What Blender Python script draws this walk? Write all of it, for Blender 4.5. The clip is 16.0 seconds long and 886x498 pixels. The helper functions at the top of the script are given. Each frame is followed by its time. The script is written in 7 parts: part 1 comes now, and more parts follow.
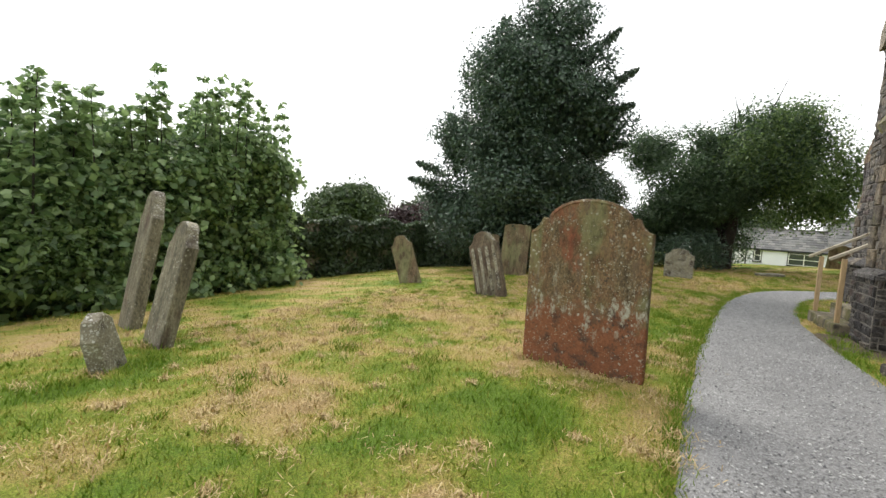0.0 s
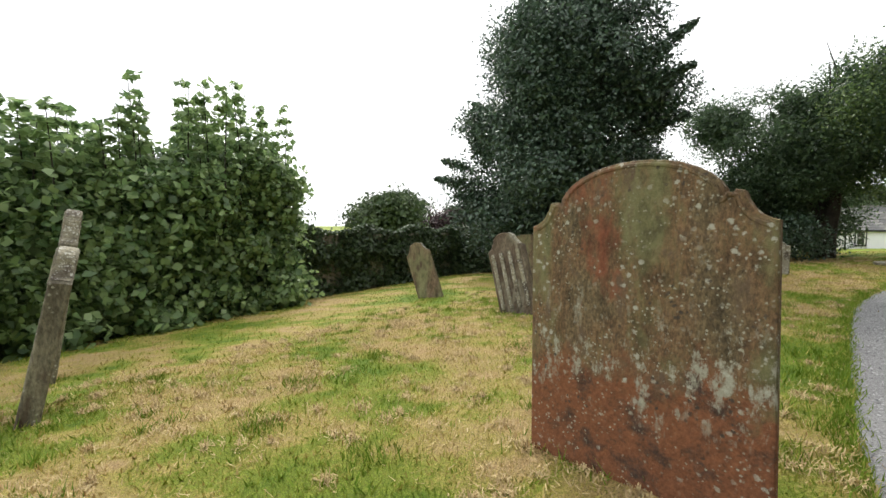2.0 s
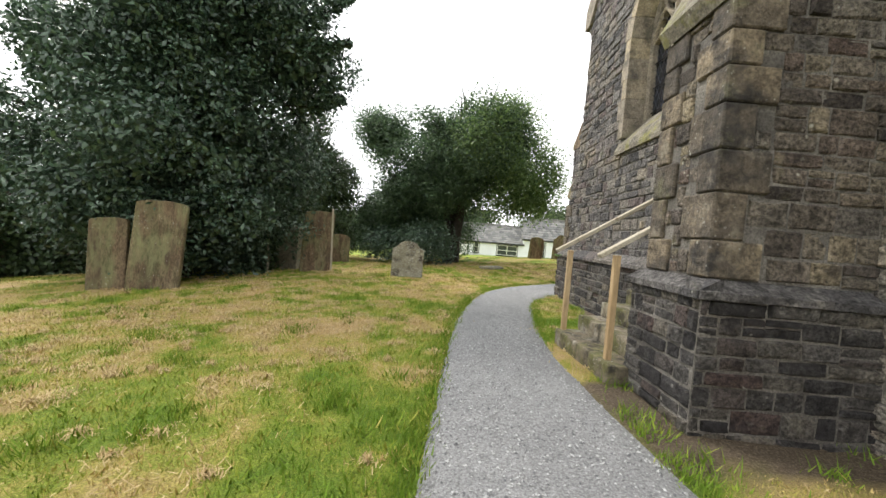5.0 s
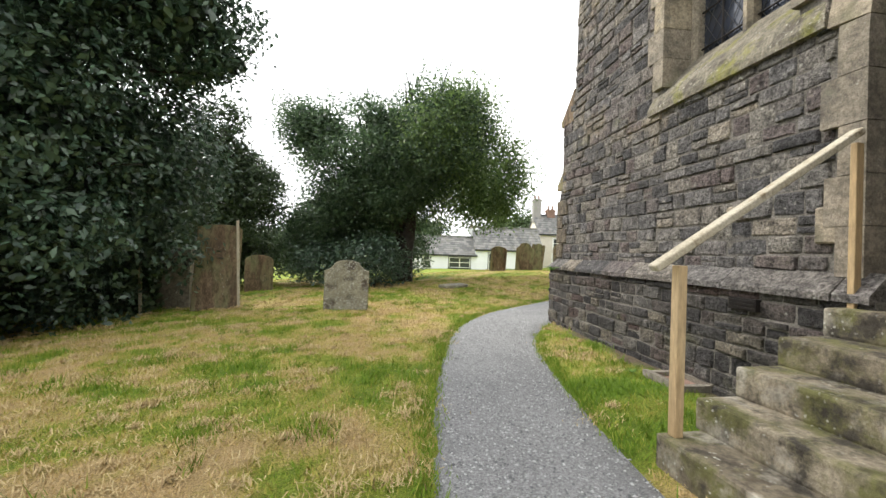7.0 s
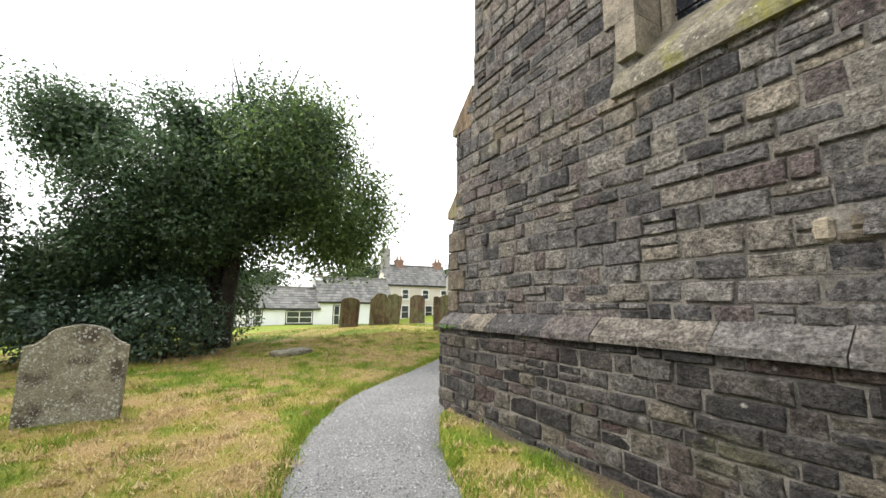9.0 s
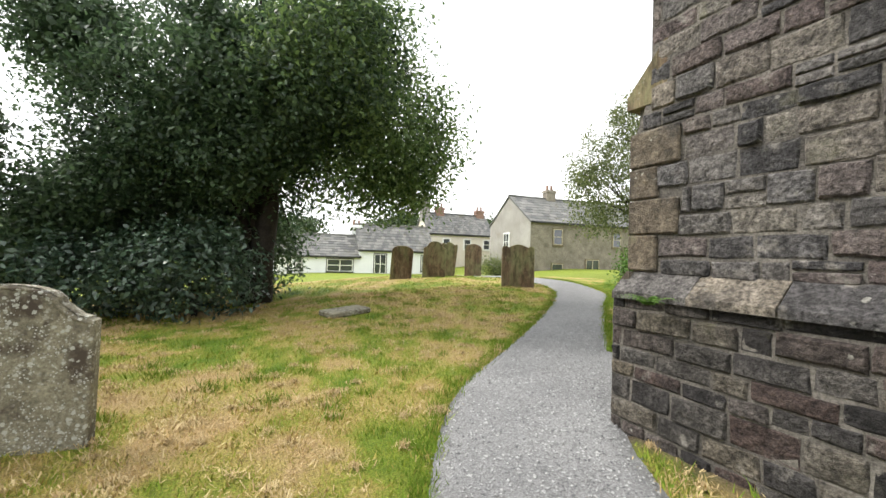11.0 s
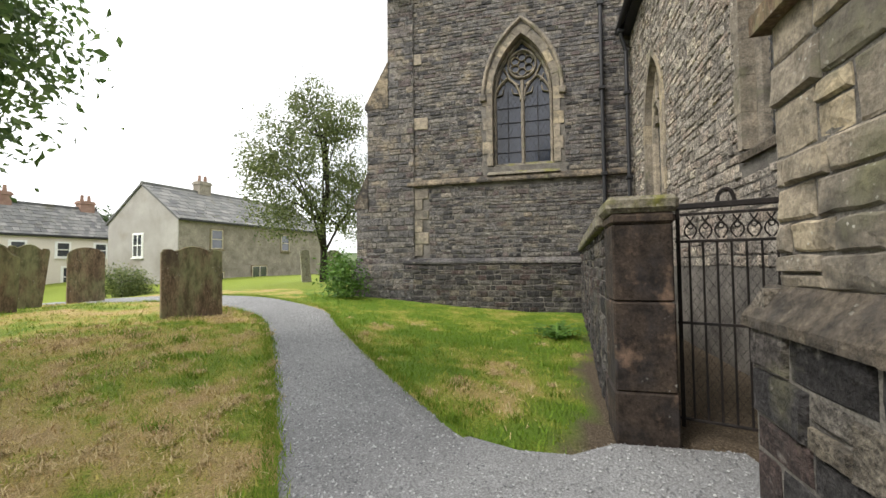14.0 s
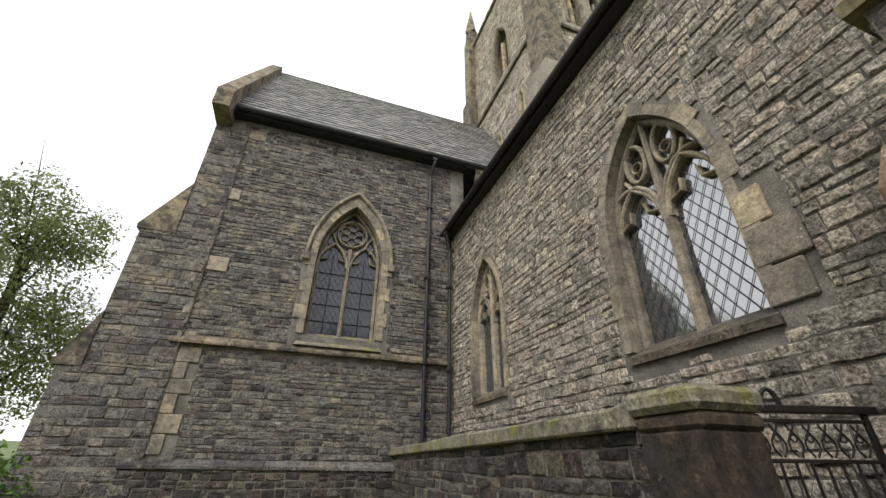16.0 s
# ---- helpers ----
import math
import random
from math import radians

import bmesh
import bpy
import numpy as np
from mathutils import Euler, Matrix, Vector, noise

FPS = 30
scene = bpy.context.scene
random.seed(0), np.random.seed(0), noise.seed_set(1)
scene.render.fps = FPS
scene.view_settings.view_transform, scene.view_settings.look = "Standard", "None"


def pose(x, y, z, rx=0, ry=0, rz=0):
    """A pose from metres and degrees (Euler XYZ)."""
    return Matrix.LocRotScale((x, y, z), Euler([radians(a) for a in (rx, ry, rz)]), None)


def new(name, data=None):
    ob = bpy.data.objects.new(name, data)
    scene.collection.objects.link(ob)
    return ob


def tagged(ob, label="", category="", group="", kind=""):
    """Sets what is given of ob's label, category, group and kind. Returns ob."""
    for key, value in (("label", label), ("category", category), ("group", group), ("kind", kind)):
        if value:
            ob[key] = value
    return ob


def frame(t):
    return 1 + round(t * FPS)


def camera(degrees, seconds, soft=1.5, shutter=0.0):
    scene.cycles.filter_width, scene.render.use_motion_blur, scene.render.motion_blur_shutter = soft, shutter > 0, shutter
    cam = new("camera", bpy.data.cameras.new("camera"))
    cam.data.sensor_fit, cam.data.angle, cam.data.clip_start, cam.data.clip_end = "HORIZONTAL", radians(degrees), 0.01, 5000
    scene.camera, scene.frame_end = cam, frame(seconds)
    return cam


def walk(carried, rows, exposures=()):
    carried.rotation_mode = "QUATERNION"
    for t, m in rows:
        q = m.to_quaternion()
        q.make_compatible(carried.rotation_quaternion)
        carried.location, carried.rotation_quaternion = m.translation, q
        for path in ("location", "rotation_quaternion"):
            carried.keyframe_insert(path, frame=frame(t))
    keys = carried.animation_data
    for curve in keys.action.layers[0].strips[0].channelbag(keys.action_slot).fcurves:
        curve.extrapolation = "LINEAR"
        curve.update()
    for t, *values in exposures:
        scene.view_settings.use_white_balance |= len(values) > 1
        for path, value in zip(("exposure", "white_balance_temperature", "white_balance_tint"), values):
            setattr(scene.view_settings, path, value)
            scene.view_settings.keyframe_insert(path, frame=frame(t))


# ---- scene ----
cam = camera(95.9, 16.0)
METRES, EYE, TILT, LEAN, TURN = 18.29, 1.3, 0.0, 0.0, 30.8
ROWS = [
    (0.0, 0.0, 0.0, 0.0, 0.26, -3.73, -3.93),
    (0.5, 0.0089, 0.026, 0.0019, 0.58, -2.45, -2.72),
    (1.0, 0.0209, 0.0495, 0.0003, 5.12, -3.21, 1.81),
    (1.5, 0.0303, 0.0715, -0.0006, 7.29, -2.85, 0.29),
    (2.0, 0.0377, 0.0945, -0.0, 7.44, -3.42, -0.05),
    (2.5, 0.0541, 0.1158, -0.0008, 0.9, -2.48, -1.37),
    (3.0, 0.074, 0.1362, -0.0015, -14.46, -1.88, -2.4),
    (3.5, 0.0919, 0.1544, 0.0001, -27.36, -0.19, -0.82),
    (4.0, 0.1151, 0.1696, -0.0008, -27.72, 1.77, -3.32),
    (4.5, 0.1314, 0.1886, -0.0037, -31.17, -2.17, -4.38),
    (7.0, 0.2298, 0.3452, -0.0052, -41.31, 0.41, -1.85),
    (7.5, 0.2502, 0.3715, -0.0026, -54.86, 0.3, 1.12),
    (8.0, 0.2761, 0.394, -0.0023, -64.94, 3.23, -2.02),
    (8.5, 0.3011, 0.418, -0.0031, -74.17, 7.09, -1.13),
    (9.0, 0.3217, 0.4466, -0.0046, -63.35, 8.27, -0.72),
    (9.5, 0.3391, 0.4759, -0.0045, -54.99, 2.73, -1.73),
    (12.0, 0.4486, 0.5949, -0.0037, -71.61, -1.11, -1.14),
    (12.5, 0.4748, 0.6126, -0.0048, -85.26, -1.65, 0.13),
    (13.0, 0.5046, 0.6275, -0.0051, -89.94, 2.38, 0.49),
    (13.5, 0.5352, 0.6399, -0.0028, -94.82, 2.3, -0.51),
    (14.0, 0.5627, 0.653, -0.0015, -106.11, 2.15, 0.6),
    (14.5, 0.5925, 0.6609, 0.0002, -113.65, 9.48, 1.0),
    (15.0, 0.6203, 0.666, 0.0006, -122.09, 18.03, 1.15),
    (15.5, 0.6464, 0.6722, 0.002, -132.68, 23.46, 0.17),
    (16.0, 0.6745, 0.6709, 0.004, -140.26, 28.57, -0.64),
]
walk(cam, [(t, pose(0, 0, EYE, TILT, LEAN, TURN) @ pose(METRES * x, METRES * y, METRES * z, 90 + pitch, roll, yaw)) for t, x, y, z, yaw, pitch, roll in ROWS],
     exposures=[(0.0, 0.53), (3.0, 0.55), (4.5, 0.85), (7.0, 1.0), (9.5, 1.0), (12.0, 0.95), (13.0, 0.95), (13.5, 0.93), (14.5, 0.6), (16.0, 0.49)])

# ---- world, sun, exposure ----
world = bpy.data.worlds.new("world")
scene.world = world
world.use_nodes = True
_n = world.node_tree.nodes
_l = world.node_tree.links
_sky = _n.new("ShaderNodeTexSky")
_sky.sky_type, _sky.sun_disc = "NISHITA", False
_sky.sun_elevation, _sky.sun_rotation = radians(45), radians(315)
_sky.air_density, _sky.dust_density = 1.0, 3.0
_co = _n.new("ShaderNodeTexCoord")
_cl = _n.new("ShaderNodeTexNoise")
_cl.inputs["Scale"].default_value, _cl.inputs["Detail"].default_value = 1.6, 6
_map = _n.new("ShaderNodeMapping")
_map.inputs["Scale"].default_value = (1, 1, 3.2)
_l.new(_co.outputs["Generated"], _map.inputs["Vector"])
_l.new(_map.outputs[0], _cl.inputs["Vector"])
_rp = _n.new("ShaderNodeValToRGB")
_rp.color_ramp.elements[0].position, _rp.color_ramp.elements[1].position = 0.3, 0.5
_rp.color_ramp.elements[0].color = (0.6, 0.6, 0.6, 1)
_l.new(_cl.outputs["Fac"], _rp.inputs["Fac"])
_mix = _n.new("ShaderNodeMix")
_mix.data_type = "RGBA"
_l.new(_rp.outputs["Color"], _mix.inputs["Factor"])
_l.new(_sky.outputs["Color"], _mix.inputs["A"])
_mix.inputs["B"].default_value = (14.6, 14.75, 15.0, 1)
_bg = _n["Background"]
_bg.inputs["Strength"].default_value = 0.085
_l.new(_mix.outputs["Result"], _bg.inputs["Color"])

sun_data = bpy.data.lights.new("sun", "SUN")
sun_data.energy, sun_data.angle, sun_data.color = 1.9, radians(20), (1.0, 0.96, 0.9)
sun = new("sun", sun_data)
sun.matrix_world = pose(0, 0, 30, 45, 0, -132)


# ---- materials ----
def nd(m, kind, **ins):
    n = m.node_tree.nodes.new("ShaderNode" + kind)
    for k, v in ins.items():
        n.inputs[k.replace("_", " ")].default_value = v
    return n


def ramp(m, fac, stops):
    r = nd(m, "ValToRGB")
    e = r.color_ramp.elements
    while len(e) < len(stops):
        e.new(0.5)
    for i, (p, c) in enumerate(stops):
        e[i].position, e[i].color = p, (*c, 1)
    m.node_tree.links.new(fac, r.inputs["Fac"])
    return r.outputs["Color"]


def math_node(m, op, a, b=None):
    n = nd(m, "Math")
    n.operation = op
    for k, v in enumerate((a, b)):
        if v is None:
            continue
        if isinstance(v, (int, float)):
            n.inputs[k].default_value = v
        else:
            m.node_tree.links.new(v, n.inputs[k])
    return n.outputs[0]


def mixc(m, fac, a, b, mode="MIX"):
    n = nd(m, "Mix")
    n.data_type, n.blend_type = "RGBA", mode
    for key, v in (("Factor", fac), ("A", a), ("B", b)):
        if isinstance(v, (int, float)):
            n.inputs[key].default_value = v
        elif isinstance(v, tuple):
            n.inputs[key].default_value = (*v, 1)
        else:
            m.node_tree.links.new(v, n.inputs[key])
    return n.outputs["Result"]


def noise_fac(m, scale, detail=4, rough=0.6, stretch=None, kind="TexNoise"):
    g = nd(m, "NewGeometry")
    n = nd(m, kind)
    n.inputs["Scale"].default_value = scale
    if kind == "TexNoise":
        n.inputs["Detail"].default_value, n.inputs["Roughness"].default_value = detail, rough
    src = g.outputs["Position"]
    if stretch:
        mp = nd(m, "Mapping")
        mp.inputs["Scale"].default_value = stretch
        m.node_tree.links.new(src, mp.inputs["Vector"])
        src = mp.outputs[0]
    m.node_tree.links.new(src, n.inputs["Vector"])
    return n.outputs["Fac" if kind == "TexNoise" else "Distance"]


def rand_fac(m):
    """One random number for each object and for each island of a joined mesh."""
    a, b = nd(m, "ObjectInfo"), nd(m, "NewGeometry")
    return math_node(m, "FRACT", math_node(m, "ADD", a.outputs["Random"], b.outputs["Random Per Island"]))


def material(name, stops, scale=2.0, fine=40.0, rough=0.85, bump=0.4, depth=0.01, rnd=0.0, contrast=0.35, metal=0.0,
             stain=None, spots=None, stretch=None, spec=0.3, shaded_pits=0.0):
    """A weathered surface: a broad colour ramp, fine grain, optional stains (colour, scale, low, high) and lichen spots."""
    m = bpy.data.materials.new(name)
    m.use_nodes = True
    lk = m.node_tree.links
    bs = m.node_tree.nodes["Principled BSDF"]
    fac = noise_fac(m, scale, 4, 0.6, stretch)
    if rnd:
        r = rand_fac(m)
        fac = math_node(m, "ADD", math_node(m, "MULTIPLY", fac, 1 - rnd), math_node(m, "MULTIPLY", r, rnd))
    col = ramp(m, fac, stops)
    fn = noise_fac(m, fine, 6, 0.7, stretch)
    # fine grain whose contrast also carries relief shading in the colour
    grain = ramp(m, fn, [(0.34, (1 - contrast,) * 3), (0.66, (1 + contrast * 0.7,) * 3)])
    col = mixc(m, 1.0, col, grain, "MULTIPLY")
    if stain:
        for c, sc, lo, hi in stain:
            f = ramp(m, noise_fac(m, sc, 5, 0.65, stretch), [(lo, (0, 0, 0)), (hi, (1, 1, 1))])
            col = mixc(m, f, col, c)
    if spots:
        for c, sc, size, lo, hi in spots:
            d = noise_fac(m, sc, kind="TexVoronoi")
            wob = math_node(m, "ADD", d, math_node(m, "MULTIPLY", math_node(m, "SUBTRACT", noise_fac(m, sc * 1.7, 5, 0.75), 0.5), 0.9))
            f = ramp(m, wob, [(size - 0.06, (0.85, 0.85, 0.85)), (size + 0.03, (0, 0, 0))])
            gate = ramp(m, noise_fac(m, sc * 0.16, 4), [(lo, (0, 0, 0)), (hi, (1, 1, 1))])
            f2 = mixc(m, 1.0, f, gate, "MULTIPLY")
            col = mixc(m, f2, col, c)
    if shaded_pits:
        # weathered hollows, relief shade put into their colour, and pale salts, centimetres across
        hollow_shade = ramp(m, noise_fac(m, 9.0, 6, 0.72, stretch), [(0.36, (1 - shaded_pits,) * 3), (0.5, (1, 1, 1)), (0.68, (1 + shaded_pits * 0.9,) * 3)])
        col = mixc(m, 1.0, col, hollow_shade, "MULTIPLY")
    lk.new(col, bs.inputs["Base Color"])
    bs.inputs["Metallic"].default_value = metal
    bs.inputs["Specular IOR Level"].default_value = spec
    rr = ramp(m, fn, [(0.2, (max(0, rough - 0.12),) * 3), (0.8, (min(1, rough + 0.1),) * 3)])
    lk.new(rr, bs.inputs["Roughness"])
    if bump:
        b = nd(m, "Bump", Strength=bump, Distance=depth)
        hgt = math_node(m, "ADD", math_node(m, "MULTIPLY", fn, 0.5), noise_fac(m, fine * 0.3, 5, 0.65, stretch))
        if shaded_pits:
            hgt = math_node(m, "ADD", hgt, math_node(m, "MULTIPLY", noise_fac(m, 9.0, 6, 0.72, stretch), 1.6))
        lk.new(hgt, b.inputs["Height"])
        lk.new(b.outputs[0], bs.inputs["Normal"])
    return m


def leaf_material(name, dark, light, rough=0.5, spec=0.4, trans=0.25):
    m = bpy.data.materials.new(name)
    m.use_nodes = True
    lk, bs = m.node_tree.links, m.node_tree.nodes["Principled BSDF"]
    r = rand_fac(m)
    f = math_node(m, "ADD", math_node(m, "MULTIPLY", r, 0.6), math_node(m, "MULTIPLY", noise_fac(m, 0.9, 3), 0.4))
    col = ramp(m, f, [(0.15, dark), (0.55, tuple((a + b) / 2 for a, b in zip(dark, light))), (0.9, light)])
    lk.new(col, bs.inputs["Base Color"])
    bs.inputs["Roughness"].default_value = rough
    bs.inputs["Specular IOR Level"].default_value = spec
    if trans:
        tr = nd(m, "BsdfTranslucent")
        lk.new(col, tr.inputs["Color"])
        ms = nd(m, "MixShader")
        ms.inputs[0].default_value = trans
        lk.new(bs.outputs[0], ms.inputs[1])
        lk.new(tr.outputs[0], ms.inputs[2])
        lk.new(ms.outputs[0], m.node_tree.nodes["Material Output"].inputs["Surface"])
    return m


STONE = material("rubble_stone", [(0.08, (0.044, 0.042, 0.043)), (0.25, (0.1, 0.095, 0.093)), (0.4, (0.17, 0.158, 0.147)), (0.52, (0.115, 0.09, 0.085)), (0.64, (0.2, 0.182, 0.155)), (0.76, (0.13, 0.124, 0.123)), (0.9, (0.23, 0.2, 0.16)), (0.98, (0.29, 0.225, 0.145))],
                 0.7, 38, 0.92, 1.0, 0.03, rnd=0.8, contrast=0.75, stretch=(1, 1, 1.1), stain=[((0.05, 0.047, 0.046), 1.7, 0.57, 0.72), ((0.27, 0.22, 0.15), 0.7, 0.6, 0.76), ((0.16, 0.155, 0.1), 2.2, 0.62, 0.78), ((0.28, 0.26, 0.23), 6.0, 0.6, 0.72)],
                 spots=[((0.42, 0.41, 0.36), 15, 0.17, 0.54, 0.64)], shaded_pits=0.55)
DARK_STONE = material("dark_damp_rubble", [(0.08, (0.025, 0.023, 0.023)), (0.3, (0.055, 0.051, 0.049)), (0.48, (0.085, 0.078, 0.07)), (0.6, (0.075, 0.052, 0.046)), (0.75, (0.11, 0.103, 0.094)), (0.9, (0.15, 0.128, 0.095))],
                      0.7, 38, 0.9, 1.0, 0.03, rnd=0.8, contrast=0.75, stretch=(1, 1, 1.1), stain=[((0.035, 0.032, 0.031), 1.7, 0.52, 0.68), ((0.13, 0.125, 0.075), 1.4, 0.6, 0.78), ((0.22, 0.205, 0.18), 6.0, 0.6, 0.72)],
                      spots=[((0.4, 0.39, 0.34), 13, 0.15, 0.58, 0.66)], shaded_pits=0.55)
BROWN_RUBBLE = material("brown_buttress_rubble", [(0.08, (0.05, 0.042, 0.036)), (0.25, (0.105, 0.088, 0.072)), (0.4, (0.165, 0.14, 0.11)), (0.52, (0.115, 0.083, 0.068)), (0.64, (0.21, 0.178, 0.13)), (0.76, (0.13, 0.117, 0.103)), (0.9, (0.26, 0.215, 0.145)), (0.98, (0.33, 0.25, 0.14))],
                        0.7, 38, 0.92, 1.0, 0.03, rnd=0.8, contrast=0.75, stretch=(1, 1, 1.1), stain=[((0.055, 0.047, 0.04), 1.7, 0.58, 0.72), ((0.21, 0.19, 0.1), 1.0, 0.58, 0.72)],
                        spots=[((0.45, 0.43, 0.35), 15, 0.17, 0.54, 0.64)], shaded_pits=0.55)
PALE_STONE = material("pale_aisle_rubble", [(0.1, (0.19, 0.167, 0.141)), (0.35, (0.304, 0.272, 0.228)), (0.55, (0.38, 0.342, 0.285)), (0.7, (0.329, 0.266, 0.216)), (0.85, (0.456, 0.405, 0.316)), (0.95, (0.354, 0.329, 0.291))],
                      0.8, 36, 0.92, 1.0, 0.03, rnd=0.75, contrast=0.7, stretch=(1, 1, 1.1), stain=[((0.1, 0.09, 0.077), 1.3, 0.58, 0.76), ((0.38, 0.34, 0.27), 5.0, 0.6, 0.72)], spots=[((0.48, 0.47, 0.42), 16, 0.15, 0.56, 0.65)], shaded_pits=0.55)
WORN_ASHLAR = material("worn_sandstone_block", [(0.15, (0.085, 0.071, 0.055)), (0.45, (0.15, 0.123, 0.09)), (0.7, (0.2, 0.16, 0.11)), (0.9, (0.27, 0.22, 0.15))], 1.4, 34, 0.92, 0.9, 0.022, rnd=0.65, contrast=0.5,
                       stain=[((0.05, 0.045, 0.04), 2.2, 0.46, 0.62), ((0.17, 0.165, 0.085), 1.3, 0.6, 0.76), ((0.24, 0.21, 0.16), 3.0, 0.58, 0.7)], spots=[((0.45, 0.44, 0.38), 22, 0.17, 0.52, 0.64)], shaded_pits=0.5)
MORTAR = material("lime_mortar", [(0.25, (0.06, 0.055, 0.05)), (0.5, (0.16, 0.147, 0.128)), (0.75, (0.28, 0.257, 0.222))], 2.5, 60, 0.95, 0.9, 0.015, contrast=0.5)
ASHLAR = material("buff_dressed_stone", [(0.2, (0.19, 0.165, 0.13)), (0.5, (0.28, 0.24, 0.185)), (0.8, (0.4, 0.33, 0.22))], 1.6, 45, 0.9, 0.6, 0.014, rnd=0.55, contrast=0.4,
                  stain=[((0.09, 0.082, 0.07), 2.4, 0.48, 0.66), ((0.2, 0.19, 0.11), 1.2, 0.58, 0.75)], spots=[((0.45, 0.44, 0.38), 26, 0.17, 0.52, 0.64)], shaded_pits=0.35)
MOSSY = material("mossy_sandstone", [(0.2, (0.12, 0.105, 0.08)), (0.5, (0.19, 0.17, 0.13)), (0.8, (0.25, 0.23, 0.17))], 2.2, 40, 0.93, 0.7, 0.018, rnd=0.3, contrast=0.5,
                 stain=[((0.07, 0.06, 0.05), 2.0, 0.54, 0.68), ((0.17, 0.165, 0.04), 3.0, 0.52, 0.66)], spots=[((0.4, 0.39, 0.32), 22, 0.2, 0.45, 0.6)], shaded_pits=0.4)


def red_headstone_material():
    """Red sandstone: an olive algae-brown head, a band of grey lichen runs across the middle, bare orange-red stone below."""
    m = material("red_sandstone_lichen", [(0.25, (0.1, 0.08, 0.045)), (0.42, (0.17, 0.125, 0.068)), (0.55, (0.19, 0.098, 0.052)), (0.75, (0.175, 0.15, 0.08))], 2.6, 70, 0.93, 0.9, 0.016, contrast=0.6, stretch=(1, 1, 0.5),
                 stain=[((0.175, 0.165, 0.078), 2.6, 0.48, 0.62), ((0.23, 0.085, 0.045), 3.4, 0.56, 0.66), ((0.1, 0.07, 0.045), 9.0, 0.55, 0.66)], shaded_pits=0.45)
    lk, bs = m.node_tree.links, m.node_tree.nodes["Principled BSDF"]
    col = bs.inputs["Base Color"].links[0].from_socket
    sep = nd(m, "SeparateXYZ")
    lk.new(nd(m, "NewGeometry").outputs["Position"], sep.inputs[0])
    z = math_node(m, "ADD", sep.outputs["Z"], math_node(m, "MULTIPLY", math_node(m, "SUBTRACT", noise_fac(m, 3.5, 5, 0.65), 0.5), 0.9))
    one = lambda f, lo, hi: ramp(m, f, [(lo, (0, 0, 0)), (hi, (1, 1, 1))])
    red = mixc(m, one(noise_fac(m, 5.0, 5, 0.7), 0.5, 0.64), (0.235, 0.098, 0.047), (0.08, 0.05, 0.036))
    red = mixc(m, 1.0, red, ramp(m, noise_fac(m, 45, 6, 0.75), [(0.3, (0.55, 0.55, 0.55)), (0.7, (1.25, 1.25, 1.25))]), "MULTIPLY")
    col = mixc(m, ramp(m, z, [(0.46, (1, 1, 1)), (0.62, (0, 0, 0))]), col, red)
    band = ramp(m, z, [(0.28, (0, 0, 0)), (0.5, (1, 1, 1)), (0.72, (1, 1, 1)), (0.98, (0, 0, 0))])
    runs = one(noise_fac(m, 13, 6, 0.75, (1, 1, 0.45)), 0.54, 0.62)
    col = mixc(m, mixc(m, 1.0, band, runs, "MULTIPLY"), col, (0.37, 0.36, 0.28))
    for c, sc, size, lo, hi in (((0.44, 0.43, 0.35), 17, 0.2, 0.44, 0.56), ((0.4, 0.39, 0.3), 42, 0.24, 0.46, 0.58), ((0.06, 0.05, 0.04), 26, 0.22, 0.52, 0.6)):
        d = math_node(m, "ADD", noise_fac(m, sc, kind="TexVoronoi"), math_node(m, "MULTIPLY", math_node(m, "SUBTRACT", noise_fac(m, sc * 1.7, 5, 0.75), 0.5), 0.9))
        f = ramp(m, d, [(size - 0.06, (0.85, 0.85, 0.85)), (size + 0.03, (0, 0, 0))])
        col = mixc(m, mixc(m, 1.0, f, one(noise_fac(m, sc * 0.16, 4), lo, hi), "MULTIPLY"), col, c)
    lk.new(col, bs.inputs["Base Color"])
    return m


RED_STONE = red_headstone_material()
GROOVED_STONE = material("grooved_red_brown_headstone", [(0.25, (0.075, 0.055, 0.04)), (0.5, (0.13, 0.1, 0.07)), (0.75, (0.19, 0.165, 0.115))], 3.0, 50, 0.92, 0.7, 0.014, contrast=0.5, stretch=(1, 1, 0.35),
                         stain=[((0.24, 0.23, 0.17), 3.5, 0.54, 0.68)], shaded_pits=0.4)
GREY_STONE = material("grey_lichened_headstone", [(0.2, (0.16, 0.145, 0.105)), (0.5, (0.25, 0.23, 0.165)), (0.8, (0.34, 0.32, 0.23))], 3.0, 50, 0.92, 0.5, 0.012, contrast=0.45,
                      stain=[((0.075, 0.06, 0.045), 4.0, 0.53, 0.66)], spots=[((0.5, 0.5, 0.44), 24, 0.3, 0.4, 0.52), ((0.55, 0.55, 0.5), 55, 0.3, 0.42, 0.55)])
BROWN_STONE = material("brown_mossy_headstone", [(0.25, (0.1, 0.065, 0.042)), (0.5, (0.18, 0.128, 0.08)), (0.75, (0.23, 0.195, 0.115))], 3.0, 50, 0.92, 0.6, 0.014, contrast=0.5,
                       stain=[((0.2, 0.195, 0.1), 2.6, 0.46, 0.62), ((0.07, 0.05, 0.035), 4.5, 0.56, 0.68)], stretch=(1, 1, 0.35), spots=[((0.42, 0.4, 0.34), 20, 0.17, 0.5, 0.62)], shaded_pits=0.45)
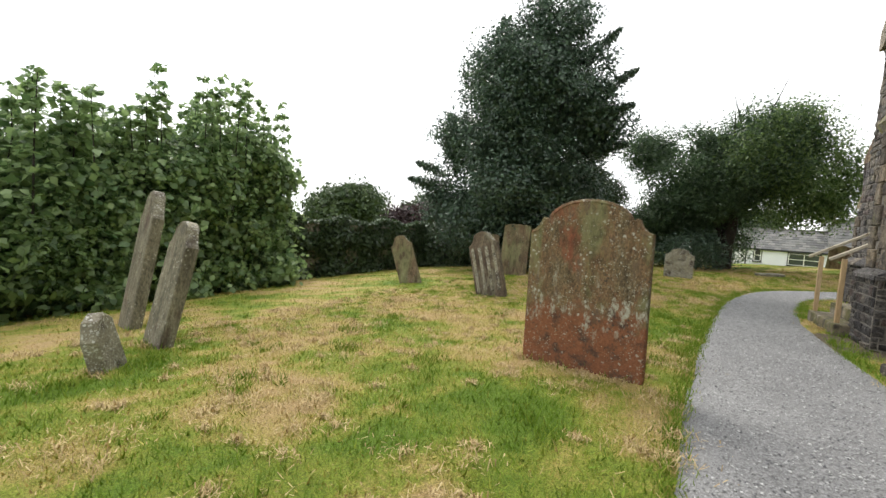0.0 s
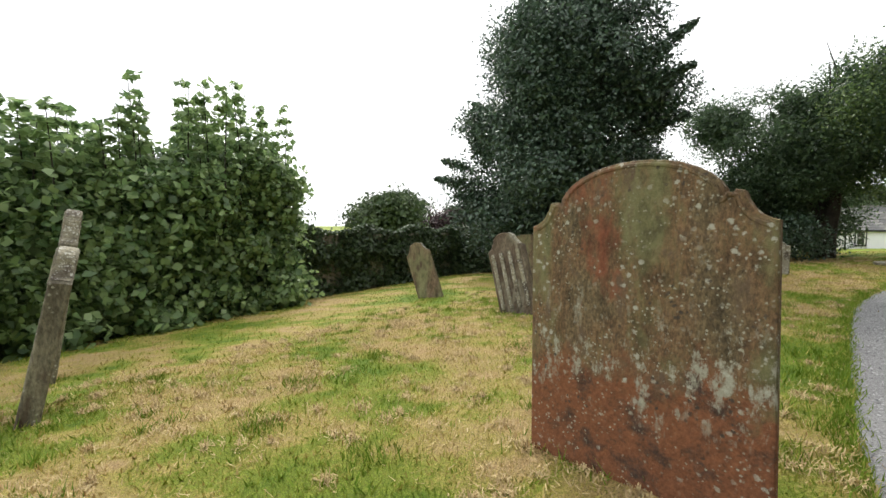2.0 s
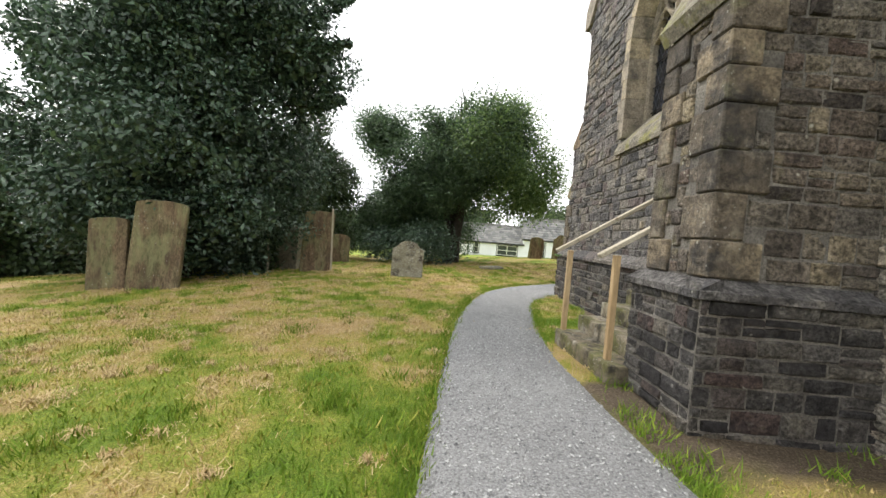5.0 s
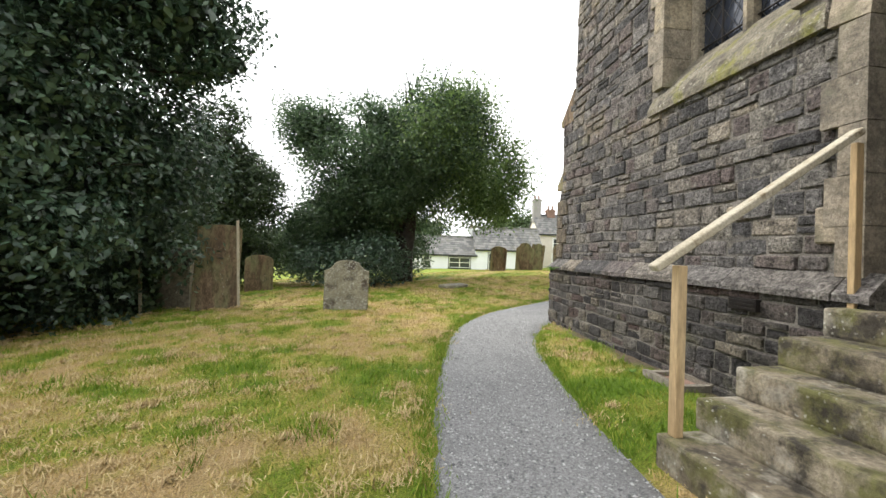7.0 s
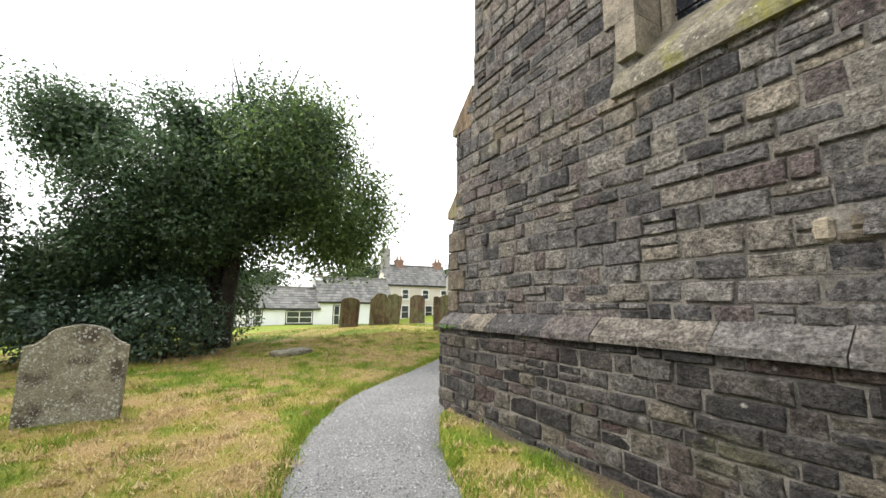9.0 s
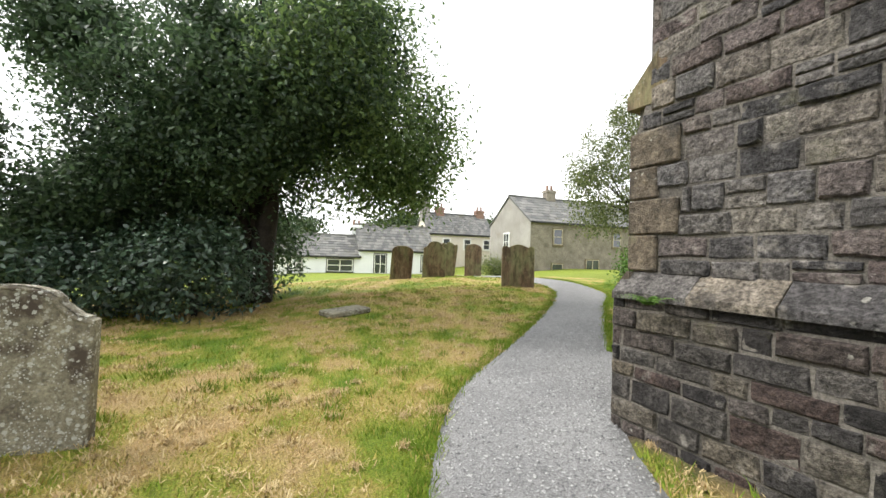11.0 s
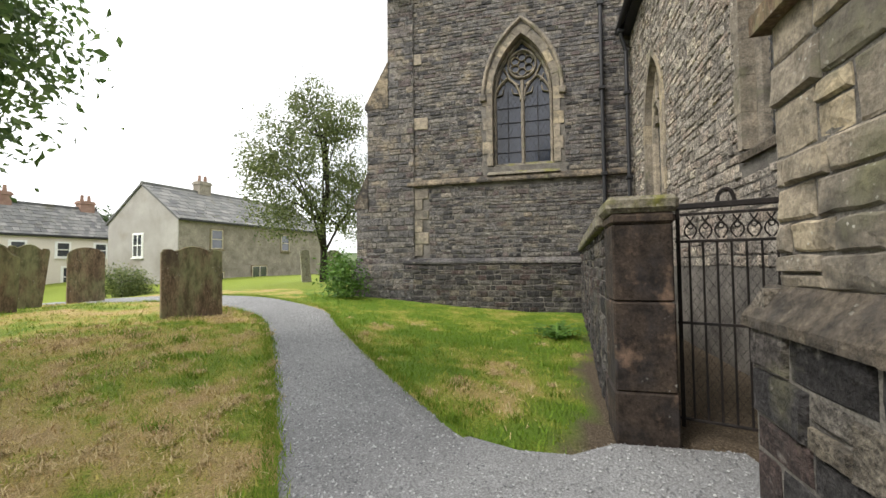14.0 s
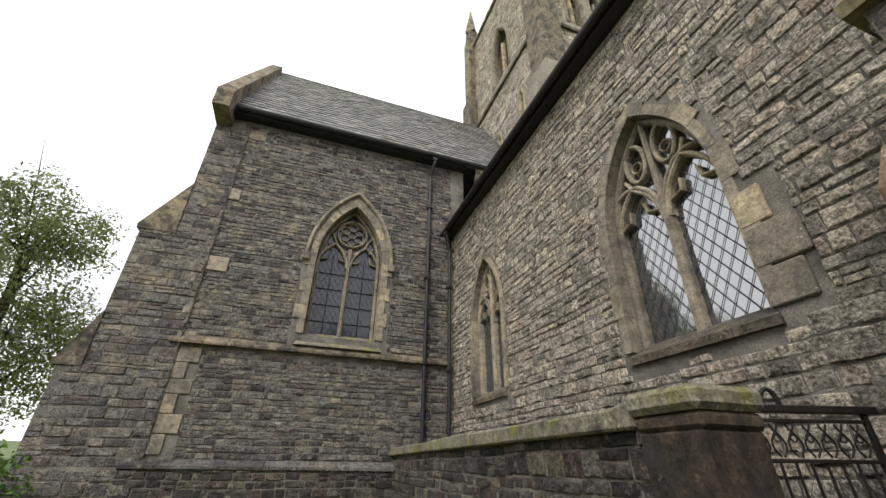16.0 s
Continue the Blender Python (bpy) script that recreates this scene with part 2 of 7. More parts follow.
LEANING_STONE = material("grey_green_leaning_headstone", [(0.25, (0.12, 0.105, 0.075)), (0.5, (0.2, 0.182, 0.13)), (0.75, (0.29, 0.27, 0.2))], 3.0, 50, 0.92, 0.6, 0.014, contrast=0.5, stretch=(1, 1, 0.4),
                         stain=[((0.09, 0.06, 0.045), 3.0, 0.54, 0.68)], spots=[((0.45, 0.44, 0.37), 20, 0.2, 0.46, 0.58)], shaded_pits=0.4)
STEP_STONE = material("step_sandstone", [(0.2, (0.14, 0.115, 0.08)), (0.5, (0.23, 0.195, 0.14)), (0.8, (0.32, 0.275, 0.2))], 2.4, 45, 0.9, 0.6, 0.012, rnd=0.3, contrast=0.35,
                      stain=[((0.13, 0.125, 0.05), 3.0, 0.44, 0.58), ((0.06, 0.052, 0.04), 5.0, 0.5, 0.62), ((0.36, 0.33, 0.27), 2.6, 0.55, 0.68)], spots=[((0.45, 0.44, 0.38), 26, 0.2, 0.5, 0.62)], shaded_pits=0.4)
SLATE = material("roof_slate", [(0.2, (0.1, 0.1, 0.1)), (0.5, (0.16, 0.16, 0.15)), (0.8, (0.22, 0.215, 0.2))], 1.0, 30, 0.7, 0.3, 0.006, rnd=0.6, contrast=0.25,
                 stain=[((0.1, 0.095, 0.06), 1.4, 0.55, 0.75)])
WHITE_WALL = material("white_render", [(0.3, (0.78, 0.79, 0.81)), (0.7, (0.86, 0.87, 0.89))], 1.0, 60, 0.9, 0.2, 0.004, contrast=0.06)
CREAM_WALL = material("cream_render", [(0.3, (0.6, 0.54, 0.48)), (0.7, (0.7, 0.65, 0.58))], 0.6, 50, 0.9, 0.2, 0.004, contrast=0.1)
GREY_WALL = material("grey_roughcast", [(0.3, (0.24, 0.225, 0.205)), (0.7, (0.36, 0.345, 0.32))], 0.5, 50, 0.93, 0.35, 0.008, contrast=0.2, stain=[((0.2, 0.17, 0.13), 0.4, 0.55, 0.75)])
RUBBLE_FAR = material("far_rubble_wall", [(0.3, (0.16, 0.14, 0.11)), (0.7, (0.3, 0.27, 0.22))], 1.5, 18, 0.93, 0.5, 0.02, contrast=0.45)
BLACK_PAINT = material("black_paint", [(0.3, (0.012, 0.012, 0.014)), (0.7, (0.022, 0.022, 0.024))], 3, 50, 0.55, 0.25, 0.003, contrast=0.3, spec=0.4)
WHITE_PAINT = material("white_paint", [(0.3, (0.72, 0.72, 0.7)), (0.7, (0.82, 0.82, 0.8))], 3, 50, 0.5, 0.1, 0.002, contrast=0.08)
IRON = material("dark_wrought_iron", [(0.3, (0.016, 0.015, 0.015)), (0.7, (0.04, 0.032, 0.028))], 8, 90, 0.6, 0.3, 0.002, contrast=0.4, metal=0.4)
TIMBER = material("new_softwood_rail", [(0.2, (0.36, 0.24, 0.12)), (0.5, (0.46, 0.33, 0.18)), (0.8, (0.54, 0.42, 0.26))], 5, 60, 0.75, 0.35, 0.004, contrast=0.25, stretch=(1, 1, 0.15))
TIMBER_GREY = material("weathered_handrail", [(0.2, (0.34, 0.29, 0.21)), (0.5, (0.46, 0.41, 0.31)), (0.8, (0.55, 0.51, 0.42))], 5, 60, 0.8, 0.35, 0.004, contrast=0.3,
                       stain=[((0.2, 0.15, 0.09), 8, 0.58, 0.7)])
BARK = material("tree_bark", [(0.3, (0.022, 0.018, 0.015)), (0.7, (0.05, 0.042, 0.034))], 5, 40, 0.95, 0.8, 0.03, contrast=0.4)
LEAD = material("lead_cames", [(0.3, (0.03, 0.032, 0.035)), (0.7, (0.06, 0.062, 0.065))], 4, 40, 0.6, 0.1, 0.002, contrast=0.2)
# near-black colour that stands for shade in the church interior and wall hole
PAINTED_SHADE = material("painted_shade_black", [(0.3, (0.02, 0.02, 0.02)), (0.7, (0.035, 0.033, 0.03))], 2, 20, 0.9, 0, 0, contrast=0.2)
CHIM = material("brick_chimney", [(0.3, (0.2, 0.12, 0.09)), (0.7, (0.3, 0.2, 0.15))], 2, 30, 0.9, 0.4, 0.01)
HOLLY = leaf_material("holly_leaf", (0.018, 0.043, 0.026), (0.11, 0.175, 0.105), 0.33, 0.52, 0.2)
YEW = leaf_material("evergreen_oak_leaf", (0.024, 0.055, 0.025), (0.14, 0.215, 0.1), 0.38, 0.5, 0.46)
# Paler leaf: crown's lit right side put into colour; also the elder's own green.
YEW_LIGHT = leaf_material("lit_side_and_elder_leaf", (0.05, 0.1, 0.03), (0.22, 0.31, 0.1), 0.42, 0.48, 0.55)
SYCAMORE = leaf_material("sycamore_leaf", (0.07, 0.14, 0.05), (0.36, 0.48, 0.2), 0.36, 0.55, 0.5)
IVY = leaf_material("ivy_leaf", (0.02, 0.04, 0.016), (0.085, 0.13, 0.05), 0.45, 0.4, 0.15)
BIRCH = leaf_material("birch_leaf", (0.07, 0.1, 0.035), (0.24, 0.27, 0.1), 0.55, 0.35, 0.4)
FAR_LEAF = leaf_material("distant_foliage", (0.03, 0.055, 0.022), (0.1, 0.14, 0.055), 0.6, 0.3, 0.2)
PURPLE = leaf_material("purple_foliage", (0.03, 0.018, 0.02), (0.075, 0.045, 0.045), 0.6, 0.3, 0.15)
FERN = leaf_material("fern_leaf", (0.05, 0.12, 0.02), (0.16, 0.28, 0.05), 0.5, 0.35, 0.35)


def glass_material(name, tint, rough=0.05, ior=1.5):
    m = bpy.data.materials.new(name)
    m.use_nodes = True
    lk, bs = m.node_tree.links, m.node_tree.nodes["Principled BSDF"]
    col = ramp(m, noise_fac(m, 3.0, 3), [(0.3, tint), (0.7, tuple(c * 1.6 for c in tint))])
    lk.new(col, bs.inputs["Base Color"])
    bs.inputs["Roughness"].default_value = rough
    bs.inputs["Specular IOR Level"].default_value = 0.9
    bs.inputs["IOR"].default_value = ior
    b = nd(m, "Bump", Strength=0.15, Distance=0.01)
    lk.new(noise_fac(m, 5.0, 2), b.inputs["Height"])
    lk.new(b.outputs[0], bs.inputs["Normal"])
    return m


GLASS = glass_material("old_leaded_glass", (0.02, 0.024, 0.035), 0.1, 1.4)
CLEAR_GLASS = glass_material("plain_quarry_glass", (0.025, 0.03, 0.036), 0.05, 2.35)
HOUSE_GLASS = glass_material("house_window_glass", (0.03, 0.034, 0.04), 0.04)


# ---- mesh helpers ----
def link(name, mesh, mat, parent=None, label=""):
    ob = new(name, mesh)
    if mat and not mesh.materials:
        mesh.materials.append(mat)
    if parent:
        ob.parent = parent
    if label:
        ob["label"] = label
    return ob


def part(name, bm, mat, parent=None, label="", smooth=False):
    bmesh.ops.recalc_face_normals(bm, faces=bm.faces)
    me = bpy.data.meshes.new(name)
    bm.to_mesh(me)
    bm.free()
    if smooth:
        me.polygons.foreach_set("use_smooth", [True] * len(me.polygons))
    return link(name, me, mat, parent, label)


def thing(name, m, label, category, group="", kind=""):
    ob = new(name)
    ob.matrix_world = m
    return tagged(ob, label, category, group, kind)


def box(bm, x0, x1, y0, y1, z0, z1, m=None, bev=0.0, seg=1):
    mt = Matrix.LocRotScale(((x0 + x1) / 2, (y0 + y1) / 2, (z0 + z1) / 2), None, (x1 - x0, y1 - y0, z1 - z0))
    r = bmesh.ops.create_cube(bm, size=1, matrix=mt)
    vs = r["verts"]
    if bev:
        es = list({e for v in vs for e in v.link_edges})
        r2 = bmesh.ops.bevel(bm, geom=es, offset=bev, segments=seg, affect="EDGES", profile=0.6)
        vs = list({v for f in r2["faces"] for v in f.verts} | {v for v in vs if v.is_valid})
    if m is not None:
        bmesh.ops.transform(bm, matrix=m, verts=[v for v in vs if v.is_valid])
    return bm


def boxes(*specs, bev=0.0, m=None):
    bm = bmesh.new()
    for s in specs:
        box(bm, *s, m=m, bev=bev)
    return bm


def plate(bm, poly, holes, thick, m):
    """A plate in the plane of m (x across, y up, z out), from z = -thick to 0, with holes through it."""
    t = bmesh.new()
    edges = []
    for lp in (poly, *holes):
        vs = [t.verts.new((u, v, 0)) for u, v in lp]
        edges += [t.edges.new((vs[i], vs[(i + 1) % len(vs)])) for i in range(len(vs))]
    bmesh.ops.triangle_fill(t, use_beauty=True, use_dissolve=False, edges=edges)
    r = bmesh.ops.extrude_face_region(t, geom=t.faces[:])
    bmesh.ops.translate(t, vec=(0, 0, -thick), verts=[g for g in r["geom"] if isinstance(g, bmesh.types.BMVert)])
    bmesh.ops.transform(t, matrix=m, verts=t.verts[:])
    me = bpy.data.meshes.new("tmp")
    t.to_mesh(me)
    t.free()
    bm.from_mesh(me)
    bpy.data.meshes.remove(me)
    return bm


def sweep(bm, pts, w, d, m, z=0.0, closed=False):
    """A bar of width w and depth d along points (u, v) in the plane of m; its face lies at z, its back at z - d, with chamfered front edges."""
    n = len(pts)
    rings = []
    for i, (u, v) in enumerate(pts):
        if closed:
            a, b = pts[i - 1], pts[(i + 1) % n]
        else:
            a, b = pts[max(0, i - 1)], pts[min(n - 1, i + 1)]
        tx, ty = b[0] - a[0], b[1] - a[1]
        k = math.hypot(tx, ty) or 1
        nx, ny = -ty / k, tx / k
        prof = [(-w / 2, z - d), (-w / 2, z - min(d, w) * 0.45), (-w * 0.2, z), (w * 0.2, z), (w / 2, z - min(d, w) * 0.45), (w / 2, z - d)]
        rings.append([bm.verts.new(m @ Vector((u + nx * o, v + ny * o, h))) for o, h in prof])
    for i in range(n if closed else n - 1):
        a, b = rings[i], rings[(i + 1) % n]
        for j in range(5):
            bm.faces.new((a[j], a[j + 1], b[j + 1], b[j]))
    if not closed:
        bm.faces.new(rings[0])
        bm.faces.new(rings[-1])
    return bm


def tube(bm, pts, r, sides=6):
    pts = [Vector(p) for p in pts]
    rs = r if isinstance(r, (list, tuple)) else [r] * len(pts)
    rings = []
    for i, p in enumerate(pts):
        t = (pts[min(i + 1, len(pts) - 1)] - pts[max(i - 1, 0)]).normalized()
        a = t.cross(Vector((0.31, 0.17, 0.93)) if abs(t.z) < 0.9 else Vector((1, 0.1, 0))).normalized()
        b = t.cross(a)
        rings.append([bm.verts.new(p + (a * math.cos(k * 2 * math.pi / sides) + b * math.sin(k * 2 * math.pi / sides)) * rs[i]) for k in range(sides)])
    for i in range(len(pts) - 1):
        for k in range(sides):
            bm.faces.new((rings[i][k], rings[i][(k + 1) % sides], rings[i + 1][(k + 1) % sides], rings[i + 1][k]))
    bm.faces.new(rings[0])
    bm.faces.new(rings[-1])
    return bm


def arch(uc, w, v0, vs, va, n=10):
    """Outline of a pointed opening: centre, width, sill, springing and apex."""
    a, h = w / 2, va - vs
    R = (a * a + h * h) / (2 * a)
    end = math.atan2(h, R - a)
    right = [(uc + a - R + R * math.cos(end * k / n), vs + R * math.sin(end * k / n)) for k in range(n + 1)]
    left = [(2 * uc - u, v) for u, v in right[-2::-1]]
    return [(uc + a, v0)] + right + left + [(uc - a, v0)]


def inside(poly, u, v):
    c = False
    for i in range(len(poly)):
        (x1, y1), (x2, y2) = poly[i - 1], poly[i]
        if (y1 > v) != (y2 > v) and u < (x2 - x1) * (v - y1) / (y2 - y1) + x1:
            c = not c
    return c


def plane(o, facing):
    """A wall's plane: x across (to the right for one who looks at it), y up, z out."""
    n = Vector(facing)
    u = Vector((0, 0, 1)).cross(n)
    mt = Matrix((u, Vector((0, 0, 1)), n)).transposed().to_4x4()
    mt.translation = Vector(o)
    return mt


def mesh_from(name, verts, faces_n):
    """A mesh from an array of vertices (n, k, 3), one face of k corners each."""
    v = np.asarray(verts, dtype=np.float32)
    n, k = v.shape[0], v.shape[1]
    me = bpy.data.meshes.new(name)
    me.vertices.add(n * k)
    me.vertices.foreach_set("co", v.reshape(-1))
    me.loops.add(n * k)
    me.loops.foreach_set("vertex_index", np.arange(n * k, dtype=np.int32))
    me.polygons.add(n)
    me.polygons.foreach_set("loop_start", np.arange(0, n * k, k, dtype=np.int32))
    me.update(calc_edges=True)
    return me


# ---- masonry ----
STONE_CACHE = {}


def stone_geo(w, h, seed, depth=0.03):
    """Verts and faces of one roughly squared stone, w by h, with worn arrises, a ragged outline and a slightly uneven face."""
    rs = random.Random(seed)
    j = lambda s: rs.uniform(-s, s)
    e = min(0.012, h * 0.1)
    back, mid, front = [], [], []
    tip, turn, lift = j(0.006), j(0.005), depth * rs.uniform(0.1, 0.95)
    ring = [(-1, -1), (j(0.2) - 0.35, -1), (j(0.2) + 0.35, -1), (1, -1), (1, j(0.35)), (1, 1), (j(0.2) + 0.35, 1), (j(0.2) - 0.35, 1), (-1, 1), (-1, j(0.35))]
    for sx, sy in ring:
        corner = abs(sx) == 1 and abs(sy) == 1
        k = e * (1.1 if corner else 0.7)
        x, y = sx * (w / 2 - k * rs.random()) + (0 if abs(sx) == 1 else j(0.01)), sy * (h / 2 - k * rs.random()) + (0 if abs(sy) == 1 else j(0.006))
        back.append((x, y, -0.03))
        mid.append((x, y, lift * 0.3 + j(0.002)))
        r = rs.uniform(0.5, 1.4) * e
        front.append((x - (r * sx if abs(sx) == 1 else 0), y - (r * sy if abs(sy) == 1 else 0), lift + j(0.003) + tip * sy + turn * sx))
    c1, c2 = (-w * rs.uniform(0.12, 0.25), j(h * 0.2), lift + rs.uniform(0.0, 0.007)), (w * rs.uniform(0.12, 0.25), j(h * 0.2), lift + rs.uniform(0.0, 0.007))
    vs = back + mid + front + [c1, c2]
    n, fs = len(ring), []
    for a in (0, n):
        for k in range(n):
            fs.append((a + k, a + (k + 1) % n, a + n + (k + 1) % n, a + n + k))
    f = 2 * n
    for k in range(n):
        q = 3 * n if k in (0, 6, 7, 8, 9) else 3 * n + 1
        fs.append((f + k, f + (k + 1) % n, q))
    fs += [(f + 1, 3 * n + 1, 3 * n), (f + 6, 3 * n, 3 * n + 1)]
    return vs, fs


def lay_courses(poly, holes, hs, ls, gap, rs):
    """Rectangles (u0, u1, v0, v1) of coursed rubble that fill a polygon round its holes."""
    us, vs = [p[0] for p in poly], [p[1] for p in poly]
    out = []
    v = min(vs)
    while v < max(vs) - 0.04:
        h = rs.uniform(*hs)
        if v + h > max(vs):
            h = max(vs) - v
        u = min(us) - rs.uniform(0, ls[1])
        while u < max(us):
            l = rs.uniform(*ls)
            a, b = max(u, min(us)), min(u + l, max(us))
            u += l
            rows = [(v, v + h)]
            if rs.random() < 0.22 and h > 0.12 and b - a < ls[1] * 0.8:
                k = v + h * rs.uniform(0.4, 0.6)
                rows = [(v, k), (k, v + h)]
            for v0, v1 in rows:
                steps = 8
                ok = []
                for s in range(steps):
                    um = a + (b - a) * (s + 0.5) / steps
                    good = all(inside(poly, um, q) for q in (v0 + 0.01, v1 - 0.01)) and not any(inside(hh, um, q) for hh in holes for q in (v0 + 0.01, (v0 + v1) / 2, v1 - 0.01))
                    ok.append(good)
                s = 0
                while s < steps:
                    if ok[s]:
                        e = s
                        while e + 1 < steps and ok[e + 1]:
                            e += 1
                        p, q = a + (b - a) * s / steps, a + (b - a) * (e + 1) / steps
                        if q - p > 0.05:
                            out.append((p + gap / 2, q - gap / 2, v0 + gap / 2, v1 - gap / 2))
                        s = e + 1
                    else:
                        s += 1
        v += h
    return out


def masonry(parent, poly, holes, m, near=None, singles=0, hs=(0.1, 0.2), ls=(0.18, 0.5), gap=0.008, seed=1, mat=None, depth=0.03, rest_name="stonework"):
    """Lays stones on a wall's plane m. The `singles` stones closest to the point `near` are parts of their own, the rest one joined part."""
    rs = random.Random(seed)
    rects = lay_courses(poly, holes, hs, ls, gap, rs)
    if near:
        rects.sort(key=lambda r: ((r[0] + r[1]) / 2 - near[0]) ** 2 + ((r[2] + r[3]) / 2 - near[1]) ** 2)
    inv = parent.matrix_world.inverted() @ m
    wav = lambda u, v: 0.010 * math.sin(u * 1.9 + v * 2.3 + seed) + 0.006 * math.sin(u * 4.7 - v * 1.1)
    for r in rects[:singles]:
        w, h = round((r[1] - r[0]) / 0.02) * 0.02, round((r[3] - r[2]) / 0.01) * 0.01
        key = (w, h, rs.randrange(2), depth, (mat or STONE).name)
        if key not in STONE_CACHE:
            vs, fs = stone_geo(w, h, hash((round(w * 100), round(h * 100), key[2])), depth)
            me = bpy.data.meshes.new("stone")
            me.from_pydata(vs, [], fs)
            me.materials.append(mat or STONE)
            STONE_CACHE[key] = me
        ob = new("stone", STONE_CACHE[key])
        ob.parent = parent
        ob.matrix_local = inv @ Matrix.Translation(((r[0] + r[1]) / 2, (r[2] + r[3]) / 2 + wav(r[0], r[2]), 0)) @ Matrix.Rotation(rs.uniform(-0.018, 0.018), 4, "Z")
    V, F = [], []
    for i, r in enumerate(rects[singles:]):
        vs, fs = stone_geo(r[1] - r[0], r[3] - r[2], seed * 100000 + i, depth)
        cu, cv, k = (r[0] + r[1]) / 2, (r[2] + r[3]) / 2 + wav(r[0], r[2]), len(V)
        V += [(x + cu, y + cv, z) for x, y, z in vs]
        F += [tuple(k + q for q in f) for f in fs]
    if V:
        me = bpy.data.meshes.new(rest_name)
        me.from_pydata(V, [], F)
        ob = link(rest_name, me, mat or STONE, parent)
        ob.matrix_local = inv
        tagged(ob, kind="stuff")


# ---- foliage ----
def leaf_quads(P, size, rng, N=None, aspect=0.5, fold=0.25):
    """Leaf quads at points P (n, 3): pointed rhombs, randomly turned, leaning outwards along N where given."""
    n = len(P)
    d = rng.normal(size=(n, 3))
    if N is not None:
        d = d * 0.75 + N * 0.8 + np.array([0, 0, 0.45])
    d /= np.linalg.norm(d, axis=1, keepdims=True)
    t = rng.normal(size=(n, 3))
    t -= d * np.sum(t * d, axis=1, keepdims=True)
    t /= np.linalg.norm(t, axis=1, keepdims=True) + 1e-9
    b = np.cross(d, t)
    s = (size * rng.uniform(0.6, 1.3, n))[:, None]
    f = d * s * fold
    return np.stack([P - t * s * 0.5, P + b * s * aspect * 0.5 + f * 0.5 - t * s * 0.08, P + t * s * 0.5, P - b * s * aspect * 0.5 + f * 0.5 - t * s * 0.08], axis=1)


def crown_points(blobs, n, rng, shell=0.55, rough=0.3, clump=9, spread=0.22, spiky=0.0):
    """Points and outward directions in ellipsoid blobs (cx, cy, cz, rx, ry, rz), gathered into clumps with an uneven outline."""
    B = np.array(blobs, float)
    wts = (B[:, 3] * B[:, 4] * B[:, 5]) ** (2 / 3)
    k = n // clump
    idx = rng.choice(len(B), size=k, p=wts / wts.sum())
    d = rng.normal(size=(k, 3))
    d /= np.linalg.norm(d, axis=1, keepdims=True)
    bump = 0.92 + rough * (np.sin(d[:, 0] * 7 + idx * 1.3) * np.sin(d[:, 1] * 6 + idx * 2.1) * np.cos(d[:, 2] * 8 + idx) + 0.1 * rng.normal(size=k))
    r = (shell + (1 - shell) * rng.uniform(size=k) ** 0.5) * bump
    C = B[idx, :3] + d * B[idx, 3:] * r[:, None]
    P = np.repeat(C, clump, axis=0) + np.clip(rng.normal(size=(k * clump, 3)), -1.7, 1.7) * spread * rng.uniform(0.6, 1.3, (k, 1)).repeat(clump, axis=0)
    N = np.repeat(d, clump, axis=0)
    if spiky:
        P = P + N * np.minimum(rng.exponential(spiky, len(P)), 4 * spiky)[:, None]
    return P, N


def lumpy(blobs, k, rng, shrink=0.86, small=0.36):
    """The blobs a little smaller, each with k lesser ones bulging from its skin."""
    out = [(*b[:3], *(q * shrink for q in b[3:])) for b in blobs]
    for b in blobs:
        for _ in range(k):
            d = rng.normal(size=3)
            d /= np.linalg.norm(d)
            s = small * rng.uniform(0.7, 1.3)
            out.append((*(b[i] + d[i] * b[3 + i] * 0.84 for i in range(3)), *(b[3 + i] * s for i in range(3))))
    return out


def foliage(name, P, N, size, mat, parent, rng, aspect=0.5, label=""):
    ob = link(name, mesh_from(name, leaf_quads(P, size, rng, N, aspect), 4), mat, parent, label)
    return ob


def limbs(bm, base, top, r0, targets, rng, sides=8):
    base, top = Vector(base), Vector(top)
    mids = [base.lerp(top, k / 5) + Vector((rng.normal() * 0.08, rng.normal() * 0.08, 0)) for k in range(6)]
    mids[0] = base
    tube(bm, mids, [r0 * (1.25 if k == 0 else 1 - 0.14 * k) for k in range(6)], sides)
    for i, tg in enumerate(targets):
        tg = Vector(tg)
        st = mids[1 + i % 4]
        m1 = st.lerp(tg, 0.5) + Vector((rng.normal() * 0.15, rng.normal() * 0.15, 0.2))
        tube(bm, [st, m1, tg], [r0 * 0.42, r0 * 0.25, r0 * 0.08], 6)
        for _ in range(3):
            e = tg + Vector(rng.normal(size=3)) * 0.9
            tube(bm, [m1, m1.lerp(e, 0.6) + Vector((0, 0, 0.1)), e], [r0 * 0.16, r0 * 0.1, r0 * 0.03], 5)


# ---- ground ----
def smooth(a):
    a = min(1.0, max(0.0, a))
    return a * a * (3 - 2 * a)


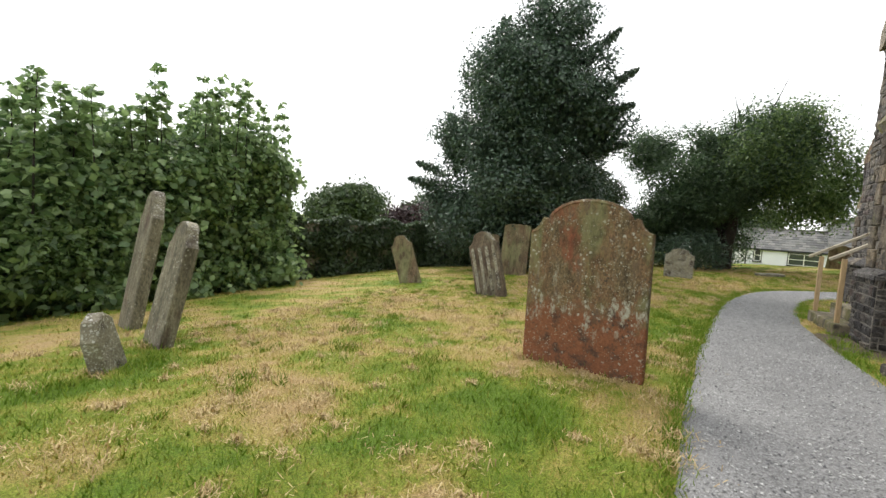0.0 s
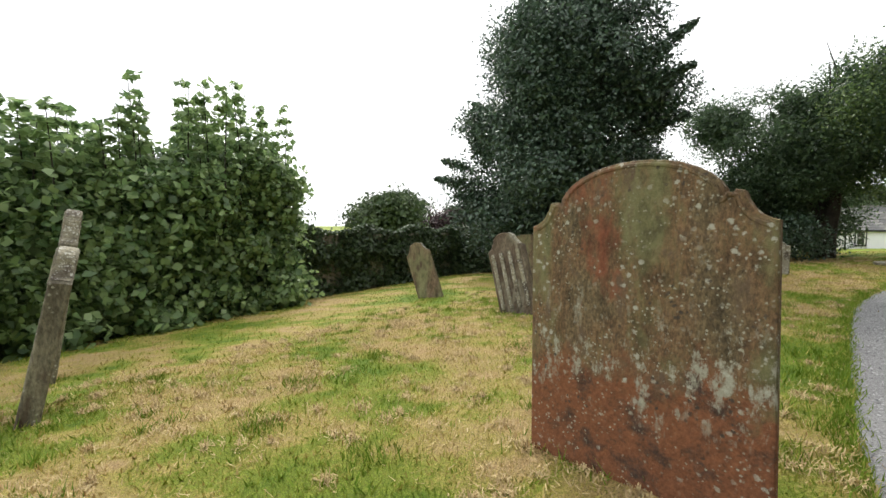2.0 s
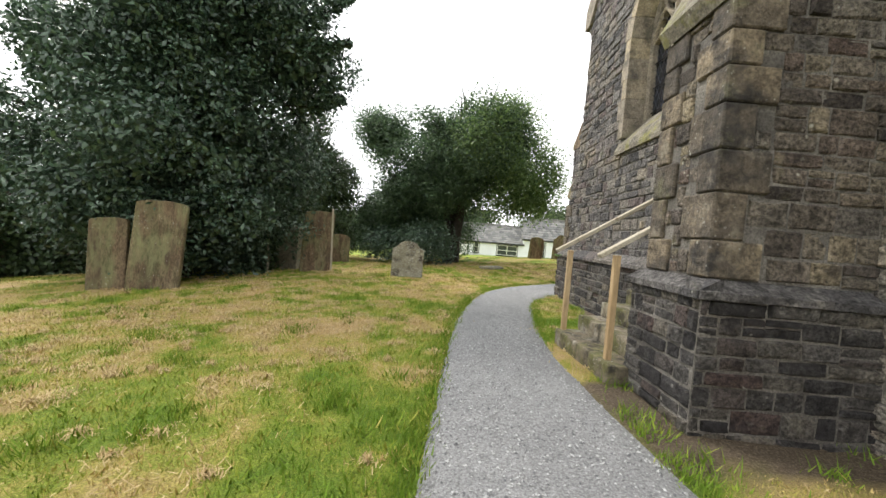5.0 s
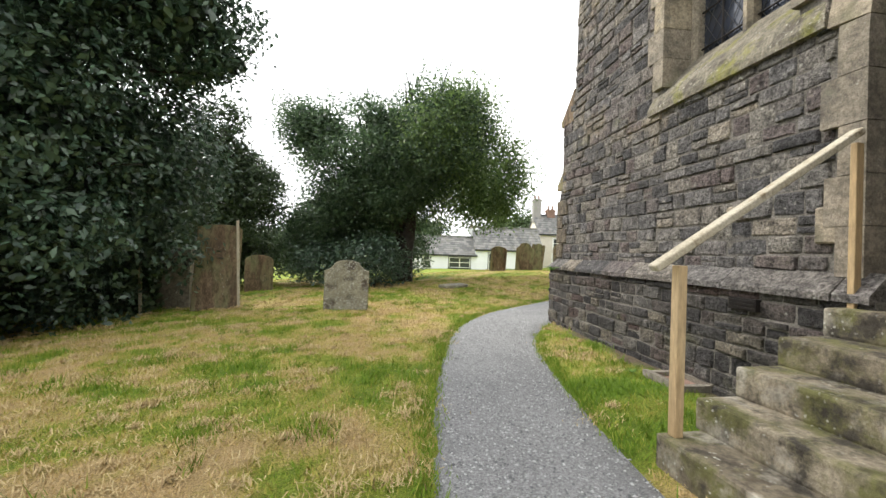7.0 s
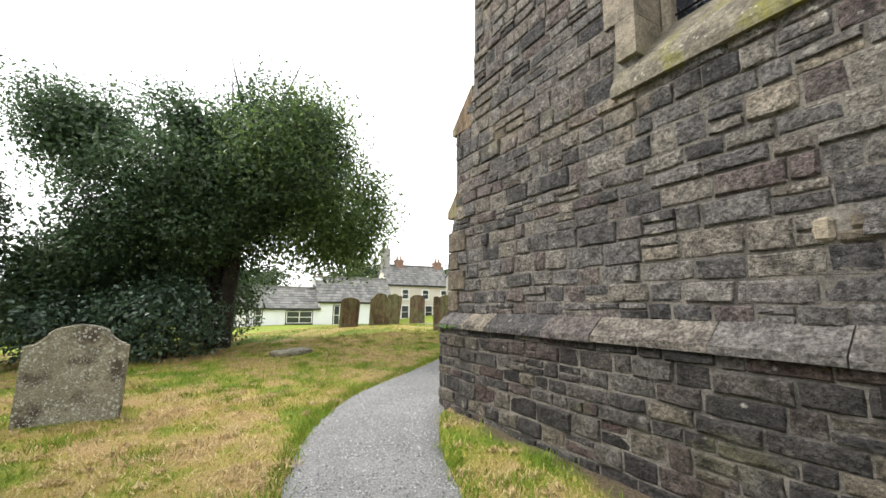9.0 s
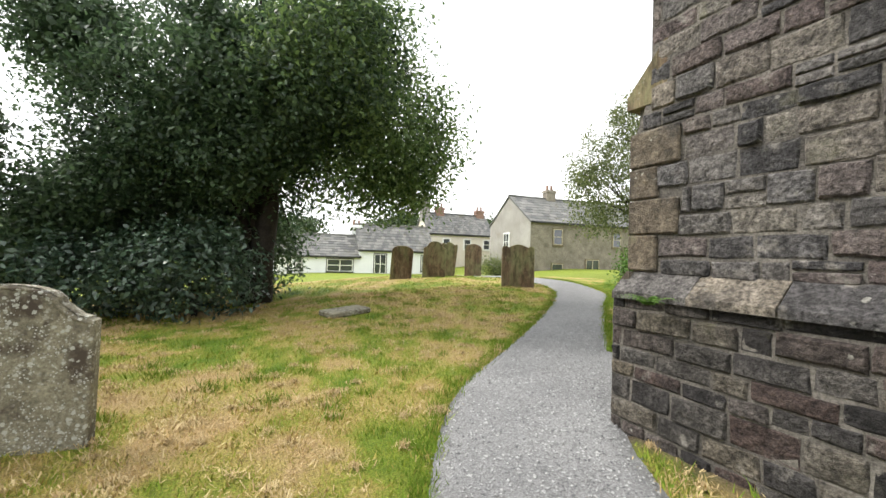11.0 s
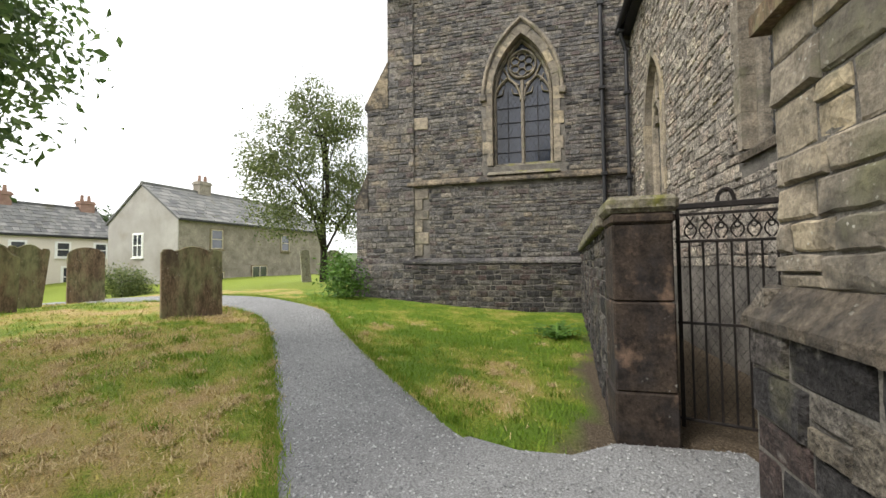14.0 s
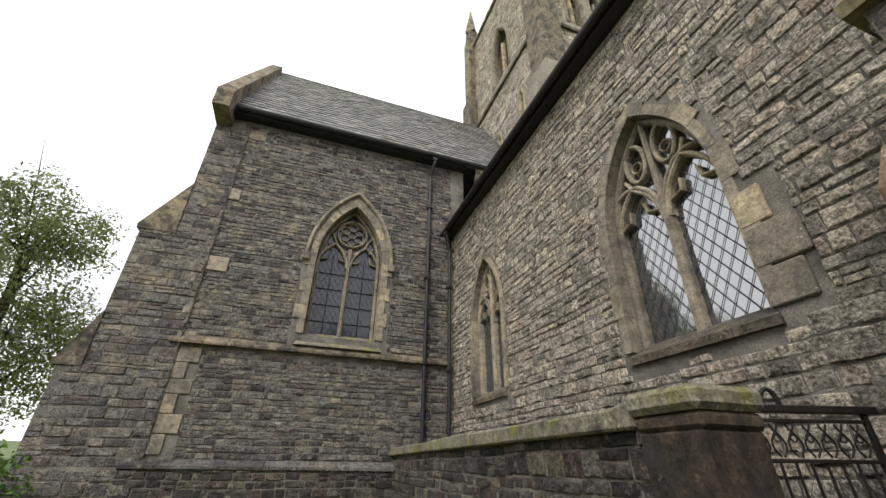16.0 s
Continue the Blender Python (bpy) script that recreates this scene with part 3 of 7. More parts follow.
PATH_L = [(-0.9, -9.0), (-0.35, -3.0), (0.05, 1.0), (0.13, 3.9), (0.28, 5.7), (0.47, 7.4), (0.75, 9.66), (0.99, 11.1), (1.55, 13.2), (1.95, 14.2), (2.88, 15.6), (3.95, 16.45), (5.6, 17.7), (7.6, 19.3), (9.0, 20.6), (9.6, 22.0), (9.7, 25.0), (8.6, 30.0)]
PATH_R = [(1.1, -9.0), (1.5, -3.0), (1.75, 1.0), (1.9, 3.9), (1.88, 6.0), (1.84, 7.2), (1.9, 9.4), (2.12, 10.6), (2.5, 12.3), (2.9, 13.3), (3.75, 14.55), (4.6, 15.1), (5.6, 16.1), (7.0, 17.35), (9.2, 19.2), (10.6, 20.2), (11.6, 22.5), (11.6, 25.6), (10.4, 30.4)]


def along(pts, n):
    P = np.array(pts)
    s = np.concatenate([[0], np.cumsum(np.linalg.norm(np.diff(P, axis=0), axis=1))])
    q = np.linspace(0, s[-1], n)
    out = np.stack([np.interp(q, s, P[:, 0]), np.interp(q, s, P[:, 1])], axis=1)
    for _ in range(6):
        out[1:-1] = (out[:-2] + out[1:-1] * 2 + out[2:]) / 4
    return out


NPATH = 160
EL, ER = along(PATH_L, NPATH), along(PATH_R, NPATH)
PATH_POLY = [tuple(p) for p in EL] + [tuple(p) for p in ER[::-1]]
APRON = [(3.62, 14.62), (4.35, 15.28), (5.0, 15.95), (5.5, 16.25), (5.62, 16.1), (5.5, 15.75), (5.52, 15.4), (5.76, 15.1), (5.8, 14.3), (5.2, 14.2), (3.8, 14.3)]


def lie(x, y):
    """The height of the ground, without small bumps."""
    u = min(14.0, max(0.0, -x))
    z = -0.045 * u - 0.004 * u * u
    rise = 0.5 * smooth((y - 15.3) / 8.5) * smooth((x + 1) / 9)
    z += rise
    z -= 0.9 * smooth((y - 24) / 16) * smooth((26 - x) / 10)
    return z


def on_path(x, y):
    return inside(PATH_POLY, x, y) or inside(APRON, x, y)


def dryness(x, y):
    a = 0.75 * noise.noise((x * 0.5, y * 0.5, 3.1)) + 0.8 * noise.noise((x * 1.6, y * 1.6, 9.2)) + 0.7 * noise.noise((x * 5, y * 5, 1.7)) + 0.4 * noise.noise((x * 14, y * 14, 6.1))
    if x > 1.8 and y < 14.5:
        a += 0.1 if y < 9.7 else -0.35
    a += 0.75 * max(0.0, 1 - ((x + 0.95) / 0.9) ** 2 - ((y - 9.6) / 0.8) ** 2)
    if x > 5.5 and y < 11.4 + 0.85 * x:
        a -= 0.55
    return min(1.0, max(0.0, 0.52 + a * 0.55))


def bare(x, y):
    """Trodden earth at the feet of the walls, 0 to 1."""
    n = 0.16 * noise.noise((x * 2.2, y * 2.2, 4.4)) + 0.1 * noise.noise((x * 7, y * 7, 2.4))
    d = 9.0
    if 9.6 < y < 14.6:
        d = min(d, 3.62 - 0.05 * (y - 11) * -1 - x if x < 3.7 else 0)
    if 5.5 < y < 8.3:
        d = min(d, (max(2.25 - x, 7.3 - y, 0) if x < 2.3 or y < 7.3 else 0) - 0.22)
    if x > 5.4 and y < 17:
        d = min(d, y - 15.12 + 0.05 * (x - 5.75) + max(0, x - 7.0) * 0.12 - 0.25 * noise.noise((x * 1.3, y * 1.3, 7.7)))
    return min(1.0, max(0.0, (0.34 + n - d) / 0.16))


def axis(lo, hi, step, far):
    mid = list(np.arange(lo, hi + 1e-6, step))
    a, b, s = [], [], step
    x = lo
    while x > -far:
        s *= 1.35
        x -= s
        a.append(x)
    s, x = step, hi
    while x < far:
        s *= 1.35
        x += s
        b.append(x)
    return np.array(a[::-1] + mid + b)


GX, GY = axis(-12.0, 14.0, 0.16, 900), axis(-2.5, 27.0, 0.16, 900)
gv, gd, gs = [], [], []
for yy in GY:
    for xx in GX:
        z = lie(xx, yy)
        near = -12.5 < xx < 14.5 and -3 < yy < 28
        if near:
            z += 0.02 * noise.noise((xx * 1.1, yy * 1.1, 0)) + 0.012 * noise.noise((xx * 4, yy * 4, 2))
            if on_path(xx, yy):
                z = lie(xx, yy) - 0.07
        gv.append((xx, yy, z))
        gd.append(dryness(xx, yy) if near else 0.35)
        gs.append(bare(xx, yy) if 1 < xx < 13.5 and 4 < yy < 17.5 else 0.0)
nx = len(GX)
gf = [(j * nx + i, j * nx + i + 1, (j + 1) * nx + i + 1, (j + 1) * nx + i) for j in range(len(GY) - 1) for i in range(nx - 1)]
gm = bpy.data.meshes.new("ground")
gm.from_pydata(gv, [], gf)
gm.attributes.new("dry", "FLOAT", "POINT").data.foreach_set("value", np.array(gd, dtype=np.float32))
gm.attributes.new("soil", "FLOAT", "POINT").data.foreach_set("value", np.array(gs, dtype=np.float32))
gm.polygons.foreach_set("use_smooth", [True] * len(gm.polygons))


def turf_material(name, blades):
    m = bpy.data.materials.new(name)
    m.use_nodes = True
    lk, bs = m.node_tree.links, m.node_tree.nodes["Principled BSDF"]
    at = nd(m, "Attribute")
    at.attribute_name = "dry"
    f = math_node(m, "ADD", at.outputs["Fac"], math_node(m, "MULTIPLY", math_node(m, "SUBTRACT", noise_fac(m, 30, 4, 0.7), 0.5), 0.7))
    if blades:
        f = math_node(m, "ADD", f, math_node(m, "MULTIPLY", math_node(m, "SUBTRACT", rand_fac(m), 0.5), 0.5))
    k = 0.94 if blades else 0.86
    col = ramp(m, f, [(0.12, (0.15 * k, 0.25 * k, 0.024 * k)), (0.42, (0.28 * k, 0.335 * k, 0.045 * k)), (0.6, (0.47 * k, 0.395 * k, 0.11 * k)), (0.9, (0.56 * k, 0.4 * k, 0.19 * k))])
    if not blades:
        col = mixc(m, 1.0, col, ramp(m, noise_fac(m, 90, 4, 0.8), [(0.34, (0.4, 0.4, 0.4)), (0.66, (1.3, 1.3, 1.3))]), "MULTIPLY")
        earth = nd(m, "Attribute")
        earth.attribute_name = "soil"
        dirt = ramp(m, noise_fac(m, 55, 5, 0.75), [(0.35, (0.05, 0.036, 0.024)), (0.52, (0.12, 0.092, 0.062)), (0.68, (0.24, 0.19, 0.13))])
        col = mixc(m, earth.outputs["Fac"], col, dirt)
        b = nd(m, "Bump", Strength=0.9, Distance=0.03)
        lk.new(noise_fac(m, 45, 6, 0.75), b.inputs["Height"])
        lk.new(b.outputs[0], bs.inputs["Normal"])
    lk.new(col, bs.inputs["Base Color"])
    bs.inputs["Roughness"].default_value = 0.85
    bs.inputs["Specular IOR Level"].default_value = 0.2
    return m


TURF = turf_material("mown_turf", False)
BLADE = turf_material("grass_blade", True)
ground = tagged(link("ground", gm, TURF), "uneven churchyard lawn with green and dry mown grass", "lawn", kind="structure")

GRAVEL = material("grey_gravel", [(0.3, (0.2, 0.2, 0.2)), (0.7, (0.29, 0.29, 0.285))], 0.7, 75, 0.9, 1.0, 0.012, contrast=0.55,
                  spots=[((0.1, 0.1, 0.1), 70, 0.16, 0.3, 0.45), ((0.42, 0.42, 0.41), 90, 0.18, 0.35, 0.5)])


def path_mesh():
    ks = np.linspace(0, 1, 13)
    V, F = [], []
    for a, b in zip(EL, ER):
        for k in ks:
            x, y = a + (b - a) * k
            e = min(k, 1 - k) * 2
            V.append((x, y, lie(x, y) + 0.018 * smooth(e * 3) - 0.03 * (1 - smooth(e * 8)) + 0.006 * noise.noise((x * 3, y * 3, 5))))
    w = len(ks)
    for i in range(NPATH - 1):
        for j in range(w - 1):
            F.append((i * w + j, i * w + j + 1, (i + 1) * w + j + 1, (i + 1) * w + j))
    me = bpy.data.meshes.new("gravel_path")
    me.from_pydata(V, [], F)
    me.polygons.foreach_set("use_smooth", [True] * len(me.polygons))
    return me


gravel_path = tagged(link("path", path_mesh(), GRAVEL), "winding pale grey gravel path between lawn and church", "path", kind="structure")
bm = bmesh.new()
vs = [bm.verts.new((x, y, lie(x, y) + 0.012)) for x, y in APRON]
bm.faces.new(vs)
tagged(part("path_apron", bm, GRAVEL), "grey gravel in front of the iron gate", "path", kind="structure")

# ---- church: west front ----
SK = 0.05
W_N = Vector((-1, SK, 0)).normalized()
WEST = plane((3.64, 11.0, 0), W_N)


def west(u, v, out=0.0):
    return WEST @ Vector((u, v, out))


church_w = thing("church_west_front", Matrix.Identity(4), "dark coursed rubble church wall with dressed stone window", "church wall", kind="structure")
WIN_W = arch(0.12, 1.48, 3.18, 4.7, 6.2)
DOOR_W = arch(2.04, 1.3, 1.12, 2.75, 3.8)
W_POLY = [(-3.45, -0.4), (2.75, -0.4), (2.75, 6.9), (0.0, 10.2), (-2.95, 6.75), (-3.15, 6.5), (-3.15, 6.3), (-2.88, 6.0), (-2.92, 4.05), (-3.33, 3.6), (-3.33, 2.5), (-3.45, 2.2)]
bm = bmesh.new()
plate(bm, W_POLY, [arch(0.12, 1.54, 3.12, 4.7, 6.25), arch(2.04, 1.36, 1.1, 2.75, 3.86)], 0.55, WEST)
part("wall_body", bm, MORTAR, church_w)
# plinth with its weathered top course
PL = 0.11
bm = bmesh.new()
plate(bm, [(-3.53, -0.4), (1.5, -0.4), (1.5, 0.98), (-3.53, 0.98)], [], 0.3, WEST @ Matrix.Translation((0, 0, PL)))
part("plinth_body", bm, MORTAR, church_w)


def wedge(bm, u0, u1, v0, v1, z0, z1, m):
    """A course whose front slopes from z1 at its foot back to z0 at its top."""
    co = [(u0, v0, -0.02), (u1, v0, -0.02), (u1, v1, -0.02), (u0, v1, -0.02), (u0, v0, z1), (u1, v0, z1), (u1, v0 + 0.05, z1), (u0, v0 + 0.05, z1), (u1, v1, z0), (u0, v1, z0)]
    v = [bm.verts.new(m @ Vector(c)) for c in co]
    for f in ((0, 1, 2, 3), (0, 4, 5, 1), (4, 7, 6, 5), (7, 9, 8, 6), (9, 3, 2, 8), (0, 3, 9, 7, 4), (1, 5, 6, 8, 2)):
        bm.faces.new([v[i] for i in f])


def weather_course(parent, m, u0, u1, v0, v1, z1, rs, name="plinth_course", mat=None, z0=0.0):
    u = u0
    while u < u1 - 0.02:
        e = min(u1, u + rs.uniform(0.45, 0.95))
        if u1 - e < 0.2:
            e = u1
        bm = bmesh.new()
        wedge(bm, u + 0.004, e - 0.004, v0 + rs.uniform(0, 0.006), v1 - rs.uniform(0, 0.008), z0 + 0.006, z1 + rs.uniform(-0.004, 0.012), m)
        part(name, bm, mat or STONE, parent)
        u = e


RS = random.Random(4)
weather_course(church_w, WEST, -3.5, 1.5, 0.96, 1.16, PL + 0.05, RS, mat=STONE)


def surround(parent, m, outline, width, mat, rs, out=0.03, deep=0.3, name="jamb_stone", size=0.34):
    """Dressed stones round an opening, one by one, flush with its edge."""
    pts = [Vector((u, v, 0)) for u, v in outline]
    L = [0.0]
    for a, b in zip(pts[:-1], pts[1:]):
        L.append(L[-1] + (b - a).length)
    n = max(3, round(L[-1] / size))
    at = lambda s: next((pts[i].lerp(pts[i + 1], (s - L[i]) / max(1e-6, L[i + 1] - L[i])) for i in range(len(pts) - 1) if s <= L[i + 1] + 1e-6), pts[-1])
    for k in range(n):
        s0, s1 = L[-1] * k / n + 0.003, L[-1] * (k + 1) / n - 0.003
        samp = [at(s0 + (s1 - s0) * q / 4) for q in range(5)]
        w = width * (1.35 if k % 2 else 0.9) * rs.uniform(0.92, 1.08)
        bm = bmesh.new()
        ri, ro = [], []
        for q, p in enumerate(samp):
            a, b = samp[max(0, q - 1)], samp[min(4, q + 1)]
            t = (b - a).normalized()
            nn = Vector((t.y, -t.x, 0))
            ri.append([bm.verts.new(m @ (p + Vector((0, 0, z)))) for z in (-deep, out)])
            ro.append([bm.verts.new(m @ (p + nn * w + Vector((0, 0, z)))) for z in (-deep, out)])
        for q in range(4):
            bm.faces.new((ri[q][1], ri[q + 1][1], ro[q + 1][1], ro[q][1]))
            bm.faces.new((ri[q][0], ri[q + 1][0], ri[q + 1][1], ri[q][1]))
            bm.faces.new((ro[q][0], ro[q][1], ro[q + 1][1], ro[q + 1][0]))
            bm.faces.new((ri[q][0], ro[q][0], ro[q + 1][0], ri[q + 1][0]))
        bm.faces.new((ri[0][0], ri[0][1], ro[0][1], ro[0][0]))
        bm.faces.new((ri[4][0], ri[4][1], ro[4][1], ro[4][0]))
        part(name, bm, mat, parent)


def circle(u, v, r, n=20):
    return [(u + r * math.cos(2 * math.pi * k / n), v + r * math.sin(2 * math.pi * k / n)) for k in range(n)]


def church_window(name, m, uc, w, sill, spring, apex, label, style="rose", deep=0.24, mat=None, group="church windows", bars=True, glass=None):
    """A two-light traceried window with leaded glass, set in an opening of the wall's plane m."""
    mat = mat or ASHLAR
    win = thing(name, m, label, "church window", group)
    I = Matrix.Identity(4)
    bm = bmesh.new()
    o = arch(uc, w - 0.02, sill, spring, apex, 12)
    plate(bm, o, [], 0.012, Matrix.Translation((0, 0, -deep - 0.06)))
    part("glass", bm, glass or GLASS, win)
    t = 0.085
    bm = bmesh.new()
    sweep(bm, arch(uc, w - t, sill, spring, apex - t * 0.6, 12), t, 0.13, I, -deep + 0.06)
    part("window_frame", bm, mat, win)
    bm = bmesh.new()
    hh = spring + (apex - spring) * (0.28 if style == "rose" else 0.16)
    sweep(bm, [(uc, sill), (uc, hh)], 0.1, 0.14, I, -deep + 0.07)
    part("mullion", bm, mat, win)
    lw = w / 2 - t * 0.9
    for s in (-1, 1):
        c = uc + s * (w / 4)
        bm = bmesh.new()
        head = arch(c, lw, spring - 0.12, spring - 0.1, spring + lw * 0.78, 7)
        sweep(bm, head[1:-1], 0.06, 0.11, I, -deep + 0.05)
        for q in (-1, 1):
            p0 = (c + q * lw * 0.42, spring + 0.08)
            sweep(bm, [p0, (c + q * lw * 0.2, spring + 0.12), (c + q * lw * 0.16, spring + 0.26)], 0.035, 0.08, I, -deep + 0.03)
        part("light_head", bm, mat, win)
    bm = bmesh.new()
    h = apex - spring
    if style == "rose":
        r, cv = w * 0.235, spring + h * 0.56
        sweep(bm, circle(uc, cv, r, 24), 0.065, 0.11, I, -deep + 0.05, closed=True)
        for k in range(6):
            a = math.pi * (k / 3 + 1 / 6)
            sweep(bm, circle(uc + r * 0.56 * math.cos(a), cv + r * 0.56 * math.sin(a), r * 0.3, 10), 0.03, 0.07, I, -deep + 0.02, closed=True)
        for s in (-1, 1):
            sweep(bm, [(uc + s * w * 0.06, spring + h * 0.2), (uc + s * w * 0.2, spring + h * 0.3), (uc + s * w * 0.33, spring + h * 0.55)], 0.05, 0.1, I, -deep + 0.045)
            sweep(bm, [(uc + s * w * 0.3, spring + 0.25 * h), (uc + s * w * 0.36, spring + h * 0.36)], 0.04, 0.08, I, -deep + 0.03)
    else:
        sweep(bm, [(uc, spring - 0.02), (uc, apex - 0.05)], 0.07, 0.12, I, -deep + 0.06)
        for s in (-1, 1):
            pts = [(uc, spring - 0.05), (uc + s * w * 0.03, spring + h * 0.12), (uc + s * w * 0.09, spring + h * 0.26), (uc + s * w * 0.19, spring + h * 0.37), (uc + s * w * 0.3, spring + h * 0.4), (uc + s * w * 0.4, spring + h * 0.37)]
            sweep(bm, pts, 0.065, 0.12, I, -deep + 0.055)
            drop = [(uc + s * w * (0.15 + 0.095 * math.cos(a) + 0.03 * math.sin(a)), spring + h * (0.6 + 0.19 * math.sin(a) - 0.05 * math.cos(a))) for a in [2 * math.pi * k / 16 for k in range(16)]]
            sweep(bm, drop, 0.05, 0.11, I, -deep + 0.05, closed=True)
            sweep(bm, circle(uc + s * w * 0.15, spring + h * 0.56, w * 0.05, 8), 0.022, 0.07, I, -deep + 0.02, closed=True)
            sweep(bm, [(uc + s * w * 0.25, spring + h * 0.4), (uc + s * w * 0.3, spring + h * 0.5)], 0.045, 0.1, I, -deep + 0.04)
    part("tracery", bm, mat, win)
    # leads in a lattice, inside each light
    bm = bmesh.new()
    stp, zz = 0.135, -deep - 0.043
    H = apex - sill
    for sgn in (-1, 1):
        k = -int(H / stp) - 8
        while k * stp < w + H:
            pts = []
            for q in range(60):
                v = sill + H * q / 59
                u = uc - w / 2 + k * stp + (v - sill) * 0.62 * (1 if sgn > 0 else -1)
                if inside(o, u, v) and (style != "rose" or v < spring + h * 0.32):
                    pts.append((u, v))
            if len(pts) > 1:
                sweep(bm, [pts[0], pts[-1]], 0.0065, 0.006, I, zz)
            k += 1
    part("leads", bm, LEAD, win)
    if bars:
        for q in (-1, 1):
            bm = bmesh.new()
            sweep(bm, [(uc + q * w / 4, sill + 0.02), (uc + q * w / 4, spring + 0.2)], 0.018, 0.015, I, -deep - 0.018)
            part("saddle_bar", bm, IRON, win)
        k = sill + 0.42
        while k < spring + 0.1:
            bm = bmesh.new()
            sweep(bm, [(uc - w / 2 + 0.05, k), (uc + w / 2 - 0.05, k)], 0.018, 0.015, I, -deep - 0.02)
            part("saddle_bar", bm, IRON, win)
            k += 0.42
    return win


surround(church_w, WEST, WIN_W[::1], 0.2, ASHLAR, RS, out=0.05, deep=0.42)
surround(church_w, WEST, DOOR_W, 0.2, ASHLAR, RS, out=0.055, deep=0.4)
bm = bmesh.new()
v = [bm.verts.new(WEST @ Vector(c)) for c in ((-0.86, 2.9, 0), (1.12, 2.9, 0), (1.12, 2.9, 0.06), (-0.86, 2.9, 0.06), (-0.86, 2.97, 0.06), (1.12, 2.97, 0.06), (0.9, 3.5, -0.32), (-0.68, 3.5, -0.32), (1.08, 3.12, 0), (-0.84, 3.12, 0))]
for f in ((0, 1, 2, 3), (3, 2, 5, 4), (4, 5, 8, 9), (9, 8, 6, 7), (0, 3, 4, 9), (1, 8, 5, 2)):
    bm.faces.new([v[i] for i in f])
part("window_sill", bm, MOSSY, church_w, "sloping sandstone sill grown with yellow moss")
church_window("church_window", WEST, 0.12, 1.48, 3.18, 4.7, 6.2, "pointed two-light west window with leaded diamond panes", "rose", 0.34)

# a near-black block behind the glass paints the unlit interior and stops daylight
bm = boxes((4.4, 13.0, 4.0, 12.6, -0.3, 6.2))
part("interior_shade_block", bm, PAINTED_SHADE, church_w)

# door
door = thing("church_door", WEST, "black painted vertical plank church door with moulded fillets", "door", kind="structure")
bm = bmesh.new()
plate(bm, arch(2.04, 1.29, 1.12, 2.75, 3.79), [], 0.06, Matrix.Translation((0, 0, -0.22)))
part("door_leaf", bm, BLACK_PAINT, door)
for k in range(8):
    bm = boxes((1.43 + k * 0.165, 1.48 + k * 0.165, 1.42, 3.2 if 0 < k < 7 else 2.75, -0.22, -0.185), bev=0.006)
    part("fillet", bm, BLACK_PAINT, door)
part("kick_rail", boxes((1.4, 2.68, 1.16, 1.42, -0.22, -0.175), bev=0.008), BLACK_PAINT, door)

# buttress beside the steps
butt = thing("buttress", Matrix.Identity(4), "tall stepped stone buttress with buff quoins and mossy slope", "buttress", kind="structure")


def slab_uv(u0, u1, v0, v1, z0, z1, bev=0.0):
    bm = bmesh.new()
    box(bm, u0, u1, v0, v1, z0, z1, bev=bev)
    bmesh.ops.transform(bm, matrix=WEST, verts=bm.verts[:])
    return bm


part("threshold", slab_uv(1.42, 2.66, 0.93, 1.12, -0.5, 0.03, 0.015), STEP_STONE, church_w, "worn stone door sill")
BU0, BU1, BZ = 2.86, 3.62, 1.14
part("buttress_body", slab_uv(BU0, BU1, 0.9, 3.05, -0.1, BZ), MORTAR, butt)
part("buttress_plinth", slab_uv(BU0 - 0.1, BU1 + 0.1, -0.4, 0.96, -0.1, BZ + 0.1), MORTAR, butt)
bm = bmesh.new()
prof = [(BZ + 0.02, 3.05), (-0.1, 3.05), (-0.1, 5.3), (0.1, 5.3)]
a = [bm.verts.new(WEST @ Vector((BU0, q[1], q[0]))) for q in prof]
b = [bm.verts.new(WEST @ Vector((BU1, q[1], q[0]))) for q in prof]
bm.faces.new(a)
bm.faces.new(b)
for i in range(4):
    bm.faces.new((a[i], a[(i + 1) % 4], b[(i + 1) % 4], b[i]))
part("buttress_head", bm, MORTAR, butt)
# sloping cap slabs with a drip edge
for k in range(4):
    bm = bmesh.new()
    f0, f1 = k / 4, (k + 1) / 4
    za, zb = BZ + 0.1 - (BZ + 0.02) * f0, BZ + 0.1 - (BZ + 0.02) * f1
    va, vb = 3.03 + 2.27 * f0, 3.03 + 2.27 * f1
    co = [(BU0 - 0.05, va, za), (BU1 + 0.05, va, za), (BU1 + 0.05, vb, zb), (BU0 - 0.05, vb, zb)]
    lo = [bm.verts.new(WEST @ Vector((u, v + 0.004 - 0.02, z - 0.05))) for u, v, z in co]
    hi = [bm.verts.new(WEST @ Vector((u, v + 0.1, z + 0.012 * (1 - f0)))) for u, v, z in co]
    bm.faces.new(lo)
    bm.faces.new(hi)
    for i in range(4):
        bm.faces.new((lo[i], lo[(i + 1) % 4], hi[(i + 1) % 4], hi[i]))
    part("cap_slab", bm, MOSSY, butt)

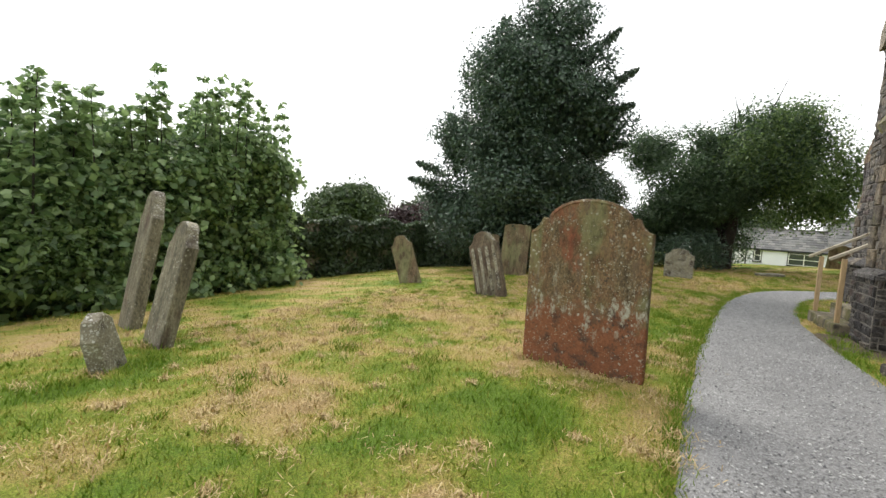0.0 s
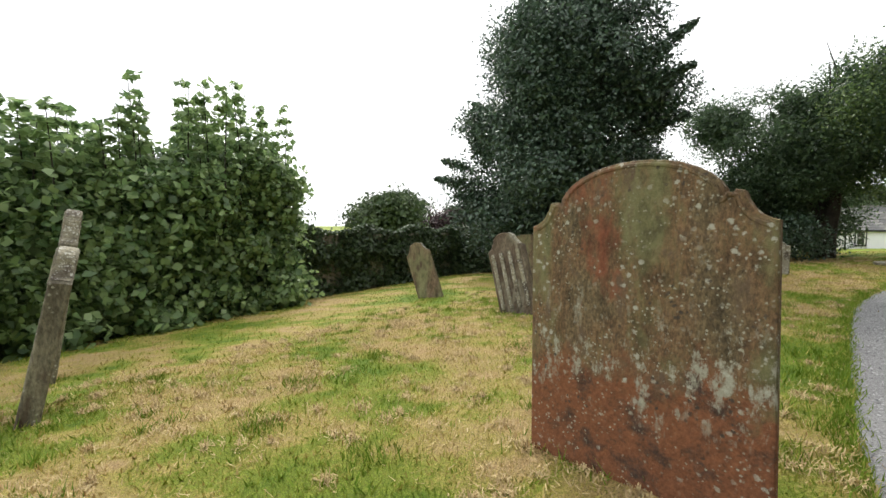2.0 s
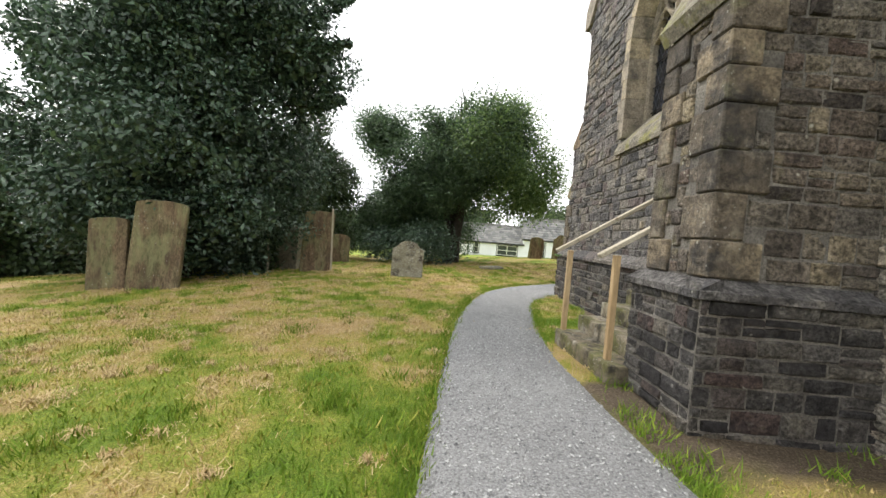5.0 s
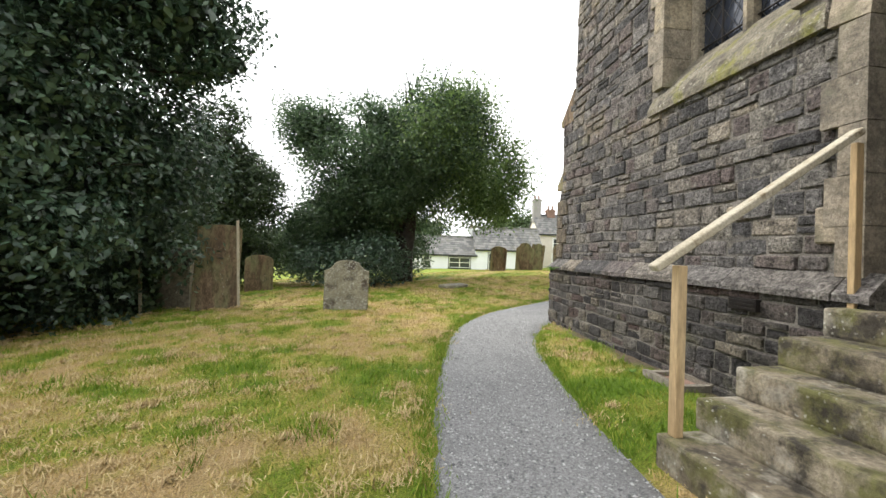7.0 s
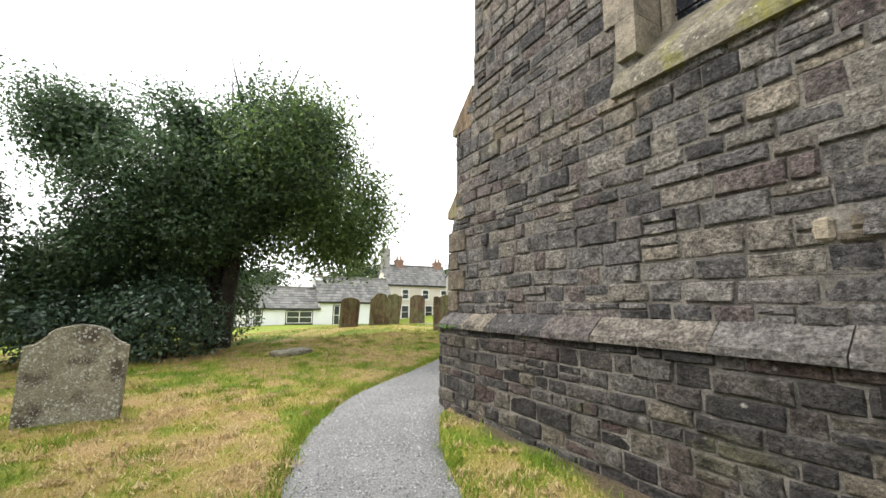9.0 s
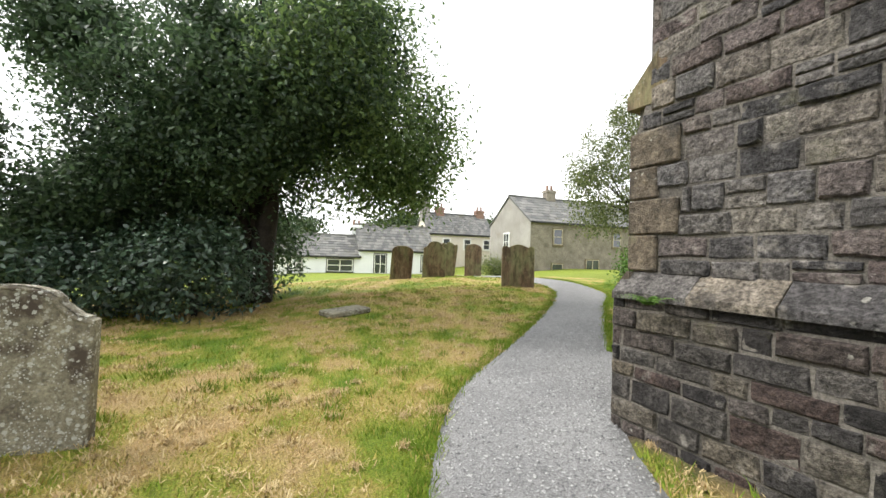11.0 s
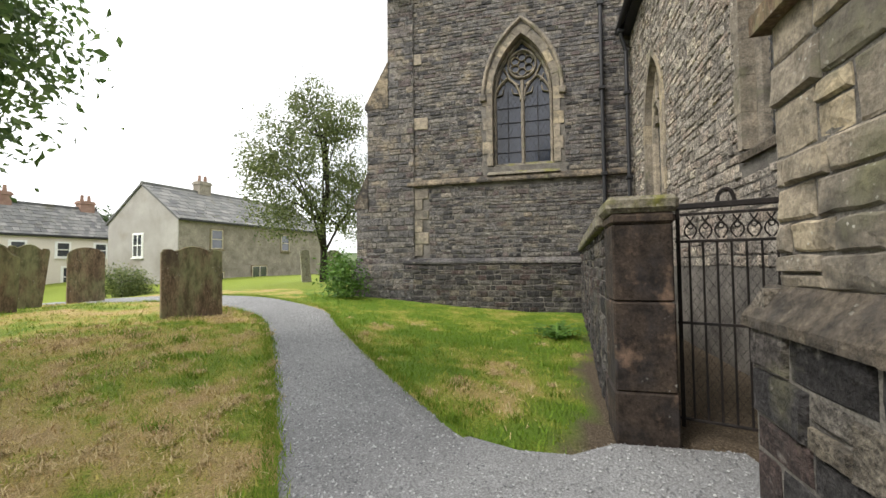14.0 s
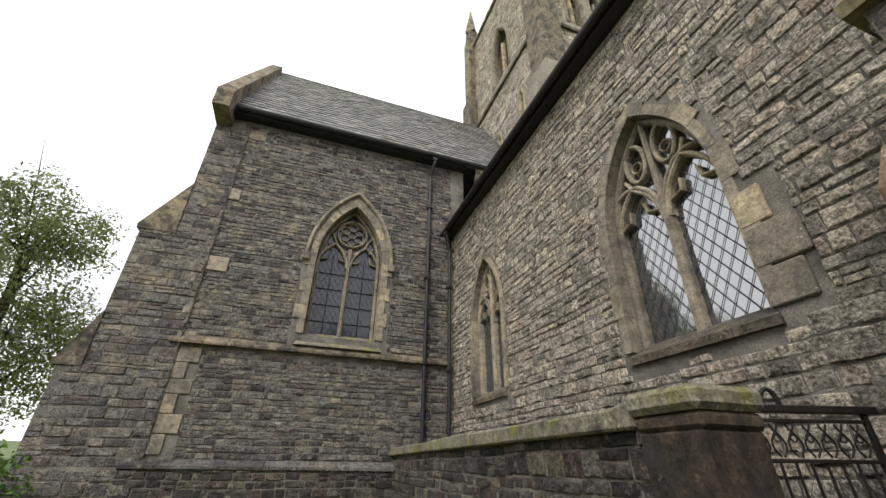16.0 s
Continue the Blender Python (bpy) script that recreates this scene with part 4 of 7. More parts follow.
SOUTHF = plane(WEST @ Vector((BU1, 0, 0)), -(WEST.to_3x3() @ Vector((-1, 0, 0))))
SOUTHP = plane(WEST @ Vector((BU1 + 0.1, 0, 0)), -(WEST.to_3x3() @ Vector((-1, 0, 0))))
FRONTB = WEST @ Matrix.Translation((0, 0, BZ))
FRONTP = WEST @ Matrix.Translation((0, 0, BZ + 0.1))
weather_course(butt, FRONTB, BU0 - 0.14, BU1 + 0.14, 0.94, 1.08, 0.14, RS)
weather_course(butt, SOUTHF, -BZ - 0.14, 0.0, 0.94, 1.08, 0.14, RS)
# quoins on the two front edges
v = 1.08
k = 0
QF, QS = [], []
while v < 3.0:
    h = RS.uniform(0.22, 0.34)
    h = min(h, 3.03 - v)
    l1, l2 = (0.34, 0.2) if k % 2 else (0.2, 0.34)
    QF += [[(BU1 - l1 - 0.005, v), (BU1 + 0.1, v), (BU1 + 0.1, v + h), (BU1 - l1 - 0.005, v + h)], [(BU0 - 0.1, v), (BU0 + l2 * 0.8 + 0.005, v), (BU0 + l2 * 0.8 + 0.005, v + h), (BU0 - 0.1, v + h)]]
    QS += [[(-BZ - 0.1, v), (-BZ + l2 + 0.005, v), (-BZ + l2 + 0.005, v + h), (-BZ - 0.1, v + h)]]
    part("quoin", slab_uv(BU1 - l1, BU1 + 0.034, v + 0.004, v + h - 0.004, BZ - l2, BZ + 0.034, 0.012), WORN_ASHLAR, butt)
    part("quoin", slab_uv(BU0 - 0.034, BU0 + l2 * 0.8, v + 0.004, v + h - 0.004, BZ - l1, BZ + 0.034, 0.012), WORN_ASHLAR, butt)
    v += h
    k += 1

# wall south of the buttress
wall_s = thing("wall_west_south", Matrix.Identity(4), "patched grey rubble church wall with a string course", "church wall", kind="structure")
part("wall_body", slab_uv(BU1 - 0.4, 17.5, -0.4, 9.0, -0.6, -0.03), MORTAR, wall_s)
weather_course(wall_s, WEST @ Matrix.Translation((0, 0, -0.03)), BU1, 12.0, 3.12, 3.3, 0.12, RS, "string_course", WORN_ASHLAR)

# corner buttress to the north
cb = thing("corner_buttress", Matrix.Identity(4), "stepped corner buttress of dark rubble with sloped offsets", "buttress", kind="structure")
NX0, NX1 = 3.84, 4.98
part("lower_stage", boxes((NX0 + 0.02, NX1, 13.3, 14.45, -0.4, 2.42)), MORTAR, cb)
part("upper_stage", boxes((NX0 + 0.02, NX1 - 0.2, 13.3, 14.32, 2.42, 3.62)), MORTAR, cb)
part("buttress_plinth", boxes((NX0 - 0.06, NX1 + 0.1, 13.3, 14.53, -0.4, 0.98)), MORTAR, cb)
NFACE = plane((0, 14.45, 0), (0, 1, 0))
EFACE = plane((NX1, 0, 0), (1, 0, 0))
weather_course(cb, NFACE, -NX1 - 0.14, -NX0 + 0.1, 0.94, 1.16, 0.12, RS, mat=WORN_ASHLAR)
weather_course(cb, EFACE, 13.4, 14.54, 0.96, 1.14, 0.14, RS)


def offset_cap(x0, x1, y0, y1, z0, z1):
    bm = bmesh.new()
    co = [(x0, y1 + 0.07, z0), (x1, y1 + 0.07, z0), (x1, y0, z1), (x0, y0, z1)]
    lo = [bm.verts.new((x, y, z - 0.1 if i < 2 else z0 - 0.1)) for i, (x, y, z) in enumerate(co)]
    hi = [bm.verts.new(c) for c in co]
    bm.faces.new(lo)
    bm.faces.new(hi)
    for i in range(4):
        bm.faces.new((lo[i], lo[(i + 1) % 4], hi[(i + 1) % 4], hi[i]))
    return bm


part("offset_slab", offset_cap(NX0 - 0.04, NX1 + 0.06, 14.2, 14.45, 2.5, 2.86), BROWN_STONE, cb)
part("offset_slab", offset_cap(NX0 - 0.06, NX1 - 0.14, 13.95, 14.32, 3.64, 4.1), BROWN_STONE, cb)

# gable coping
bm = bmesh.new()
plate(bm, [(-3.2, 6.28), (-2.88, 6.28), (0, 10.1), (2.8, 6.7), (2.8, 7.0), (0, 10.5), (-3.2, 6.7)], [], 0.7, WEST @ Matrix.Translation((0, 0, 0.07)))
part("gable_coping", bm, ASHLAR, church_w)

# ---- church: north aisle wall ----
NAVE = plane((0, 13.4, 0), (0, 1, 0))
nave = thing("wall_north_aisle", Matrix.Identity(4), "grey rubble aisle wall with pointed windows and black eaves", "church wall", kind="structure")
N1 = arch(-7.03, 1.5, 2.5, 3.95, 5.35)
N2 = arch(-11.5, 1.35, 2.6, 4.1, 5.45)
NPOLY = [(-13.6, -0.4), (-4.0, -0.4), (-4.0, 7.0), (-13.6, 7.0)]
bm = bmesh.new()
plate(bm, NPOLY, [arch(-7.03, 1.56, 2.47, 3.95, 5.4), arch(-11.5, 1.41, 2.57, 4.1, 5.5)], 0.5, NAVE)
part("wall_body", bm, MORTAR, nave)
surround(nave, NAVE, N1, 0.13, ASHLAR, RS, out=0.03, deep=0.36, size=0.42)
surround(nave, NAVE, N2, 0.12, ASHLAR, RS, out=0.03, deep=0.36, size=0.42)
church_window("church_window", NAVE, -7.03, 1.5, 2.5, 3.95, 5.35, "pointed aisle window with curved tracery and diamond leaded panes", "flow", 0.17, bars=False, glass=CLEAR_GLASS)
church_window("church_window", NAVE, -11.5, 1.35, 2.6, 4.1, 5.45, "narrower pointed aisle window with curved stone tracery", "flow", 0.17, bars=False, glass=CLEAR_GLASS)
for uc, s, w in ((-7.03, 2.5, 1.5), (-11.5, 2.6, 1.35)):
    bm = bmesh.new()
    co = [(uc - w / 2 - 0.05, s - 0.14, 0.0), (uc + w / 2 + 0.05, s - 0.14, 0.0), (uc + w / 2 + 0.05, s - 0.14, 0.05), (uc - w / 2 - 0.05, s - 0.14, 0.05), (uc - w / 2 - 0.05, s - 0.06, 0.05), (uc + w / 2 + 0.05, s - 0.06, 0.05), (uc + w / 2, s + 0.08, -0.17), (uc - w / 2, s + 0.08, -0.17)]
    v = [bm.verts.new(NAVE @ Vector(c)) for c in co]
    for f in ((0, 1, 2, 3), (3, 2, 5, 4), (4, 5, 6, 7), (0, 3, 4, 7), (1, 6, 5, 2)):
        bm.faces.new([v[i] for i in f])
    part("window_sill", bm, WORN_ASHLAR, nave)
for v0, v1, l in ((2.5, 2.82, 0.34), (2.83, 3.2, 0.42), (3.21, 3.56, 0.26)):
    bm = bmesh.new()
    box(bm, -6.27, -6.27 + l, v0, v1 - 0.008, -0.2, 0.036, m=NAVE, bev=0.012)
    part("jamb_block", bm, ASHLAR, nave, "plain pinkish-buff replacement block")
part("eaves_board", boxes((4.0, 13.5, 13.3, 13.62, 7.0, 7.12)), BLACK_PAINT, nave)


def gutter(parent, p0, p1, r=0.075):
    p0, p1 = Vector(p0), Vector(p1)
    d = (p1 - p0).normalized()
    s = d.cross(Vector((0, 0, 1)))
    bm = bmesh.new()
    rows = []
    for p in (p0, p1):
        rows.append([bm.verts.new(p + s * r * math.cos(a) - Vector((0, 0, 1)) * r * math.sin(a)) for a in [math.pi * k / 8 for k in range(9)]] +
                    [bm.verts.new(p + s * (r - 0.012) * math.cos(a) - Vector((0, 0, 1)) * (r - 0.012) * math.sin(a)) for a in [math.pi * (8 - k) / 8 for k in range(9)]])
    for k in range(18):
        bm.faces.new((rows[0][k], rows[0][(k + 1) % 18], rows[1][(k + 1) % 18], rows[1][k]))
    part("gutter", bm, BLACK_PAINT, parent)


gutter(nave, (4.0, 13.7, 7.1), (13.5, 13.7, 7.1))


def roof_slope(parent, a, b, c, d, rows, cols, mat=None, name="slate_covering", thick=0.02, seed=3, kind="stuff"):
    """Lapped slates on the quad a-b (eaves), d-c (ridge)."""
    a, b, c, d = (Vector(p) for p in (a, b, c, d))
    n = (b - a).cross(d - a).normalized()
    if n.z < 0:
        n = -n
    rs = random.Random(seed)
    V, F = [], []
    for i in range(rows):
        f0, f1 = i / rows, min(1, (i + 1.25) / rows)
        for j in range(cols + 1):
            g0 = (j - (0.5 if i % 2 else 0)) / cols
            g1 = g0 + 1 / cols - 0.004 * rs.random()
            g0, g1 = max(0, g0), min(1, g1)
            if g1 - g0 < 0.002:
                continue
            P = lambda f, g: (a.lerp(b, g)).lerp(d.lerp(c, g), f)
            k = len(V)
            up = thick * rs.uniform(1.1, 2.0)
            dz = rs.uniform(-0.004, 0.004) / max(1e-6, (d - a).length)
            V += [P(f0 + dz, g0) + n * up, P(f0 + dz, g1) + n * up, P(f1, g1) + n * 0.004, P(f1, g0) + n * 0.004, P(f0 + dz, g0) + n * 0.004, P(f0 + dz, g1) + n * 0.004]
            F += [(k, k + 1, k + 2, k + 3), (k + 4, k + 5, k + 1, k), (k + 4, k, k + 3), (k + 5, k + 2, k + 1)]
    me = bpy.data.meshes.new(name)
    me.from_pydata(V, [], F)
    ob = link(name, me, mat or SLATE, parent)
    tagged(ob, kind=kind)
    bm = bmesh.new()
    lo = [bm.verts.new(p - n * 0.1) for p in (a, b, c, d)]
    hi = [bm.verts.new(p) for p in (a, b, c, d)]
    bm.faces.new(lo)
    bm.faces.new(hi)
    for i in range(4):
        bm.faces.new((lo[i], lo[(i + 1) % 4], hi[(i + 1) % 4], hi[i]))
    part("roof_deck", bm, mat or SLATE, parent)


nave_roof = thing("roof_aisle", Matrix.Identity(4), "steep grey slate roof over the aisle", "roof", kind="structure")
roof_slope(nave_roof, (4.3, 13.62, 7.1), (13.6, 13.62, 7.1), (13.6, 11.0, 10.3), (4.3, 11.0, 10.3), 16, 40)
roof_slope(nave_roof, (4.3, 8.2, 7.1), (13.6, 8.2, 7.1), (13.6, 11.0, 10.3), (4.3, 11.0, 10.3), 10, 30)

# ---- church: north transept ----
TRANS = plane((13.6, 0, 0), (-1, 0, 0))
trans = thing("wall_transept", Matrix.Identity(4), "tall coursed grey-brown rubble transept wall", "church wall", kind="structure")
T1 = arch(-16.12, 1.62, 3.95, 5.9, 7.55)
TE = 9.6
bm = bmesh.new()
plate(bm, [(-19.35, -0.4), (-13.0, -0.4), (-13.0, TE), (-19.35, TE)], [arch(-16.12, 1.68, 3.92, 5.9, 7.6)], 0.6, TRANS)
part("wall_body", bm, MORTAR, trans)
surround(trans, TRANS, T1, 0.19, ASHLAR, RS, out=0.03, deep=0.36)
church_window("church_window", TRANS, -16.12, 1.62, 3.95, 5.9, 7.55, "large pointed transept window with rose tracery and hood mould", "rose", 0.3)
bm = bmesh.new()
hood = arch(-16.12, 2.1, 5.75, 5.9, 7.95, 12)
sweep(bm, hood[1:-1], 0.1, 0.12, TRANS, 0.1)
for p in (hood[1], hood[-2]):
    box(bm, p[0] - 0.09, p[0] + 0.09, p[1] - 0.16, p[1] + 0.02, 0, 0.12, m=TRANS, bev=0.02)
part("hood_mould", bm, ASHLAR, trans)
weather_course(trans, TRANS, -19.4, -13.4, 3.5, 3.68, 0.12, RS, "string_course", WORN_ASHLAR)
part("plinth_body", boxes((13.44, 13.7, 13.3, 19.5, -0.4, 1.3)), MORTAR, trans)
weather_course(trans, TRANS, -19.5, -13.4, 1.28, 1.44, 0.2, RS)
bm = bmesh.new()
co = [(-17.1, 3.68, 0.0), (-15.15, 3.68, 0.0), (-15.15, 3.68, 0.1), (-17.1, 3.68, 0.1), (-15.3, 4.05, -0.28), (-16.95, 4.05, -0.28)]
v = [bm.verts.new(TRANS @ Vector(c)) for c in co]
for f in ((0, 1, 2, 3), (3, 2, 4, 5), (0, 3, 5), (1, 4, 2)):
    bm.faces.new([v[i] for i in f])
part("window_sill", bm, MOSSY, trans)
# north-west buttress of the transept, set on the corner and stepping out to the north-west
tb = thing("transept_buttress", Matrix.Identity(4), "stepped stone corner buttress with pale weathered offsets", "buttress", kind="structure")
STG = [(0.0, 1.3, 21.15), (1.3, 3.0, 21.0), (3.0, 5.95, 20.65), (5.95, 9.2, 20.0)]
for i, (z0, z1, yo) in enumerate(STG):
    pr = 0.16 if i == 0 else 0.06
    part("buttress_stage", boxes((13.6 - pr, 14.5, 19.2, yo, z0 - (0.4 if i == 0 else 0), z1)), MORTAR, tb)
for (z0, z1, yo), (_, _, yn) in zip(STG[:-1], STG[1:]):
    rise = 0.12 if z1 < 2 else (1.0 if z1 < 5 else 1.3)
    part("offset_slab", offset_cap(13.48 if z1 < 2 else 13.5, 14.55, yn - 0.02, yo, z1 + 0.02, z1 + rise), WORN_ASHLAR, tb)
# quoins at the transept's corner
v, k = 1.5, 0
while v < 9.3:
    h = RS.uniform(0.26, 0.36)
    l = 0.42 if k % 2 else 0.24
    if v < 3.2 or k % 3 == 0:
        bm = bmesh.new()
        box(bm, -19.2, -19.2 + l, v + 0.005, v + h - 0.005, -0.1, 0.036, m=TRANS, bev=0.01)
        part("quoin", bm, ASHLAR, trans)
    v += h * (1.0 if v < 3.5 else 2.0)
    k += 1
part("eaves_board", boxes((13.3, 13.62, 13.0, 19.65, TE, TE + 0.14)), BLACK_PAINT, trans)
gutter(trans, (13.24, 12.0, TE + 0.12), (13.24, 19.6, TE + 0.12), 0.09)
trans_roof = thing("roof_transept", Matrix.Identity(4), "steep grey slate transept roof with stone gable coping", "roof", kind="structure")
RX, RZ = 17.0, 15.6
roof_slope(trans_roof, (13.25, 19.7, TE + 0.1), (13.25, 10.5, TE + 0.1), (RX, 10.5, RZ), (RX, 19.7, RZ), 26, 36, seed=8)
roof_slope(trans_roof, (20.75, 19.7, TE + 0.1), (20.75, 10.5, TE + 0.1), (RX, 10.5, RZ), (RX, 19.7, RZ), 10, 14, seed=9)
bm = bmesh.new()
GN = plane((0, 20.05, 0), (0, 1, 0))
plate(bm, [(-13.1, TE - 0.3), (-12.85, TE - 0.3), (-12.85, TE + 0.25), (-RX, RZ + 0.35), (-21.0, TE + 0.25), (-21.0, TE - 0.3)], [], 0.4, GN)
part("gable_coping", bm, WORN_ASHLAR, trans_roof)
part("gable_wall", boxes((13.62, 20.4, 19.3, 19.8, -0.4, TE)), MORTAR, trans_roof)
part("east_wall", boxes((20.1, 20.5, 11.0, 19.0, -0.4, TE)), MORTAR, trans_roof)


def drainpipe(pts, label, r=0.05):
    p = thing("drainpipe", Matrix.Identity(4), label, "drainpipe")
    bm = bmesh.new()
    tube(bm, pts, r, 10)
    part("pipe", bm, BLACK_PAINT, p, smooth=False)
    for i in range(len(pts) - 1):
        a, b = Vector(pts[i]), Vector(pts[i + 1])
        if abs(a.x - b.x) + abs(a.y - b.y) < 0.05:
            n = max(1, int(abs(a.z - b.z) / 1.8))
            for k in range(n):
                c = a.lerp(b, (k + 0.5) / n)
                part("collar", boxes((c.x - r * 1.5, c.x + r * 1.5, c.y - r * 1.5, c.y + r * 1.5, c.z - 0.05, c.z + 0.05), bev=0.015), BLACK_PAINT, p)
    return p


drainpipe([(13.26, 14.05, TE + 0.05), (13.26, 14.05, TE - 0.15), (13.5, 14.1, TE - 0.55), (13.5, 14.1, 0.2)], "black cast iron drainpipe on the transept wall")
drainpipe([(13.2, 13.68, 7.05), (13.2, 13.68, 6.9), (13.3, 13.55, 6.5), (13.3, 13.55, 0.2)], "black drainpipe in the corner below the aisle gutter")

# ---- tower ----
tower = thing("church_tower", Matrix.Identity(4), "square stone church tower with belfry openings and pinnacles", "tower", kind="structure")
TX, TXE, TY, TWH = 12.3, 19.0, 10.0, 24.5
NT = plane((0, TY, 0), (0, 1, 0))
WT = plane((TX, TY, 0), (-1, 0, 0))
NB = [arch(-15.7, 1.7, 18.0, 20.0, 21.8), arch(-14.3, 0.42, 13.7, 15.0, 15.5), arch(-16.4, 0.42, 13.6, 14.5, 14.9)]
WB = [arch(1.9, 1.0, 18.0, 20.0, 21.4), arch(3.3, 1.0, 18.0, 20.0, 21.4)]
bm = bmesh.new()
plate(bm, [(-TXE, 0), (-TX, 0), (-TX, TWH), (-TXE, TWH)], NB, 0.6, NT)
part("tower_wall", bm, RUBBLE_FAR, tower)
bm = bmesh.new()
plate(bm, [(0.62, 0), (6.7, 0), (6.7, TWH), (0.62, TWH)], WB, 0.6, WT)
part("tower_wall", bm, RUBBLE_FAR, tower)
part("tower_core", boxes((TX + 0.75, TXE, TY - 6.7, TY - 0.75, 0, TWH)), RUBBLE_FAR, tower)
for pl, os in ((NT, NB), (WT, WB)):
    for o in os:
        bm = bmesh.new()
        sweep(bm, o, 0.22, 0.3, pl, 0.05)
        part("opening_surround", bm, ASHLAR, tower)
        u0, u1 = min(p[0] for p in o), max(p[0] for p in o)
        if u1 - u0 > 0.8:
            for k in range(10):
                bm = bmesh.new()
                box(bm, u0 + 0.06, u1 - 0.06, 18.1 + k * 0.32, 18.28 + k * 0.32, -0.5, -0.42, m=pl)
                part("louvre", bm, BROWN_STONE, tower)
            bm = bmesh.new()
            sweep(bm, [((u0 + u1) / 2, 18.0), ((u0 + u1) / 2, 20.6)], 0.14, 0.2, pl, -0.12)
            part("mullion", bm, ASHLAR, tower)
for x, y in ((TX, TY), (TXE, TY), (TX, TY - 6.7)):
    for z0, z1, w in ((0, 14.0, 0.62), (14.0, 19.5, 0.5), (19.5, TWH + 0.6, 0.38)):
        part("tower_buttress", boxes((x - w, x + w, y - w, y + w, z0, z1), bev=0.04), WORN_ASHLAR if w < 0.6 else RUBBLE_FAR, tower)
    bm = boxes((x - 0.3, x + 0.3, y - 0.3, y + 0.3, TWH + 0.6, TWH + 1.5), bev=0.03)
    bmesh.ops.create_cone(bm, segments=4, radius1=0.44, radius2=0.02, depth=2.6, matrix=Matrix.Translation((x, y, TWH + 2.8)))
    part("pinnacle", bm, WORN_ASHLAR, tower)
for z in (12.6, 17.3, TWH - 0.3):
    for pl, a, b in ((NT, -TXE - 0.1, -TX + 0.1), (WT, 0.0, 6.8)):
        bm = bmesh.new()
        box(bm, a, b, z, z + 0.2, 0, 0.13, m=pl)
        part("string_course", bm, WORN_ASHLAR, tower)


# ---- steps and handrails ----
steps = thing("stone_steps", Matrix.Identity(4), "worn sandstone steps with moss up to the church door", "steps")
for k in range(5):
    x0, z1 = (2.07, 2.36, 2.64, 2.95, 3.3)[k], 0.185 * (k + 1)
    y1 = 9.66 + (0.0 if k == 0 else 0.03)
    z0 = -0.25 if k == 0 else z1 - 0.19
    bm = bmesh.new()
    box(bm, x0, 3.75, 8.22, y1, z0, z1, bev=0.022, seg=2)
    bmesh.ops.subdivide_edges(bm, edges=[e for e in bm.edges if e.calc_length() > 0.5], cuts=8, use_grid_fill=True)
    for v in bm.verts:
        n = noise.noise(v.co * 3.0)
        v.co += Vector((0.008 * n, 0.006 * n, 0.007 * noise.noise(v.co * 2.2)))
    part("step", bm, STEP_STONE, steps, smooth=False)


def handrail(y, post_z, label, top_y):
    r = thing("handrail", Matrix.Translation((2.15, y, post_z)), label, "handrail", "handrails of the steps")
    w = 0.029
    part("post", boxes((-w, w, -w, w, 0, 1.17 - post_z), bev=0.004), TIMBER, r)
    ux = 1.3
    part("post", boxes((ux - w, ux + w, top_y - y - w * 0.7, top_y - y + w * 0.7, 0.925 - post_z, 1.99 - post_z), bev=0.004), TIMBER, r)
    z0 = 1.19 - post_z
    ang = math.atan2(0.88, ux + 0.1)
    L = 1.74
    m = Matrix.Translation((-0.16, 0, z0 - 0.06)) @ Matrix.Rotation(-ang, 4, "Y")
    part("rail", boxes((0, L * 0.985, -0.036, 0.036, 0.0, 0.045), bev=0.006, m=m), TIMBER_GREY, r, "pale weathered timber rail")
    return r


handrail(9.6, 0.185, "new softwood handrail on two square posts", 9.62)
handrail(8.42, 0.0, "softwood handrail beside the buttress", 8.42)


